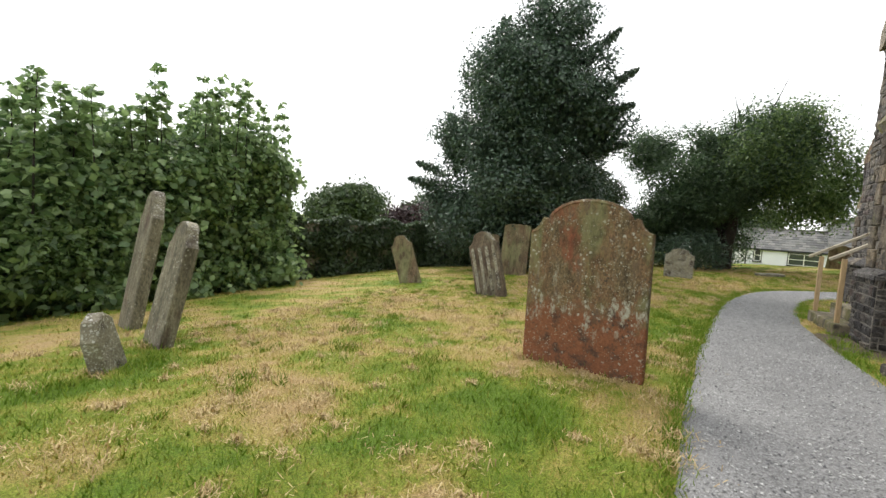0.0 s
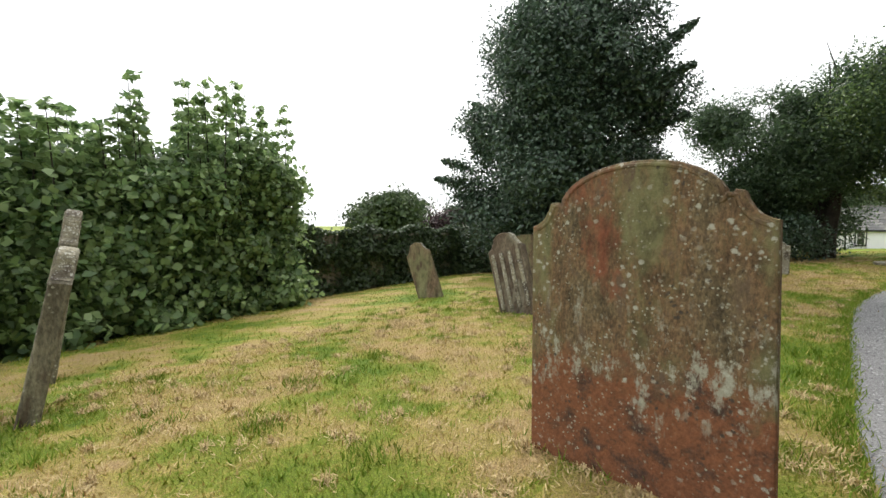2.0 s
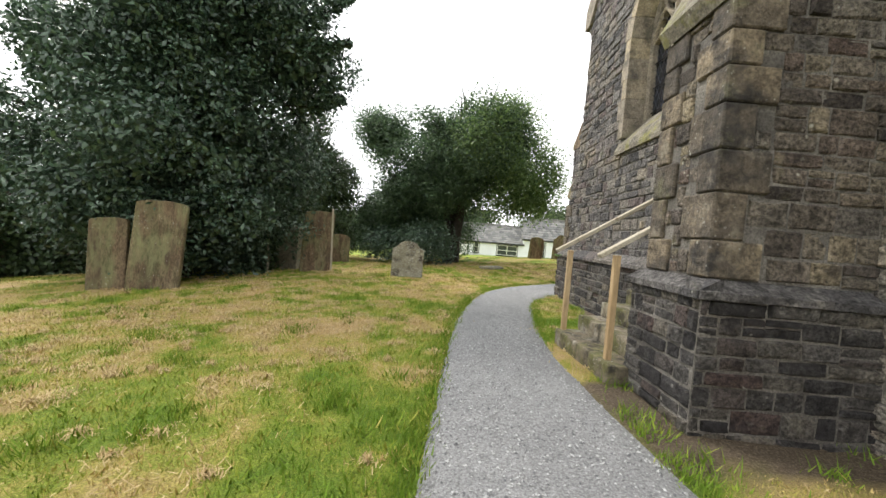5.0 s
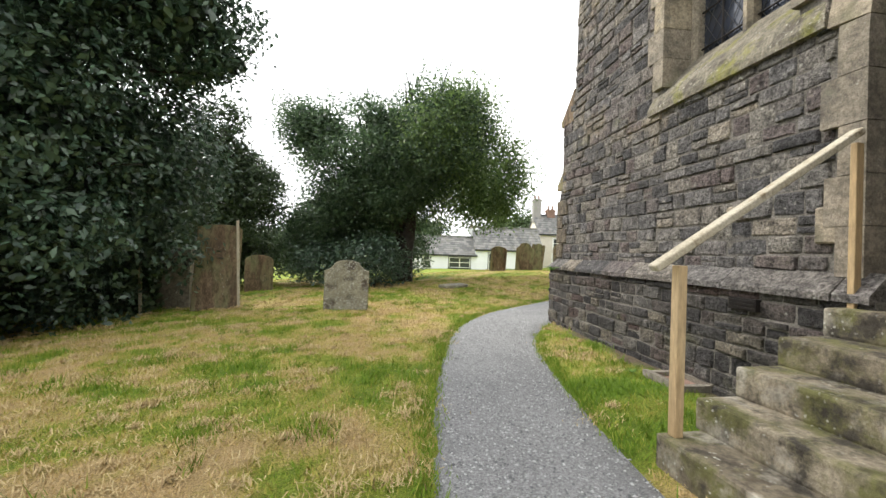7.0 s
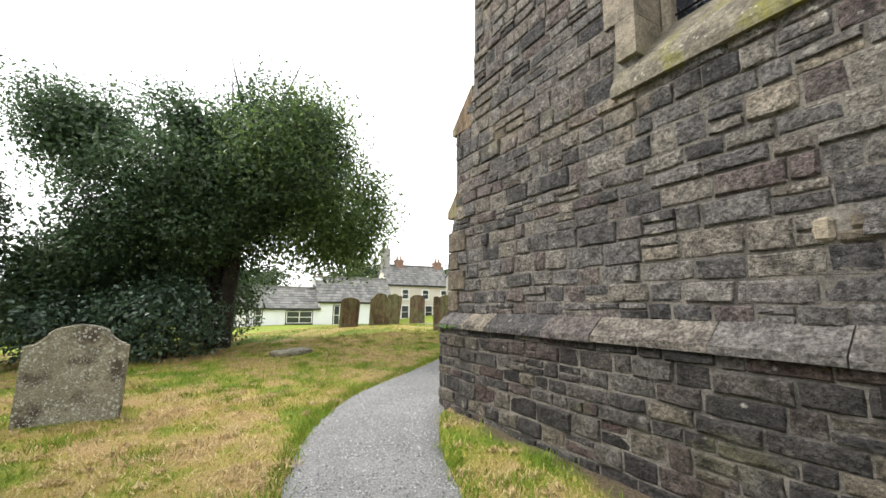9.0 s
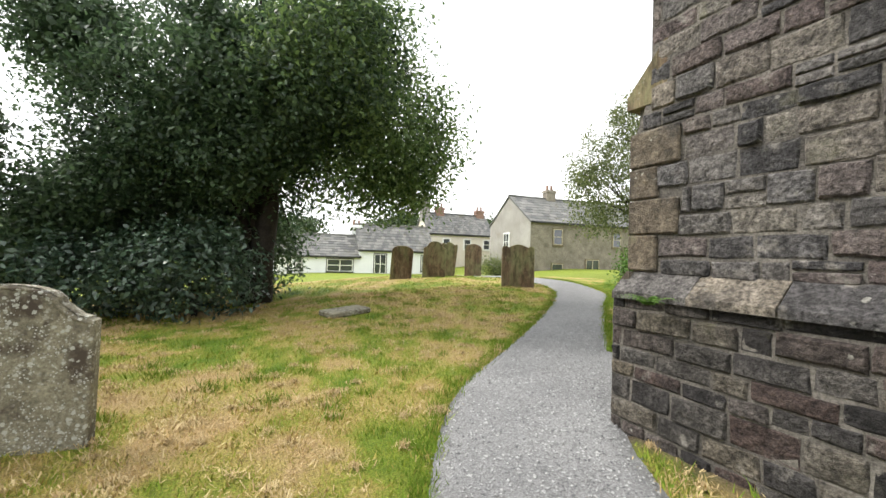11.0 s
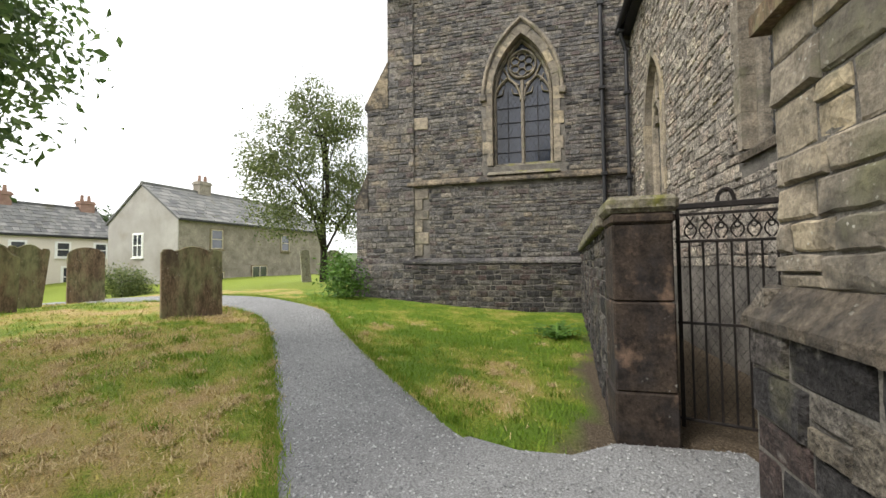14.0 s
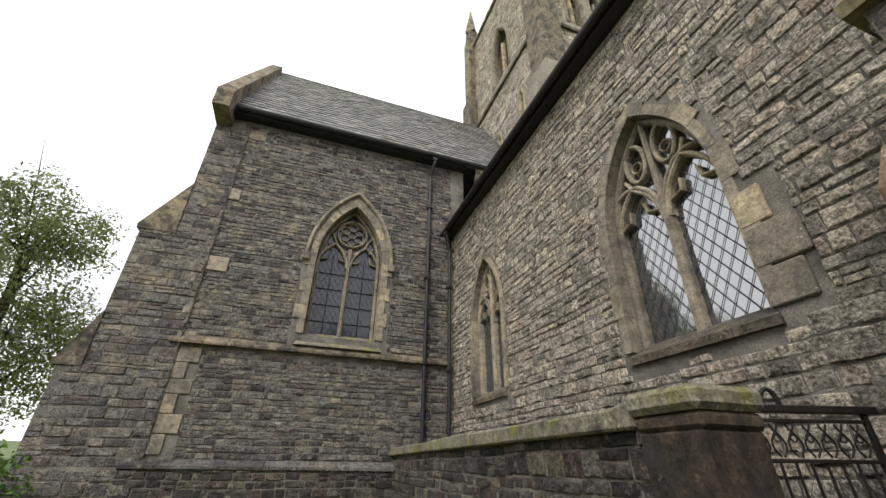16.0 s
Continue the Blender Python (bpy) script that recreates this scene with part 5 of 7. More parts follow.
# ---- gravestones ----
def stone_outline(w, h, style):
    a = w / 2
    if style == "shoulder":      # arched head with scooped shoulders
        pts = [(a, 0), (a, h * 0.81), (a * 0.955, h * 0.815), (a * 0.9, h * 0.826), (a * 0.85, h * 0.845), (a * 0.815, h * 0.868), (a * 0.795, h * 0.888), (a * 0.74, h * 0.892), (a * 0.71, h * 0.878)]
        n0 = len(pts)
        r = a * 0.69
        pts += [(r * math.cos(t), h * 0.872 + (h * 0.128) * math.sin(t)) for t in [math.pi * k / 16 for k in range(17)]]
        return pts + [(-x, y) for x, y in pts[n0 - 1:0:-1]] + [(-a, 0)]
    if style == "ogee":
        pts = [(a, 0), (a, h * 0.8), (a * 0.93, h * 0.815), (a * 0.8, h * 0.83), (a * 0.66, h * 0.88)]
        pts += [(a * 0.6 * math.cos(t), h * 0.9 + h * 0.1 * math.sin(t)) for t in [math.pi * k / 10 for k in range(11)]]
        return pts + [(-x, y) for x, y in pts[4:0:-1]] + [(-a, 0)]
    if style == "round":
        return [(a, 0)] + [(a * math.cos(t), h * 0.84 + h * 0.16 * math.sin(t)) for t in [math.pi * k / 12 for k in range(13)]] + [(-a, 0)]
    if style == "scroll":
        pts = [(a, 0), (a, h * 0.9), (a * 0.92, h * 0.95), (a * 0.75, h * 0.955), (a * 0.62, h * 0.92), (a * 0.45, h * 0.95), (a * 0.25, h * 0.985), (0, h)]
        return pts + [(-x, y) for x, y in pts[-2::-1]]
    if style == "flat":
        return [(a, 0), (a * 1.03, h * 0.95), (a * 0.9, h * 0.985), (a * 0.4, h), (-a * 0.5, h * 0.99), (-a * 0.95, h * 0.96), (-a, 0)]
    return [(a, 0), (a * 0.96, h * 0.6), (a * 0.5, h * 0.92), (-a * 0.2, h), (-a * 0.8, h * 0.8), (-a, 0)]


def headstone(x, y, w, h, t, style, mat, yaw, lean, tilt, label, sink=0.15, name="headstone", z=None, ridges=0):
    """A headstone of width w, height h and thickness t; yaw turns it, lean tips it back, tilt tips it sideways."""
    bm = bmesh.new()
    o = stone_outline(w, h, style)
    o = [(u, v - (sink if v == 0 else 0)) for u, v in o]
    plate(bm, o, [], t, Matrix(((1, 0, 0, 0), (0, 0, -1, -t / 2), (0, 1, 0, 0), (0, 0, 0, 1))))
    bmesh.ops.remove_doubles(bm, verts=bm.verts, dist=0.0005)
    side = [e for e in bm.edges if len(e.link_faces) == 2 and abs(e.link_faces[0].normal.dot(e.link_faces[1].normal)) < 0.4 and abs(e.verts[0].co.y - e.verts[1].co.y) < 1e-4]
    bmesh.ops.bevel(bm, geom=side, offset=min(0.018, t * 0.16), segments=2, affect="EDGES", profile=0.5)
    ob = part(name, bm, mat)
    gz = lie(x, y) if z is None else z
    ob.matrix_world = Matrix.Translation((x, y, gz)) @ Matrix.Rotation(radians(yaw), 4, "Z") @ Matrix.Rotation(radians(lean), 4, "X") @ Matrix.Rotation(radians(tilt), 4, "Y")
    tagged(ob, label, "gravestone", "old headstones on the lawn")
    # raised border round the face, and pilasters on the carved ones
    F = Matrix(((1, 0, 0, 0), (0, 0, -1, -t / 2), (0, 1, 0, 0), (0, 0, 0, 1)))
    if style in ("shoulder", "ogee", "scroll"):
        k = 1 - 0.07 / w
        bm = bmesh.new()
        sweep(bm, [(u * k, min(v, v * 0.985)) for u, v in o ][1:-1], 0.028, 0.02, F, 0.006)
        part("carved_border", bm, mat, ob)
    for q in range(ridges):
        u = -w * 0.36 + w * 0.72 * q / max(1, ridges - 1)
        bm = bmesh.new()
        box(bm, u - 0.035, u + 0.035, 0.1, h * 0.76, 0.0, 0.03, m=F, bev=0.012)
        part("pilaster", bm, GREY_STONE, ob, "lichen-paled carved pilaster")
    if style == "ogee":
        bm = bmesh.new()
        top = o[2:-2]
        rows = [[bm.verts.new((u * 1.002, y, v + 0.005 + 0.003 * (y == 0))) for y in (-t * 0.42, 0, t * 0.42)] for u, v in top]
        for a, b in zip(rows[:-1], rows[1:]):
            for q in range(2):
                bm.faces.new((a[q], a[q + 1], b[q + 1], b[q]))
        part("lichen_crust", bm, GREY_STONE, ob, "pale lichen crust along the top edge")
    return ob


big = headstone(-0.765, 4.04, 1.17, 1.69, 0.11, "shoulder", RED_STONE, -7, -2, -1.6, "large red sandstone headstone blotched with grey and green lichen", z=-0.06)
headstone(-6.5, 9.25, 0.6, 1.4, 0.15, "ogee", BROWN_STONE, 24, -7, -19, "leaning brown headstone with scrolled top")
headstone(-3.43, 7.95, 0.66, 1.42, 0.19, "ogee", GROOVED_STONE, 3, -5, -16, "carved headstone with pilasters and lichen-crusted scroll top", ridges=4)
headstone(-4.85, 12.8, 0.9, 1.75, 0.15, "flat", BROWN_STONE, 12, -3, 2, "tall brown streaked headstone under the holly")
headstone(-5.75, 12.85, 0.66, 1.42, 0.12, "flat", BROWN_STONE, 12, -3, -2, "narrow mossy headstone beside a taller one")
headstone(-0.04, 15.7, 0.86, 1.08, 0.12, "ogee", GREY_STONE, -8, -2, 0, "squat pale grey headstone crusted with lichen", z=-0.1)
headstone(-2.8, 16.75, 0.86, 1.8, 0.14, "flat", BROWN_STONE, 6, -5, 1, "dark leaning headstone half under evergreen boughs")
headstone(-2.9, 20.6, 0.8, 1.1, 0.12, "round", BROWN_STONE, 10, -4, 0, "dim weathered headstone in tree shade")
headstone(-5.15, 2.27, 0.62, 1.46, 0.15, "ogee", LEANING_STONE, -10, -12, 0, "mossy brown headstone leaning backwards, pale crusted top", z=-0.33)
headstone(-6.6, 2.55, 0.62, 1.95, 0.15, "ogee", LEANING_STONE, -10, -9, 0, "tall brown headstone leaning away, lichen on top", z=-0.46)
headstone(-4.5, 1.57, 0.36, 0.5, 0.14, "stub", GREY_STONE, -45, 8, 12, "broken grey headstone stub sunk in grass", z=-0.22)
headstone(8.35, 21.5, 0.92, 1.22, 0.13, "scroll", BROWN_STONE, -32, -3, 0, "brown mossy headstone with scrolled head by the path")
headstone(6.02, 24.6, 0.7, 1.1, 0.13, "round", BROWN_STONE, -25, -5, 3, "dark round-topped headstone near the cottages")
headstone(7.4, 24.95, 0.8, 1.25, 0.14, "ogee", BROWN_STONE, -22, -5, 2, "broad brown headstone with wavy top")
headstone(8.3, 25.7, 0.62, 1.3, 0.14, "scroll", BROWN_STONE, -24, -5, 6, "brown headstone close behind another")
headstone(9.75, 26.1, 0.68, 1.3, 0.13, "round", BROWN_STONE, -28, -4, 0, "weathered headstone at the edge of the lawn")
headstone(1.6, 24.0, 0.9, 1.3, 0.13, "flat", BROWN_STONE, -10, -3, 0, "dark headstone below the spreading evergreen")
headstone(20.2, 27.1, 0.45, 1.6, 0.14, "flat", GREY_STONE, -40, -3, -4, "tall thin headstone near the birch")
headstone(21.6, 26.4, 0.85, 1.6, 0.14, "round", GREY_STONE, -40, -4, 0, "pale headstone beyond the transept")

bm = boxes((-0.42, 0.42, -0.22, 0.22, 0.0, 0.1), bev=0.02)
slab = part("fallen_slab", bm, GREY_STONE)
slab.matrix_world = pose(3.0, 19.75, lie(3.0, 19.75) + 0.0, 2, -3, 20)
tagged(slab, "flat grey stone slab lying in the grass", "grave slab")

# low tomb with a stone kerb and a moss-grown top
tomb = thing("kerbed_tomb", pose(2.62, 5.1, 0, 0, 0, -3), "low stone-edged grave with rust-brown moss on top", "grave")
part("kerb_side", boxes((-0.72, -0.56, -1.25, 1.0, -0.2, 0.12), bev=0.02), BROWN_RUBBLE, tomb)
part("kerb_side", boxes((0.56, 0.72, -1.25, 1.0, -0.2, 0.12), bev=0.02), BROWN_RUBBLE, tomb)
part("kerb_end", boxes((-0.56, 0.56, 0.85, 1.0, -0.2, 0.115), bev=0.02), BROWN_RUBBLE, tomb)
part("kerb_end", boxes((-0.56, 0.56, -1.25, -1.1, -0.2, 0.115), bev=0.02), BROWN_RUBBLE, tomb)
MOSS = material("brown_moss", [(0.3, (0.035, 0.024, 0.013)), (0.5, (0.1, 0.063, 0.022)), (0.7, (0.19, 0.14, 0.042))], 5, 60, 0.97, 0.9, 0.03, contrast=0.5)
bm = bmesh.new()
bmesh.ops.create_grid(bm, x_segments=24, y_segments=40, size=1)
for v in bm.verts:
    v.co = Vector((v.co.x * 0.57, v.co.y * 0.99 - 0.125, 0.125 + 0.035 * noise.noise((v.co.x * 5, v.co.y * 9, 0)) + 0.02 * noise.noise((v.co.x * 16, v.co.y * 25, 4))))
part("moss_bed", bm, MOSS, tomb, "rust-brown mossy top", smooth=True)

# drain box at the foot of the wall
drain = thing("drain_gully", pose(3.36, 10.97, 0.0, 0, 0, -3), "small rusty brick-edged drain gully by the wall", "drain")
part("rim", boxes((-0.2, -0.14, -0.25, 0.25, -0.05, 0.07), (0.14, 0.2, -0.25, 0.25, -0.05, 0.07), (-0.14, 0.14, 0.19, 0.25, -0.05, 0.06), (-0.14, 0.14, -0.25, -0.19, -0.05, 0.06)), RUBBLE_FAR, drain)
part("grate", boxes((-0.14, 0.14, -0.19, 0.19, -0.04, 0.02)), CHIM, drain)
vent = thing("air_vent", WEST, "slatted iron air vent in the church plinth", "vent")
part("vent_frame", boxes((0.48, 0.74, 0.8, 0.9, 0.1, 0.165)), IRON, vent)
for k in range(3):
    part("slat", boxes((0.49, 0.73, 0.815 + k * 0.028, 0.83 + k * 0.028, 0.165, 0.173)), IRON, vent)

# ---- gate wall, pier and gate ----
gw = thing("wall_gate", Matrix.Identity(4), "rubble boundary wall with mossy coping between gate and transept", "wall", kind="structure")
GATEN = plane((5.75, 15.1, 0), Vector((0.05, 1, 0)).normalized())
bm = bmesh.new()
box(bm, -7.9, -0.3, -0.3, 1.56, -0.4, -0.02, m=GATEN)
part("wall_body", bm, MORTAR, gw)
u = -7.9
while u < -0.47:
    e = min(-0.44, u + RS.uniform(0.6, 1.0))
    bm = bmesh.new()
    box(bm, u + 0.004, e - 0.004, 1.56, 1.69 + RS.uniform(-0.01, 0.015), -0.46, 0.06, m=GATEN, bev=0.015)
    part("coping_stone", bm, MOSSY, gw)
    u = e
PIER_STONE = material("dark_red_pier_stone", [(0.2, (0.022, 0.017, 0.014)), (0.5, (0.055, 0.04, 0.03)), (0.8, (0.115, 0.086, 0.058))], 2.5, 45, 0.92, 0.6, 0.014, rnd=0.3, contrast=0.5,
                      stain=[((0.03, 0.026, 0.025), 2.6, 0.48, 0.64), ((0.15, 0.1, 0.07), 3.5, 0.56, 0.68)], spots=[((0.42, 0.41, 0.36), 18, 0.15, 0.56, 0.64)], shaded_pits=0.5)
pier = thing("gate_pier", Matrix.Translation((5.99, 14.88, -0.06)), "square red-brown stone gate pier with mossy yellow cap", "gate pier")
part("pier_block", boxes((-0.2, 0.2, -0.205, 0.205, -0.3, 0.42), bev=0.012), PIER_STONE, pier)
part("pier_block", boxes((-0.195, 0.2, -0.2, 0.2, 0.425, 1.05), bev=0.012), PIER_STONE, pier)
part("pier_block", boxes((-0.195, 0.2, -0.195, 0.2, 1.055, 1.6), bev=0.012), PIER_STONE, pier)
part("pier_cap", boxes((-0.21, 0.21, -0.21, 0.21, 1.6, 1.68), bev=0.02), PIER_STONE, pier)
part("pier_cap", boxes((-0.23, 0.24, -0.235, 0.24, 1.684, 1.8), bev=0.03), MOSSY, pier, "yellow moss-grown cap stone")
gate = thing("iron_gate", pose(6.07, 14.6, 0, 0, 0, -17), "dark wrought iron gate with scrolls, bars and mesh", "gate", kind="structure")
GW = 0.86
for y in (-0.02, -GW + 0.02):
    part("stile", boxes((-0.014, 0.014, y - 0.014, y + 0.014, 0.06, 1.68), bev=0.003), IRON, gate)
for z in (0.12, 0.82, 1.42, 1.62):
    part("rail", boxes((-0.01, 0.01, -GW, 0, z - 0.01, z + 0.01), bev=0.003), IRON, gate)
part("top_rail", boxes((-0.03, 0.03, -GW - 0.05, 0.05, 1.66, 1.7), bev=0.004), IRON, gate)
for k in range(9):
    y = -0.09 - k * 0.085
    bm = bmesh.new()
    tube(bm, [(0, y, 0.12), (0, y, 1.42)], 0.008, 6)
    part("bar", bm, IRON, gate)
for k in range(8):
    y = -0.1 - k * 0.094
    bm = bmesh.new()
    for s in (-1, 1):
        pts = [(0, y + s * (0.008 + 0.03 * math.sin(a * 0.9)) , 1.44 + 0.165 * a / 5.0) for a in [q * 0.5 for q in range(11)]]
        tube(bm, pts, 0.006, 5)
    tube(bm, [(0, y + 0.018 * math.cos(a), 1.53 + 0.018 * math.sin(a)) for a in [q * math.pi / 4 for q in range(9)]], 0.005, 5)
    part("scroll", bm, IRON, gate)
bm = bmesh.new()
for s in (-1, 1):
    for k in range(-22, 24):
        pts = []
        for q in range(40):
            z = 0.14 + 1.26 * q / 39
            y = -GW / 2 + k * 0.05 + s * (z - 0.77) * 0.6
            if -GW + 0.04 < y < -0.04:
                pts.append((0.014, y, z))
        if len(pts) > 1:
            tube(bm, [pts[0], pts[-1]], 0.0013, 3)
part("mesh_infill", bm, IRON, gate)
bm = bmesh.new()
tube(bm, [(0, -0.32 + 0.05 * math.cos(a), 1.7 + 0.09 * math.sin(a)) for a in [q * math.pi / 8 for q in range(9)]], 0.014, 6)
part("handle_loop", bm, IRON, gate)


# ---- trees ----
def tree(name, x, y, base_z, blobs, n, size, mat, trunk_r, trunk_top, label, category="tree", seed=1, extra=None, aspect=0.5, spread=0.2, shell=0.5, clump=9, lumps=0, spiky=0.0):
    rng = np.random.default_rng(seed)
    t = thing(name, Matrix.Translation((x, y, base_z)), label, category)
    bm = bmesh.new()
    tg = [(b[0] * 0.8, b[1] * 0.8, b[2]) for b in blobs]
    limbs(bm, (0, 0, -0.2), trunk_top, trunk_r, tg, rng)
    part("trunk", bm, BARK, t, smooth=True)
    P, N = crown_points(lumpy(blobs, lumps, rng) if lumps else blobs, n, rng, shell=shell, spread=spread, clump=clump, spiky=spiky)
    keep = P[:, 2] > 0.05
    foliage("crown", P[keep], N[keep], size, mat, t, rng, aspect)
    # oversized leaves fill the crown's core, added to block light through it
    core = [(*b[:3], *(q * 0.6 for q in b[3:])) for b in blobs if min(b[3:]) > 0.9]
    if core and shell > 0.3:
        P, N = crown_points(core, n // 6, rng, shell=0.2, spread=spread, clump=4)
        keep = P[:, 2] > 0.2
        foliage("inner_foliage", P[keep], N[keep], size * 1.7, mat, t, rng, 0.7)
    if extra:
        for bl, nn, m2 in extra:
            P, N = crown_points(bl, nn, rng, shell=0.15, spread=spread * 1.6, clump=clump, spiky=0.03)
            keep = P[:, 2] > 0.05
            foliage("crown", P[keep], N[keep], size, m2, t, rng, aspect)
    return t


tree("holly_tree", -5.7, 15.0, lie(-5.7, 15.0), [(0, 0, 3.4, 3.3, 3.0, 2.4), (0.0, 0, 6.0, 2.9, 2.7, 2.5), (0.8, -0.2, 8.0, 2.0, 1.9, 2.0), (-0.6, 0.1, 7.6, 1.5, 1.5, 1.5), (-2.2, 0.3, 2.2, 2.0, 1.8, 1.4), (1.2, 1.2, 2.0, 1.5, 1.5, 1.5), (2.5, 0.2, 5.8, 1.3, 1.2, 1.3), (-2.3, -0.4, 4.9, 1.4, 1.3, 1.3), (0.2, -0.2, 1.4, 2.2, 1.8, 1.2), (-3.4, -0.2, 3.1, 1.2, 0.5, 0.3), (2.2, -0.2, 7.4, 0.9, 0.9, 0.9)],
     128000, 0.135, HOLLY, 0.28, (0.3, 0, 7.5), "tall dense dark green holly tree", seed=11, lumps=11, spiky=0.07, clump=14, spread=0.17)


def sprays(t, roots, mat, size, rng):
    """Long leafy twigs (start, end) that reach out of a crown."""
    for a, b in roots:
        a, b = Vector(a), Vector(b)
        mid = a.lerp(b, 0.55) + Vector((0, 0, -0.12))
        bm = bmesh.new()
        tube(bm, [a, mid, b], [0.03, 0.018, 0.006], 5)
        part("spray_twig", bm, BARK, t)
        n = int(420 * (b - a).length)
        f = rng.uniform(0.25, 1, n)
        A, M, B = (np.array(v) for v in (a, mid, b))
        f1 = f[:, None]
        P = A * (1 - f1) ** 2 + 2 * M * f1 * (1 - f1) + B * f1 ** 2
        P = P + rng.normal(size=(n, 3)) * (0.3 * (1.12 - f1)) * np.array([1, 1, 0.8])
        foliage("spray_leaves", P, rng.normal(size=(n, 3)) * 0.3 + np.array([0, 0, 0.6]), size, mat, t, rng)


holly = bpy.data.objects["holly_tree"]
SPR = np.random.default_rng(15)
sprays(holly, [((-2.2, -0.4, 3.2), (-4.9, -0.6, 3.55)), ((-2.0, -0.8, 3.5), (-4.3, -0.9, 4.2)), ((-2.0, 0, 2.8), (-4.4, 0.1, 2.9)), ((-1.9, 0, 5.3), (-3.5, 0.1, 6.4)), ((2.0, 0, 6.3), (3.9, -0.2, 7.2)), ((2.0, -0.3, 5.6), (3.9, -0.4, 6.0)), ((1.7, 0, 7.6), (3.2, 0, 8.7)), ((-1.2, 0, 7.4), (-2.3, 0.2, 8.8)), ((0.3, 0, 9.2), (0.4, 0.2, 10.5)), ((1.3, 0, 9.0), (2.1, 0, 10.2)), ((-0.6, 0, 8.4), (-1.2, 0, 9.9)), ((2.2, 0.4, 4.6), (3.7, 0.4, 4.9))], HOLLY, 0.14, SPR)
tree("evergreen_tree", 1.6, 22.0, lie(1.6, 22.0), [(0.0, 0, 4.3, 2.6, 2.6, 1.6), (-3.2, 1.0, 5.3, 1.45, 1.5, 1.4), (0.9, -0.5, 5.5, 2.0, 1.9, 1.35), (1.8, -0.2, 4.3, 1.0, 1.2, 1.0), (-1.7, 0.2, 3.1, 1.6, 1.6, 1.6), (-2.6, 0.8, 2.4, 1.5, 1.5, 1.3), (0.0, -0.4, 3.3, 2.0, 1.7, 1.2), (-3.0, 0.8, 1.3, 1.9, 1.5, 1.1), (-0.9, 1.2, 1.6, 1.9, 1.5, 1.5), (-0.9, -0.4, 5.4, 1.2, 1.2, 1.0), (1.5, -0.3, 6.0, 1.2, 1.2, 0.9)],
     105000, 0.115, YEW, 0.3, (0.2, 0, 5.5), "broad dark evergreen tree with low spreading crown", seed=12, lumps=11, spiky=0.03, clump=14,
     # clumps on the crown's right whose lit look is painted in the leaf colour
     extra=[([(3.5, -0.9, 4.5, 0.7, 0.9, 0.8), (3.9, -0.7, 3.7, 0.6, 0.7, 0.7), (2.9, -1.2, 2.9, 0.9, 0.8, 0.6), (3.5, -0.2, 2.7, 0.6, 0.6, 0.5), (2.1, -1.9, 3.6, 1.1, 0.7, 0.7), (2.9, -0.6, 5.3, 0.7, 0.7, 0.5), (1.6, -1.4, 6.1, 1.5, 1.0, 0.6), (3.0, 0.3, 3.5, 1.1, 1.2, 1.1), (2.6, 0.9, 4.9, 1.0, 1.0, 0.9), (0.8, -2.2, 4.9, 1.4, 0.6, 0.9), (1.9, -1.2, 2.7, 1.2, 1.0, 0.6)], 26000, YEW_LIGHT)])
tree("cypress_tree", -4.7, 22.6, lie(-4.7, 22.6), [(0, 0, 1.3, 2.4, 2.2, 1.4), (0.1, 0, 2.9, 2.1, 2.0, 1.5), (0.0, 0, 4.3, 1.6, 1.6, 1.3), (-0.1, 0, 5.6, 0.9, 0.9, 0.9)], 34000, 0.13, IVY, 0.2, (0, 0, 5.6), "dark olive conical evergreen with drooping sprays", seed=14, lumps=8, clump=14, spread=0.18)
tree("laurel_bush", 0.5, 20.6, lie(0.5, 20.6), [(0, 0, 0.8, 1.3, 1.0, 0.85), (-1.5, 0.6, 0.6, 1.2, 1.0, 0.7)], 10000, 0.11, HOLLY, 0.06, (0, 0, 0.8), "low dark green bush under the tree", "bush", seed=13)
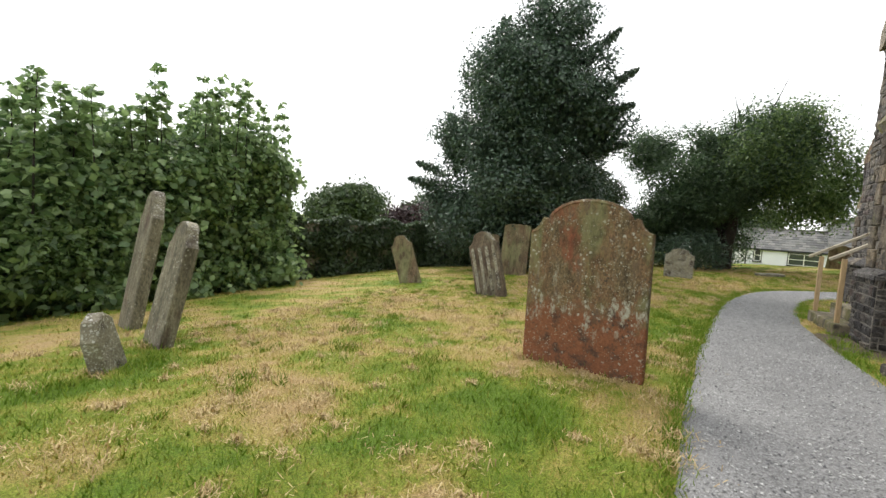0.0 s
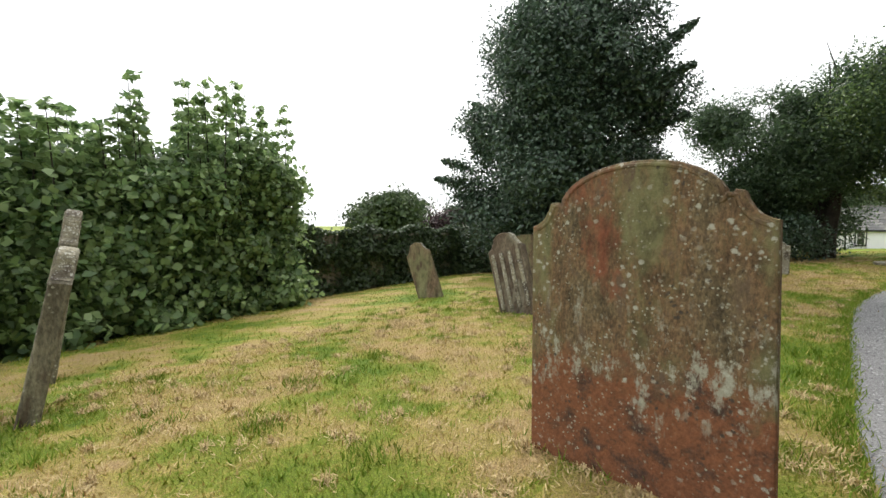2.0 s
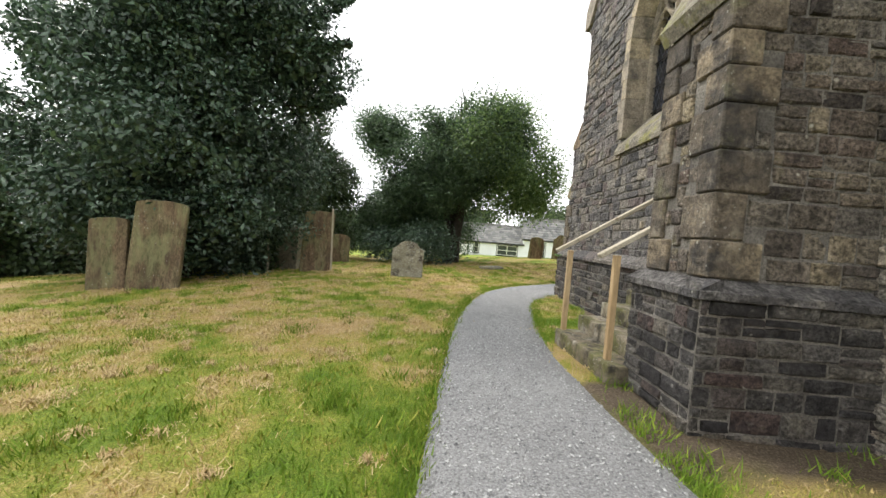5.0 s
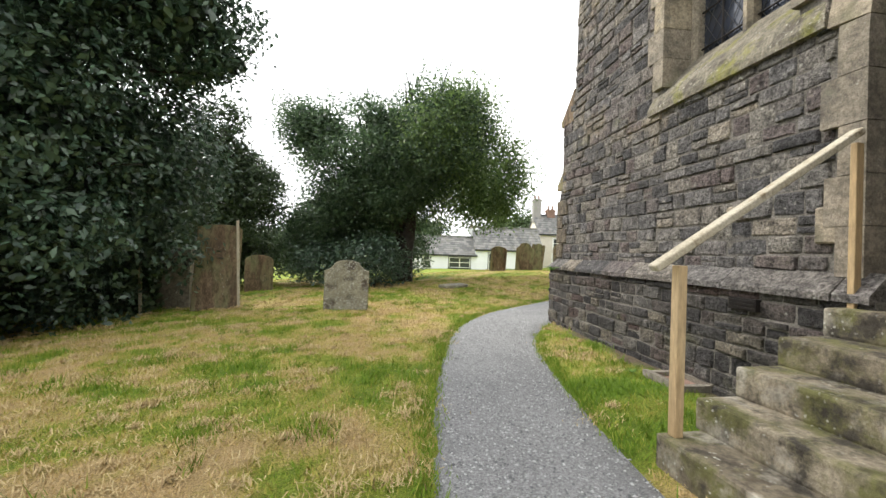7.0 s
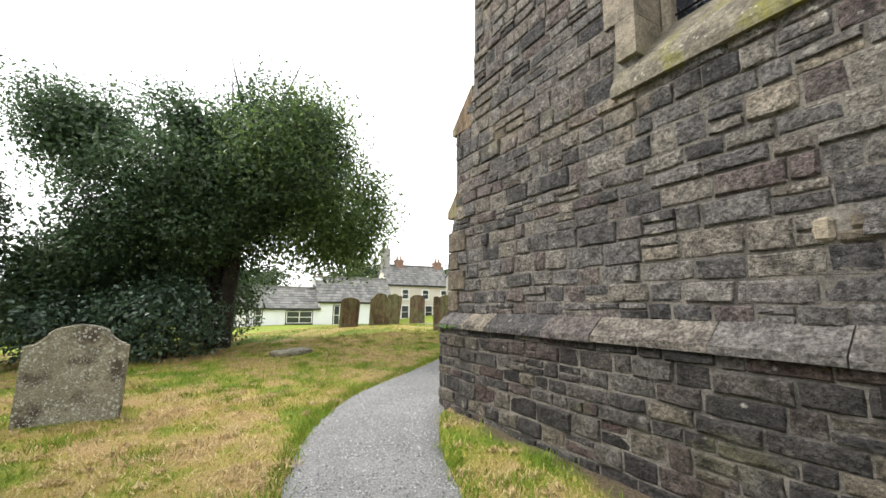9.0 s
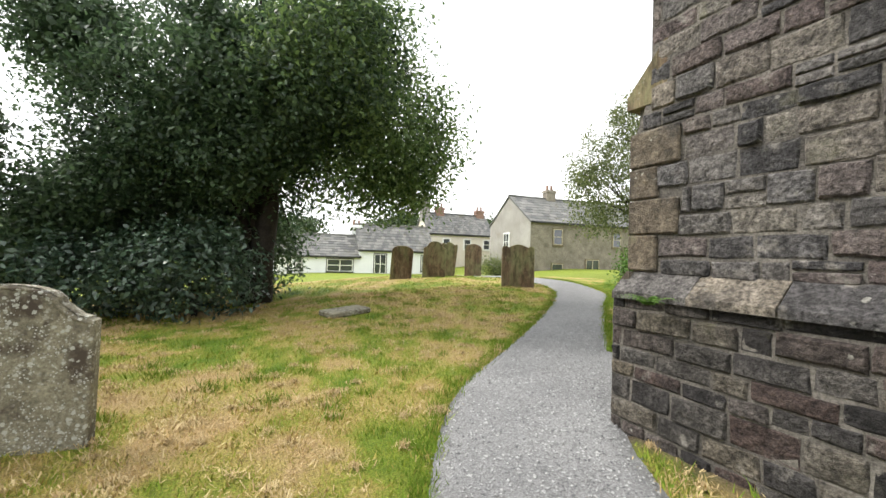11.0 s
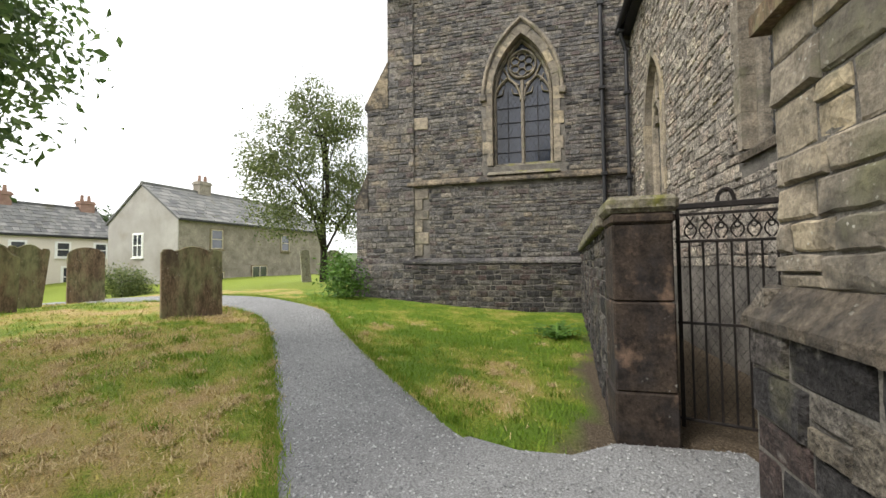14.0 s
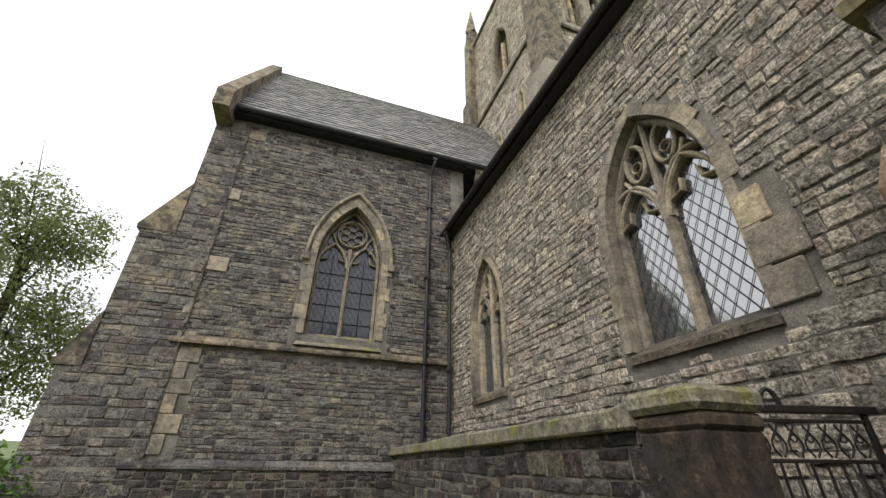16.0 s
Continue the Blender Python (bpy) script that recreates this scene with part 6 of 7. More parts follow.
for k, (x, y, h, s) in enumerate([(-11.4, 0.6, 3.6, 21), (-10.9, 2.9, 4.3, 22), (-10.9, 4.9, 4.9, 23), (-11.2, 7.0, 5.4, 24), (-11.9, -1.8, 4.4, 25)]):
    z = lie(x, y)
    bl = [(0, 0, h * 0.3, 1.6, 1.5, h * 0.31), (0.2, 0.2, h * 0.56, 1.15, 1.15, h * 0.24), (0.3, 0, 0.45, 1.6, 1.6, 0.6)]
    rr = random.Random(s)
    for q in range(7):
        bl.append((rr.uniform(-0.9, 0.9), rr.uniform(-1.2, 1.2), h * rr.uniform(0.72, 0.95), 0.34, 0.34, h * 0.13))
    shrub = tree("sycamore_shrub", x, y, z, bl[:3], 22000, 0.19, SYCAMORE, 0.09, (0.1, 0, h * 0.8), "bushy green sycamore saplings with upright shoots", "shrub", seed=s, aspect=0.8, spread=0.2, clump=16, lumps=12)
    rg = np.random.default_rng(s)
    for q in range(16):
        sx, sy = rr.uniform(-1.3, 1.3), rr.uniform(-1.6, 1.6)
        z0, z1 = h * 0.45, h * rr.uniform(0.8, 1.07)
        bm = bmesh.new()
        tube(bm, [(sx, sy, z0), (sx + 0.05, sy, (z0 + z1) / 2), (sx + rr.uniform(-0.1, 0.1), sy + rr.uniform(-0.1, 0.1), z1)], [0.02, 0.014, 0.006], 5)
        part("shoot", bm, BARK, shrub)
        nl = 230
        f = rg.uniform(size=nl)
        a = rg.uniform(0, 6.28, nl)
        rad = (0.12 + 0.4 * (1 - f)) * rg.uniform(0.4, 1.1, nl)
        P = np.stack([sx + np.cos(a) * rad, sy + np.sin(a) * rad, z0 + (z1 - z0) * np.round(f * 9) / 9 + rg.normal(0, 0.05, nl)], 1)
        N = np.stack([np.cos(a) * 0.5, np.sin(a) * 0.5, np.full(nl, 0.9)], 1)
        tagged(foliage("shoot_foliage", P, N, 0.17, SYCAMORE, shrub, rg, 0.85), kind="stuff")
tree("hedge_tree", -13.5, -3.5, -1.4, [(0, 0, 3, 2.6, 2.6, 2.4), (0.5, 1.5, 4.4, 1.8, 1.8, 1.4)], 14000, 0.22, SYCAMORE, 0.16, (0, 0, 4), "green hedgerow tree behind the shrubs", seed=31)
tree("birch_tree", 20.0, 26.0, lie(20.0, 26.0), [(-3.4, 0.2, 5.6, 1.3, 1.3, 1.6), (-3.9, 0.3, 3.7, 1.1, 1.1, 1.7), (-0.6, 0.2, 9.0, 1.2, 1.2, 1.1), (0, 0, 5.8, 2.8, 2.8, 2.6), (0.9, 0, 8.0, 1.8, 1.8, 1.6), (-2.3, 0.2, 4.2, 1.9, 1.9, 2.3), (2.2, 0, 4.2, 2.0, 2.0, 2.4), (-1.2, 0, 7.4, 1.6, 1.6, 1.5), (0, -1.8, 3.6, 2.2, 1.6, 2.0)],
     30000, 0.14, BIRCH, 0.2, (0.2, 0, 7.5), "airy birch tree with drooping pale green twigs", seed=41, spread=0.2, shell=0.25, clump=16, lumps=7)
for k, (x, y, h, r, m, lb) in enumerate([(-26, 50, 7, 5, FAR_LEAF, "rounded green tree far behind the wall"), (-33, 52, 6.5, 4, PURPLE, "purple-leaved tree far behind the wall"), (-18, 58, 6, 5, FAR_LEAF, "rounded green tree far behind the wall"), (22, 66, 10, 5, FAR_LEAF, "green tree behind the slate roofs"), (-44, 46, 8, 6, FAR_LEAF, "rounded green tree far behind the wall"), (34, 62, 9.5, 5, FAR_LEAF, "green tree behind the slate roofs"), (6, 64, 8, 6, FAR_LEAF, "green tree behind the slate roofs"), (-30, 30, 6.5, 4, FAR_LEAF, "rounded green tree far behind the wall"), (-36, 36, 7.5, 4.5, FAR_LEAF, "rounded green tree far behind the wall"), (-29, 40, 5.0, 4, PURPLE, "purple-leaved tree far behind the wall"), (-22, 44, 5.2, 4, PURPLE, "purple-leaved tree far behind the wall"), (-46, 24, 8, 6, FAR_LEAF, "rounded green tree far behind the wall"), (-15, 50, 5, 4.5, FAR_LEAF, "rounded green tree far behind the wall"), (-9, 60, 6, 5, FAR_LEAF, "rounded green tree far behind the wall"), (-36, 56, 8, 6, FAR_LEAF, "rounded green tree far behind the wall")]):
    tree("distant_tree", x, y, -2.0, [(0, 0, h * 0.55, r, r, h * 0.42), (r * 0.4, 0, h * 0.75, r * 0.6, r * 0.6, h * 0.25), (-r * 0.5, 0, h * 0.6, r * 0.6, r * 0.6, h * 0.3)], 5000, 0.5, m, 0.3, (0, 0, h * 0.6), lb, seed=50 + k, spread=0.5)

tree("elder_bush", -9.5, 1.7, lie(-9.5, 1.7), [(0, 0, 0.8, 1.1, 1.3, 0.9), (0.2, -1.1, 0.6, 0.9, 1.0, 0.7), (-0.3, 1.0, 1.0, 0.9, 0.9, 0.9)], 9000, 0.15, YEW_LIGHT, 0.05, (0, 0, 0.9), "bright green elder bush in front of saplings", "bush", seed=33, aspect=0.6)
tree("corner_shrub", 12.6, 20.9, lie(12.6, 20.9), [(0, 0, 0.45, 0.42, 0.42, 0.45), (0.15, 0.25, 0.8, 0.32, 0.32, 0.4)], 1900, 0.1, FERN, 0.03, (0, 0, 0.7), "leafy green shrub at the buttress foot", "shrub", seed=34, aspect=0.6)

tree("garden_shrub", 17.4, 35.4, lie(17.4, 35.4), [(0, 0, 0.7, 1.1, 0.9, 0.8), (0.9, 0.2, 0.5, 0.8, 0.8, 0.6)], 4000, 0.13, BIRCH, 0.04, (0, 0, 0.9), "grey-green shrub below the roughcast gable", "shrub", seed=35)


def fern(x, y, z, r, n, label, seed):
    rg = random.Random(seed)
    f = thing("fern", Matrix.Translation((x, y, z)), label, "fern")
    for k in range(n):
        a, up = rg.uniform(0, 6.28), rg.uniform(0.5, 1.1)
        bm = bmesh.new()
        pts = []
        for q in range(9):
            s = q / 8
            pts.append(Vector((math.cos(a) * r * s, math.sin(a) * r * s, r * up * (s - 0.75 * s * s))))
        side = Vector((-math.sin(a), math.cos(a), 0))
        for q in range(1, 9):
            w = r * 0.22 * (1 - q / 9)
            d = pts[q] - pts[q - 1]
            for sg in (-1, 1):
                bm.faces.new([bm.verts.new(c) for c in (pts[q - 1], pts[q - 1] + side * sg * w + d * 0.9 - Vector((0, 0, w * 0.25)), pts[q])])
        part("frond", bm, FERN, f)
    return f


fern(9.75, 15.4, lie(9.75, 15.4), 0.62, 22, "green fern clump at the foot of the wall", 1)
fern(10.3, 15.35, lie(10.3, 15.35), 0.55, 18, "green fern clump at the foot of the wall", 2)
fern(3.56, 14.14, 0.95, 0.2, 13, "small fern growing from a wall joint", 3)
fern(3.1, 11.3, 0.02, 0.12, 7, "small weed by the church wall", 4)

# ivy-grown boundary wall
ivy = thing("ivy_wall", Matrix.Identity(4), "boundary wall smothered in dark ivy", "ivy wall")
part("wall_body", boxes((-12.3, -11.6, 8.0, 17.5, -1.4, 0.95), (-12.3, -3.5, 17.3, 17.9, -1.4, 1.1)), RUBBLE_FAR, ivy)
rng = np.random.default_rng(61)
n = 26000
P = np.stack([rng.uniform(-11.75, -11.35, n), rng.uniform(7.6, 17.6, n), -1.1 + 2.3 * rng.uniform(size=n) ** 0.8], axis=1)
P[:, 0] += 0.12 * np.sin(P[:, 1] * 3) + 0.1 * np.sin(P[:, 2] * 5)
P[:, 2] += 0.12 * np.sin(P[:, 1] * 2.3)
foliage("ivy", P, np.tile([0.9, 0, 0.4], (n, 1)), 0.12, IVY, ivy, rng, 0.9)
n = 12000
P = np.stack([rng.uniform(-11.8, -4, n), rng.uniform(16.8, 17.4, n), -1.0 + 2.3 * rng.uniform(size=n)], axis=1)
foliage("ivy", P, np.tile([0, -0.9, 0.4], (n, 1)), 0.13, IVY, ivy, rng, 0.9)


# ---- houses ----
def house_window(parent, m, u, v, w, h, mat, panes=(2, 2), frame_mat=None):
    wd = part("window", boxes((u - w / 2 - 0.1, u + w / 2 + 0.1, v - 0.1, v + h + 0.1, 0.0, 0.03), m=m), mat, parent)
    part("pane", boxes((u - w / 2, u + w / 2, v, v + h, 0.03, 0.036), m=m), HOUSE_GLASS, wd)
    bm = bmesh.new()
    for k in range(panes[0] + 1):
        x = u - w / 2 + w * k / panes[0]
        box(bm, x - 0.03, x + 0.03, v, v + h, 0.03, 0.07, m=m)
    for k in range(panes[1] + 1):
        z = v + h * k / panes[1]
        box(bm, u - w / 2 - 0.03, u + w / 2 + 0.03, z - 0.025, z + 0.025, 0.032, 0.066, m=m)
    part("window_frame", bm, frame_mat or WHITE_PAINT, wd)
    part("window_sill", boxes((u - w / 2 - 0.12, u + w / 2 + 0.12, v - 0.14, v - 0.1 + 0.02, 0.0, 0.12), m=m), mat, wd)


def house(name, x, y, z, yaw, length, depth, eave, ridge, wall, label, windows, doors=(), chimneys=(), trim=None, rows=9, cols=22, frame_mat=None, base=None):
    """Front wall along local x from 0 to length, facing local -y."""
    M = pose(x, y, z, 0, 0, yaw)
    h = thing(name, M, label, "house")
    F = plane((0, 0, 0), (0, -1, 0))
    bm = boxes((0, length, 0, depth, -1.5, eave))
    v = [bm.verts.new(c) for c in ((0, 0, eave), (0, depth, eave), (0, depth / 2, ridge), (length, 0, eave), (length, depth, eave), (length, depth / 2, ridge))]
    bm.faces.new((v[0], v[1], v[2]))
    bm.faces.new((v[3], v[5], v[4]))
    part("wall", bm, wall, h)
    if base:
        part("plinth_band", boxes((-0.02, length + 0.02, -0.03, 0.0, -1.5, 0.3)), base, h)
    for s, sd in ((0, 1), (1, 2)):
        y0 = -0.2 if s == 0 else depth + 0.2
        k = (ridge - eave) / (depth / 2)
        roof = new("roof")
        roof.parent = h
        roof_slope(roof, (-0.15, y0, eave - 0.2 * k + 0.1), (length + 0.15, y0, eave - 0.2 * k + 0.1), (length + 0.15, depth / 2, ridge + 0.1), (-0.15, depth / 2, ridge + 0.1), rows, cols, seed=sd + 70)
    part("ridge", boxes((-0.15, length + 0.15, depth / 2 - 0.12, depth / 2 + 0.12, ridge + 0.06, ridge + 0.2)), SLATE, h)
    part("gutter_board", boxes((-0.1, length + 0.1, -0.26, -0.16, eave - 0.1, eave + 0.02)), BLACK_PAINT, h)
    for u, vv, w, hh, pn in windows:
        house_window(h, F, u, vv, w, hh, trim or BLACK_PAINT, pn, frame_mat)
    for u, w, hh, mt in doors:
        d = part("door", boxes((u - w / 2, u + w / 2, -0.05, 0.0, -0.2, hh)), mt, h)
        part("door_frame", boxes((u - w / 2 - 0.08, u - w / 2, -0.06, 0.0, -0.2, hh + 0.08), (u + w / 2, u + w / 2 + 0.08, -0.06, 0.0, -0.2, hh + 0.08), (u - w / 2, u + w / 2, -0.06, 0.0, hh, hh + 0.08)), BLACK_PAINT, d)
    for u, hh, mt in chimneys:
        c = part("chimney", boxes((u - 0.45, u + 0.45, depth / 2 - 0.35, depth / 2 + 0.35, ridge - 0.8, ridge + hh), (u - 0.52, u + 0.52, depth / 2 - 0.42, depth / 2 + 0.42, ridge + hh - 0.25, ridge + hh - 0.1)), mt, h)
        for q in (-0.22, 0.22):
            bm = bmesh.new()
            tube(bm, [(u + q, depth / 2, ridge + hh), (u + q, depth / 2, ridge + hh + 0.45)], [0.13, 0.1], 8)
            part("chimney_pot", bm, CHIM, c)
    return h


YAW = -8
house("cottage", 0.75, 46.4, -0.85, YAW, 9.9, 5.0, 1.8, 3.55, WHITE_WALL, "low white rendered cottage with slate roof and black trim", [(1.2, 0.75, 0.9, 0.85, (2, 1)), (5.2, 0.7, 0.45, 1.0, (1, 2)), (8.35, 0.6, 2.0, 0.95, (2, 2))], [(3.9, 0.85, 1.65, WHITE_PAINT)])
house("cottage", 10.55, 45.0, -0.85, YAW, 6.5, 5.0, 2.4, 4.6, WHITE_WALL, "white cottage with slate roof and dark-framed windows", [(1.75, 0.45, 0.95, 1.6, (2, 2)), (5.8, 0.75, 0.8, 1.25, (2, 2))], (), [(0.0, 0.0, WHITE_WALL)])
house("terraced_house", 18.6, 48.5, -0.3, -8, 7.2, 5.0, 3.8, 6.0, CREAM_WALL, "two-storey cream house with slate roof and chimneys", [(1.9, 2.35, 0.7, 0.95, (1, 2)), (4.2, 2.35, 0.7, 0.95, (1, 2)), (6.4, 2.35, 0.7, 0.95, (1, 2)), (1.9, 0.3, 0.8, 1.3, (1, 2)), (4.6, 0.3, 0.8, 1.3, (1, 2))], (), [(0.3, 1.9, GREY_WALL), (1.9, 0.75, CHIM), (6.6, 0.7, CHIM)], trim=WHITE_PAINT)
barn = house("barn_house", 21.95, 37.0, -0.45, -8, 13.0, 7.0, 4.65, 7.0, RUBBLE_FAR, "old stone barn-like house with grey roughcast gable", [(2.5, 2.9, 0.8, 1.2, (1, 2)), (2.5, 0.3, 1.0, 1.0, (1, 1)), (6.0, 0.6, 1.3, 1.1, (2, 1)), (8.5, 2.9, 0.8, 1.2, (1, 2))], (), [(4.0, 0.9, RUBBLE_FAR)], trim=BROWN_STONE, frame_mat=TIMBER_GREY)
bm = bmesh.new()
plate(bm, [(0, -1.5), (7.0, -1.5), (7.0, 4.65), (3.5, 6.95), (0, 4.65)], [], 0.05, plane((-0.06, 7.0, 0), (-1, 0, 0)))
part("gable_render", bm, GREY_WALL, barn, "grey roughcast gable end")
house_window(barn, plane((-0.06, 7.0, 0), (-1, 0, 0)), 3.2, 2.4, 0.9, 1.4, WHITE_PAINT, (2, 2))

house("distant_house", -26, 52, 0.2, -20, 9.0, 6.0, 2.8, 4.8, WHITE_WALL, "small pale house among trees beyond the churchyard", [(2.0, 0.8, 1.0, 1.1, (2, 1)), (6.0, 0.8, 1.0, 1.1, (2, 1))], (), [(1.0, 0.8, CHIM)], rows=6, cols=12)
# distant hill line
hill = bmesh.new()
bmesh.ops.create_grid(hill, x_segments=60, y_segments=8, size=1)
for v in hill.verts:
    a = v.co.x * 1.9
    r = 180 + 60 * (v.co.y + 1)
    v.co = Vector((-r * math.sin(a + 0.1), r * math.cos(a + 0.1), -8 + 9 * (v.co.y + 1) * (0.6 + 0.4 * math.sin(a * 5 + 1))))
tagged(part("backdrop", hill, material("far_hillside", [(0.3, (0.06, 0.09, 0.035)), (0.7, (0.12, 0.15, 0.06))], 0.05, 0.4, 0.95, 0, contrast=0.5), smooth=True), "distant green hillside", "hill", kind="structure")


# thin wooden stakes by the dark headstone
for x, y in ((-4.05, 16.5), (-2.3, 16.7)):
    st = part("wooden_stake", boxes((-0.025, 0.025, -0.025, 0.025, -0.1, 1.15 if x < -2.5 else 1.85), bev=0.004), TIMBER_GREY)
    st.matrix_world = pose(x, y, lie(x, y), 2, -2, 10)
    tagged(st, "pale wooden stake standing in the grass", "stake")


# ---- stonework ----
WIN_HOLE = arch(0.12, 1.84, 3.0, 4.7, 6.38)
DOOR_HOLE = arch(2.04, 1.75, 0.9, 2.75, 4.0)
SILL_HOLE = [(-0.84, 3.0), (1.06, 3.0), (1.06, 3.2), (-0.84, 3.2)]
# dressed corner stones up the north-west edge
CBQ = []
v, k = 1.16, 0
while v < 2.15:
    h = min(RS.uniform(0.2, 0.3), 2.2 - v)
    l = 0.36 if k % 2 else 0.2
    part("quoin", slab_uv(-3.485, -3.45 + l, v + 0.004, v + h - 0.004, -0.2, 0.03, 0.012), WORN_ASHLAR, cb)
    CBQ.append([(-3.55, v), (-3.445 + l, v), (-3.445 + l, v + h), (-3.55, v + h)])
    v += h
    k += 1
part("broken_stone", slab_uv(0.27, 0.36, 1.57, 1.7, -0.1, 0.03, 0.02), ASHLAR, church_w, "pale broken stone beside a hole")
part("broken_stone", slab_uv(0.365, 0.51, 1.56, 1.62, -0.1, 0.026, 0.015), WORN_ASHLAR, church_w)
part("broken_stone", slab_uv(0.42, 0.51, 1.625, 1.7, -0.1, 0.028, 0.015), WORN_ASHLAR, church_w)
# near-black slab paints the shade inside the hole
part("hole", slab_uv(0.36, 0.42, 1.62, 1.71, -0.2, -0.03), PAINTED_SHADE, church_w, "hole in the wall, its shade a near-black slab")
part("tooled_block", slab_uv(1.07, 1.33, 1.35, 1.61, -0.1, 0.048, 0.012), ASHLAR, church_w, "buff chisel-marked stone block")
masonry(church_w, [(-3.45, 1.14), (1.36, 1.14), (2.75, 1.14), (2.75, 6.8), (0.0, 10.1), (-2.95, 6.6), (-2.88, 6.3), (-2.88, 4.05), (-3.33, 3.6), (-3.33, 2.5), (-3.45, 2.2)], [WIN_HOLE, DOOR_HOLE, SILL_HOLE, *CBQ, [(0.33, 1.6), (0.46, 1.6), (0.46, 1.67), (0.33, 1.67)], [(1.15, 1.43), (1.25, 1.43), (1.25, 1.53), (1.15, 1.53)]], WEST, near=(-0.6, 2.2), singles=300,
        hs=(0.11, 0.21), ls=(0.14, 0.4), seed=21)
masonry(church_w, [(-3.53, -0.12), (1.5, -0.12), (1.5, 0.98), (-3.53, 0.98)], [[(0.55, 0.84), (0.67, 0.84), (0.67, 0.87), (0.55, 0.87)]], WEST @ Matrix.Translation((0, 0, PL)), near=(-0.6, 0.5), singles=0, hs=(0.1, 0.19), ls=(0.15, 0.42), seed=22, mat=DARK_STONE)
masonry(butt, [(BU0, 1.08), (BU1, 1.08), (BU1, 3.03), (BU0, 3.03)], QF, FRONTB, singles=60, near=(3.2, 1.5), hs=(0.1, 0.2), ls=(0.14, 0.34), seed=23, mat=BROWN_RUBBLE)
masonry(butt, [(-BZ, 1.08), (0.05, 1.08), (0.05, 5.0), (-BZ + 0.05, 3.03)], QS, SOUTHF, singles=140, near=(-0.6, 1.6), hs=(0.1, 0.2), ls=(0.14, 0.36), seed=24, mat=BROWN_RUBBLE)
masonry(butt, [(BU0 - 0.1, -0.12), (BU1 + 0.1, -0.12), (BU1 + 0.1, 0.94), (BU0 - 0.1, 0.94)], [], FRONTP, singles=60, near=(3.2, 0.5), hs=(0.1, 0.18), ls=(0.14, 0.36), seed=25, mat=DARK_STONE)
masonry(butt, [(-BZ - 0.1, -0.12), (0.05, -0.12), (0.05, 0.94), (-BZ - 0.1, 0.94)], [], SOUTHP, singles=0, hs=(0.1, 0.18), ls=(0.14, 0.4), seed=26, mat=DARK_STONE)
masonry(wall_s, [(BU1, -0.12), (9.5, -0.12), (9.5, 7.0), (BU1, 7.0)], [[(BU1, 3.1), (9.5, 3.1), (9.5, 3.32), (BU1, 3.32)]], WEST @ Matrix.Translation((0, 0, -0.03)), near=(4.4, 1.6), singles=250, hs=(0.09, 0.19), ls=(0.14, 0.45), seed=27, mat=PALE_STONE)
masonry(cb, [(-NX1, 1.14), (-NX0 - 0.05, 1.14), (-NX0 - 0.05, 2.42), (-NX1, 2.42)], [], NFACE, near=(-4.5, 1.6), singles=80, hs=(0.14, 0.28), ls=(0.2, 0.5), seed=28, mat=ASHLAR)
masonry(cb, [(-NX1 - 0.1, -0.12), (-NX0 + 0.05, -0.12), (-NX0 + 0.05, 0.96), (-NX1 - 0.1, 0.96)], [], plane((0, 14.53, 0), (0, 1, 0)), near=(-4.5, 0.6), singles=60, hs=(0.13, 0.26), ls=(0.2, 0.5), seed=29, mat=DARK_STONE)
masonry(cb, [(-NX1 + 0.2, 2.62), (-NX0 - 0.05, 2.62), (-NX0 - 0.05, 3.6), (-NX1 + 0.2, 3.6)], [], plane((0, 14.32, 0), (0, 1, 0)), hs=(0.12, 0.22), ls=(0.2, 0.5), seed=30)
masonry(cb, [(13.4, 1.14), (14.45, 1.14), (14.45, 2.42), (13.4, 2.42)], [], EFACE, hs=(0.12, 0.24), ls=(0.2, 0.45), seed=31, mat=WORN_ASHLAR)
masonry(cb, [(13.4, -0.12), (14.53, -0.12), (14.53, 0.96), (13.4, 0.96)], [], plane((NX1 + 0.1, 0, 0), (1, 0, 0)), hs=(0.12, 0.24), ls=(0.2, 0.45), seed=32, mat=DARK_STONE)
masonry(cb, [(13.4, 2.7), (14.32, 2.7), (14.32, 3.6), (13.4, 3.6)], [], plane((NX1 - 0.2, 0, 0), (1, 0, 0)), hs=(0.12, 0.24), ls=(0.2, 0.45), seed=33)
masonry(nave, [(-13.55, 1.2), (-4.6, 1.2), (-4.6, 6.98), (-13.55, 6.98)], [arch(-7.03, 1.82, 2.36, 3.95, 5.52), arch(-11.5, 1.64, 2.46, 4.1, 5.62), [(-6.3, 2.48), (-5.86, 2.48), (-5.86, 3.56), (-6.3, 3.56)]], NAVE, near=(-6.6, 3.2), singles=300, hs=(0.09, 0.18), ls=(0.11, 0.34), seed=34, mat=PALE_STONE)
TQ = [(-19.4, 1.44), (-18.77, 1.44), (-18.77, 3.5), (-19.4, 3.5)]
masonry(trans, [(-19.35, 1.44), (-13.4, 1.44), (-13.4, TE), (-19.35, TE)], [arch(-16.12, 2.2, 3.68, 5.9, 8.05), [(-19.4, 3.48), (-13.4, 3.48), (-13.4, 3.7), (-19.4, 3.7)], TQ], TRANS, near=(-16.5, 3.0), singles=300, hs=(0.075, 0.15), ls=(0.12, 0.36), seed=35)
masonry(trans, [(-19.5, 0.0), (-13.4, 0.0), (-13.4, 1.28), (-19.5, 1.28)], [], plane((13.44, 0, 0), (-1, 0, 0)), hs=(0.1, 0.18), ls=(0.13, 0.38), seed=36, mat=DARK_STONE)
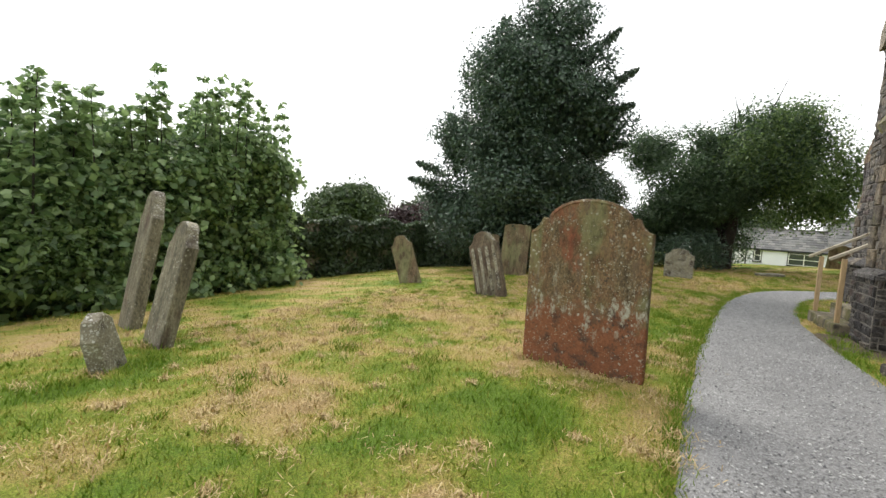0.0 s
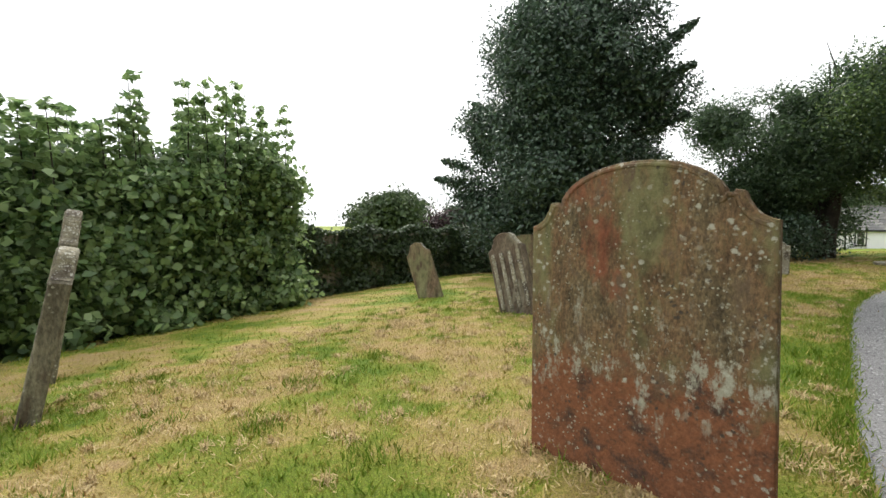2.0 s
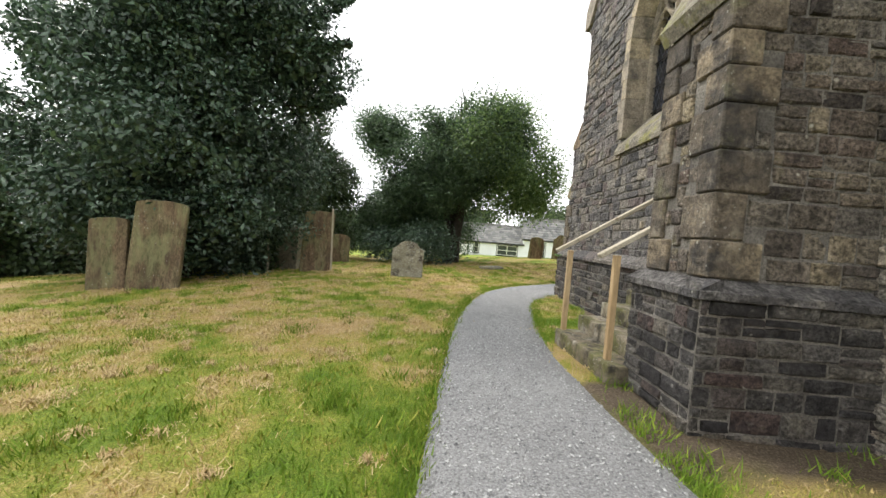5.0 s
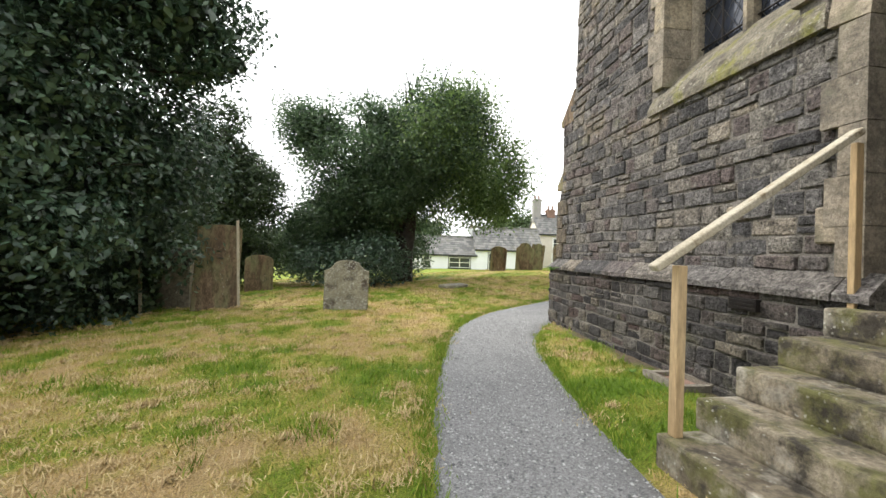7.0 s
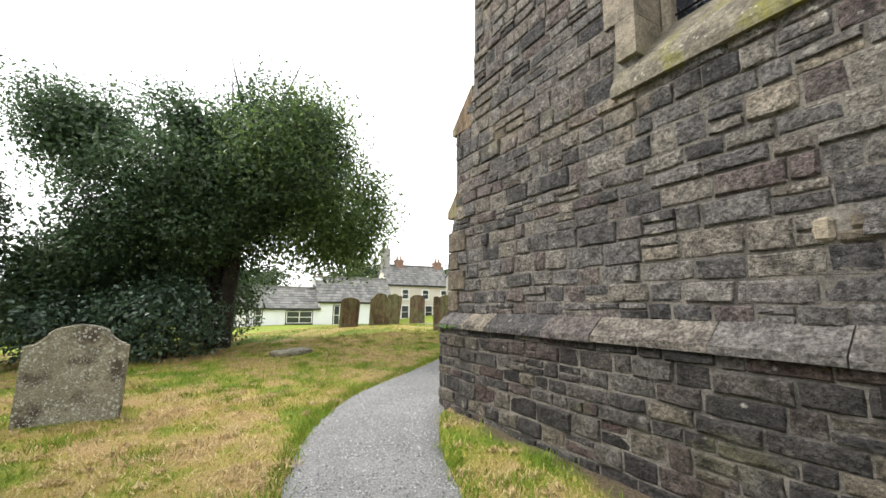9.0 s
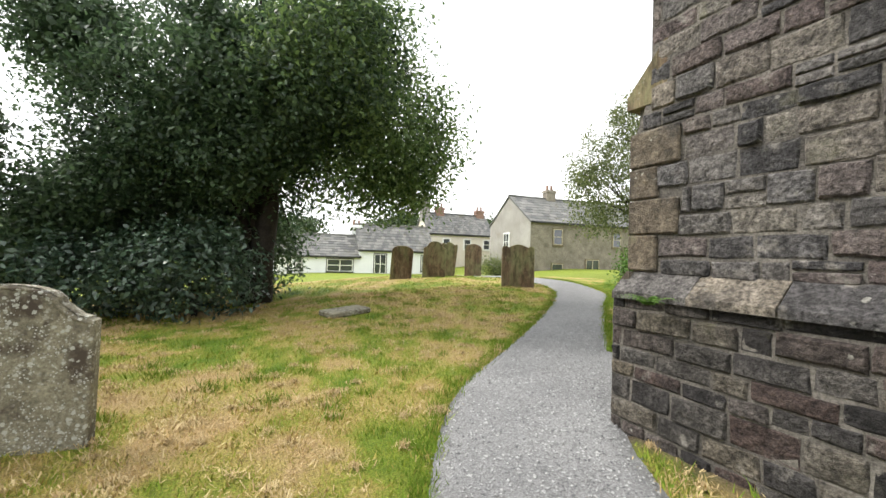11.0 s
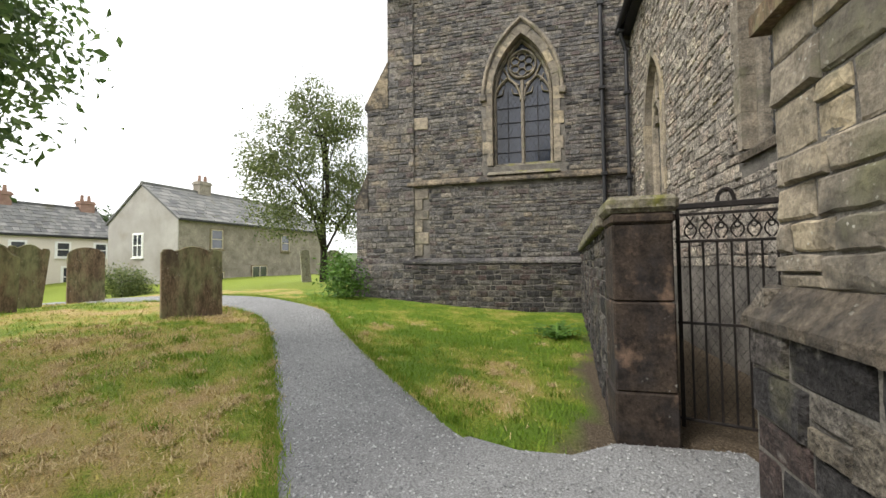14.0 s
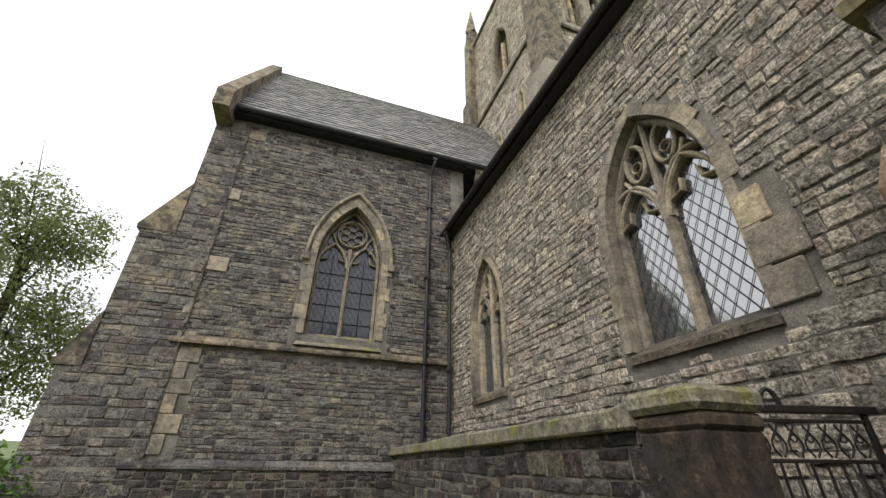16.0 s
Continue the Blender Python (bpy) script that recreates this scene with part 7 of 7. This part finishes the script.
for i, (z0, z1, yo) in enumerate(STG):
    pr = 0.16 if i == 0 else 0.06
    masonry(tb, [(-yo, max(0.0, z0)), (-19.2, max(0.0, z0)), (-19.2, z1), (-yo, z1)], [], plane((13.6 - pr, 0, 0), (-1, 0, 0)), hs=(0.12, 0.24), ls=(0.2, 0.5), seed=40 + i)
for z0, z1, ya, yb in ((3.02, 4.0, 21.0, 20.65), (5.97, 7.2, 20.65, 20.0)):
    bm = bmesh.new()
    plate(bm, [(-ya, z0), (-yb, z0), (-yb, z1)], [], 0.85, plane((13.54, 0, 0), (-1, 0, 0)))
    part("offset_cheek", bm, STONE, tb)
masonry(gw, [(-7.9, -0.1), (-0.4, -0.1), (-0.4, 1.56), (-7.9, 1.56)], [], GATEN @ Matrix.Translation((0, 0, -0.02)), near=(-1.2, 0.9), singles=220, hs=(0.08, 0.17), ls=(0.12, 0.36), seed=45, mat=DARK_STONE)


masonry(tower, [(-TXE, 11.5), (-TX, 11.5), (-TX, TWH), (-TXE, TWH)], [arch(-15.7, 2.1, 17.8, 20.0, 22.1), arch(-14.3, 0.8, 13.5, 15.0, 15.75), arch(-16.4, 0.8, 13.4, 14.5, 15.15)], NT, hs=(0.14, 0.28), ls=(0.2, 0.55), seed=47, mat=PALE_STONE)
masonry(tower, [(0.4, 11.5), (6.7, 11.5), (6.7, TWH), (0.4, TWH)], [arch(1.9, 1.4, 17.8, 20.0, 21.7), arch(3.3, 1.4, 17.8, 20.0, 21.7)], WT, hs=(0.14, 0.28), ls=(0.2, 0.55), seed=48, mat=PALE_STONE)


# ---- grass ----
def in_poly(poly, X, Y):
    c = np.zeros(len(X), bool)
    for i in range(len(poly)):
        (x1, y1), (x2, y2) = poly[i - 1], poly[i]
        if y1 == y2:
            continue
        hit = ((y1 > Y) != (y2 > Y)) & (X < (x2 - x1) * (Y - y1) / (y2 - y1) + x1)
        c ^= hit
    return c


def smooth_np(a):
    a = np.clip(a, 0, 1)
    return a * a * (3 - 2 * a)


def lie_np(x, y):
    u = np.clip(-x, 0, 14)
    z = -0.045 * u - 0.004 * u * u + 0.5 * smooth_np((y - 15.3) / 8.5) * smooth_np((x + 1) / 9)
    return z - 0.9 * smooth_np((y - 24) / 16) * smooth_np((26 - x) / 10)


def dry_np(X, Y):
    return np.array([dryness(a, b) for a, b in zip(X, Y)])


def bumps_np(X, Y):
    return np.array([0.02 * noise.noise((a * 1.1, b * 1.1, 0)) + 0.012 * noise.noise((a * 4, b * 4, 2)) for a, b in zip(X, Y)])


def blades(name, X, Y, H, Wd, D, rng, label):
    n = len(X)
    Z = lie_np(X, Y) + bumps_np(X, Y) - 0.006
    a = rng.uniform(0, 2 * math.pi, n)
    ln = rng.normal(size=(n, 2)) * H[:, None] * 0.45
    bx, by = np.cos(a) * Wd, np.sin(a) * Wd
    V = np.stack([np.stack([X - bx, Y - by, Z], 1), np.stack([X + bx, Y + by, Z], 1), np.stack([X + ln[:, 0], Y + ln[:, 1], Z + H], 1)], 1)
    me = mesh_from(name, V, 3)
    me.attributes.new("dry", "FLOAT", "POINT").data.foreach_set("value", np.repeat(D, 3).astype(np.float32))
    ob = link(name, me, BLADE)
    return tagged(ob, label, "grass", kind="stuff")


rng = np.random.default_rng(7)
WALLS = [(3.3, -10), (3.35, 8), (3.55, 13), (3.7, 14.5), (5.3, 14.5), (5.3, 15.15), (13.4, 14.75), (13.4, 21.2), (30, 21.2), (30, -10)]


def field(n, x0, x1, y0, y1):
    X, Y = rng.uniform(x0, x1, n), rng.uniform(y0, y1, n)
    k = ~(in_poly(PATH_POLY, X, Y) | in_poly(APRON, X, Y) | in_poly(WALLS, X, Y))
    X, Y = X[k], Y[k]
    k = np.array([not (1 < a < 13.5 and 4 < b < 17.5) or bare(a, b) < 0.25 + 0.6 * q for a, b, q in zip(X, Y, rng.uniform(size=len(X)) ** 3)], bool)
    return X[k], Y[k]


for n, b, hh, ww in ((150000, (-5.5, 3.6, 0.6, 9.0), 0.034, 0.0035), (90000, (-5.0, 3.6, 9.0, 16.0), 0.036, 0.0045), (90000, (-1.0, 13.0, 15.0, 22.0), 0.038, 0.0045), (110000, (-11.5, 11.0, -1.5, 27.0), 0.045, 0.009)):
    X, Y = field(n, *b)
    D = dry_np(X, Y)
    H = hh * rng.uniform(0.5, 1.5, len(X)) * (1.25 - 0.7 * D)
    blades("grass", X, Y, H, np.full(len(X), ww), D, rng, "short mown grass mixed green and straw-coloured")
# lush fringe along the path
fx, fy = [], []
for E, s in ((EL, -1), (ER, 1)):
    for i in range(len(E) - 1):
        if not -2 < E[i][1] < 24 or (s > 0 and (E[i][1] < 3 or 7 < E[i][1] < 9.8 or 13.2 < E[i][1] < 16)):
            continue
        t = E[i + 1] - E[i]
        nn = np.array([-t[1], t[0]]) / np.linalg.norm(t) * (-s)
        for _ in range(110):
            p = E[i] + t * rng.uniform() + nn * (rng.normal() * 0.05 + 0.045)
            fx.append(p[0])
            fy.append(p[1])
X, Y = np.array(fx), np.array(fy)
blades("grass_fringe", X, Y, 0.05 * rng.uniform(0.5, 1.6, len(X)), np.full(len(X), 0.0045), np.clip(rng.normal(0.12, 0.12, len(X)), 0, 1), rng, "longer bright green grass along the path edge")
# tufts at the feet of the stones and here and there on the lawn
tx, ty = [], []
feet = [(-0.75, 4.1, 0.6, 260), (-5.0, 2.2, 0.4, 90), (-6.3, 2.5, 0.4, 60), (-3.75, 7.75, 0.5, 120), (0.0, 15.8, 0.5, 90), (-4.3, 1.5, 0.25, 60), (8.35, 21.5, 0.5, 90), (-7.15, 9.5, 0.4, 60)]
rs = random.Random(8)
for _ in range(520):
    q = rs.random() ** 2
    feet.append((rs.uniform(-6, 9), rs.uniform(0.8, 22), 0.06 + 0.13 * q, int(24 + 120 * q)))
for x, y, r, n in feet:
    for _ in range(n):
        tx.append(x + rng.normal() * r * 0.6)
        ty.append(y + rng.normal() * (r * 0.6 if r < 0.2 else 0.1))
X, Y = np.array(tx), np.array(ty)
k = ~(in_poly(PATH_POLY, X, Y) | in_poly(APRON, X, Y) | in_poly(WALLS, X, Y))
X, Y = X[k], Y[k]
blades("grass_tuft", X, Y, 0.075 * rng.uniform(0.5, 1.5, len(X)), np.full(len(X), 0.005), np.clip(rng.normal(0.1, 0.1, len(X)), 0, 1), rng, "tufts of long fresh green grass")
THATCH = material("mown_thatch", [(0.1, (0.3, 0.21, 0.11)), (0.4, (0.46, 0.34, 0.17)), (0.7, (0.58, 0.46, 0.24)), (0.9, (0.62, 0.53, 0.31))], 3.0, 60, 0.9, 0, 0, rnd=0.55, contrast=0.2)
# dry clippings lying on the turf
X, Y = field(120000, -6, 10, 0.6, 22)
D = dry_np(X, Y)
k = D + rng.normal(0, 0.12, len(D)) > 0.55
X, Y, D = X[k], Y[k], D[k]
n = len(X)
Z = lie_np(X, Y) + bumps_np(X, Y) + rng.uniform(0.006, 0.03, n)
a, L, w = rng.uniform(0, 6.28, n), rng.uniform(0.008, 0.03, n), rng.uniform(0.0012, 0.003, n)
dx, dy, px_, py_ = np.cos(a) * L, np.sin(a) * L, -np.sin(a) * w, np.cos(a) * w
tz = rng.normal(0, 0.012, n)
V = np.stack([np.stack([X - dx - px_, Y - dy - py_, Z - tz], 1), np.stack([X + dx - px_, Y + dy - py_, Z + tz], 1), np.stack([X + dx + px_, Y + dy + py_, Z + tz], 1), np.stack([X - dx + px_, Y - dy + py_, Z - tz], 1)], 1)
me = mesh_from("grass_clippings", V, 4)
me.attributes.new("dry", "FLOAT", "POINT").data.foreach_set("value", np.repeat(np.clip(rng.normal(0.8, 0.15, n), 0, 1), 4).astype(np.float32))
tagged(link("grass_clippings", me, THATCH), "straw-coloured mown clippings scattered on the lawn", "clippings", kind="stuff")

# raked heaps of dry clippings
X, Y = field(7000, -6, 10, 0.6, 22)
k = dry_np(X, Y) > 0.42
hx, hy = X[k][:1900], Y[k][:1900]
m_ = 80
hr = (0.05 + 0.16 * rng.uniform(size=len(hx)) ** 2).repeat(m_)
q = np.abs(rng.normal(size=len(hr))) * 0.6
a = rng.uniform(0, 6.28, len(hr))
X, Y = hx.repeat(m_) + np.cos(a) * q * hr * 1.5, hy.repeat(m_) + np.sin(a) * q * hr
Z = lie_np(X, Y) + bumps_np(X, Y) + 0.015 + 0.22 * hr * np.clip(1 - q, 0, 1) * rng.uniform(0.2, 1, len(hr))
n = len(X)
a, L, w = rng.uniform(0, 6.28, n), rng.uniform(0.007, 0.022, n), rng.uniform(0.0015, 0.0035, n)
dx, dy, px_, py_ = np.cos(a) * L, np.sin(a) * L, -np.sin(a) * w, np.cos(a) * w
tz = rng.normal(0, 0.014, n)
V = np.stack([np.stack([X - dx - px_, Y - dy - py_, Z - tz], 1), np.stack([X + dx - px_, Y + dy - py_, Z + tz], 1), np.stack([X + dx + px_, Y + dy + py_, Z + tz], 1), np.stack([X - dx + px_, Y - dy + py_, Z - tz], 1)], 1)
me = mesh_from("grass_heaps", V, 4)
me.attributes.new("dry", "FLOAT", "POINT").data.foreach_set("value", np.repeat(np.clip(rng.normal(0.88, 0.12, n), 0, 1), 4).astype(np.float32))
tagged(link("grass_heaps", me, THATCH), "small heaps of brown mown grass on the lawn", "clippings", kind="stuff")

# ---- gravel stones ----
PEBBLE = material("gravel_chip", [(0.1, (0.12, 0.12, 0.125)), (0.5, (0.27, 0.27, 0.265)), (0.9, (0.45, 0.45, 0.44))], 20, 120, 0.85, 0, 0, rnd=0.85, contrast=0.2)
n = 42000
i = rng.integers(20, NPATH - 30, n)
f = rng.uniform(0.0, 1.0, n) + rng.normal(0, 0.012, n)
t = rng.uniform(size=n)[:, None]
C = (EL[i] * (1 - t) + EL[i + 1] * t) * (1 - f[:, None]) + (ER[i] * (1 - t) + ER[i + 1] * t) * f[:, None]
na = 3500
ax, ay = rng.uniform(3.2, 5.8, na), rng.uniform(13.9, 15.8, na)
ka = in_poly(APRON, ax, ay)
C[:na][ka] = np.stack([ax, ay], 1)[ka]
e = np.minimum(f, 1 - f) * 2
e[:na][ka] = 1
Z = lie_np(C[:, 0], C[:, 1]) + 0.018 * smooth_np(e * 3) - 0.03 * (1 - smooth_np(e * 8)) + 0.003
r = rng.uniform(0.004, 0.011, n)
base = np.array([(1, 0, 0), (0, 1, 0), (-1, 0, 0), (0, -1, 0), (0, 0, 1)], float)
tri = [(0, 1, 4), (1, 2, 4), (2, 3, 4), (3, 0, 4)]
ang = rng.uniform(0, 6.28, n)
co, si = np.cos(ang), np.sin(ang)
sc = np.stack([r * rng.uniform(0.7, 1.4, n), r, r * rng.uniform(0.6, 1.0, n)], 1)
pts = base[None] * sc[:, None, :] * (1 + 0.25 * rng.normal(size=(n, 5, 1)))
R = np.stack([pts[..., 0] * co[:, None] - pts[..., 1] * si[:, None], pts[..., 0] * si[:, None] + pts[..., 1] * co[:, None], pts[..., 2]], -1)
R += np.concatenate([C, Z[:, None]], 1)[:, None, :]
me = bpy.data.meshes.new("gravel_chips")
me.vertices.add(n * 5)
me.vertices.foreach_set("co", R.reshape(-1).astype(np.float32))
idx = (np.arange(n)[:, None, None] * 5 + np.array(tri)[None]).reshape(-1).astype(np.int32)
me.loops.add(len(idx))
me.loops.foreach_set("vertex_index", idx)
me.polygons.add(len(idx) // 3)
me.polygons.foreach_set("loop_start", np.arange(0, len(idx), 3, dtype=np.int32))
me.update(calc_edges=True)
tagged(link("gravel_chips", me, PEBBLE), "loose grey limestone chippings on the path", "gravel", kind="stuff")
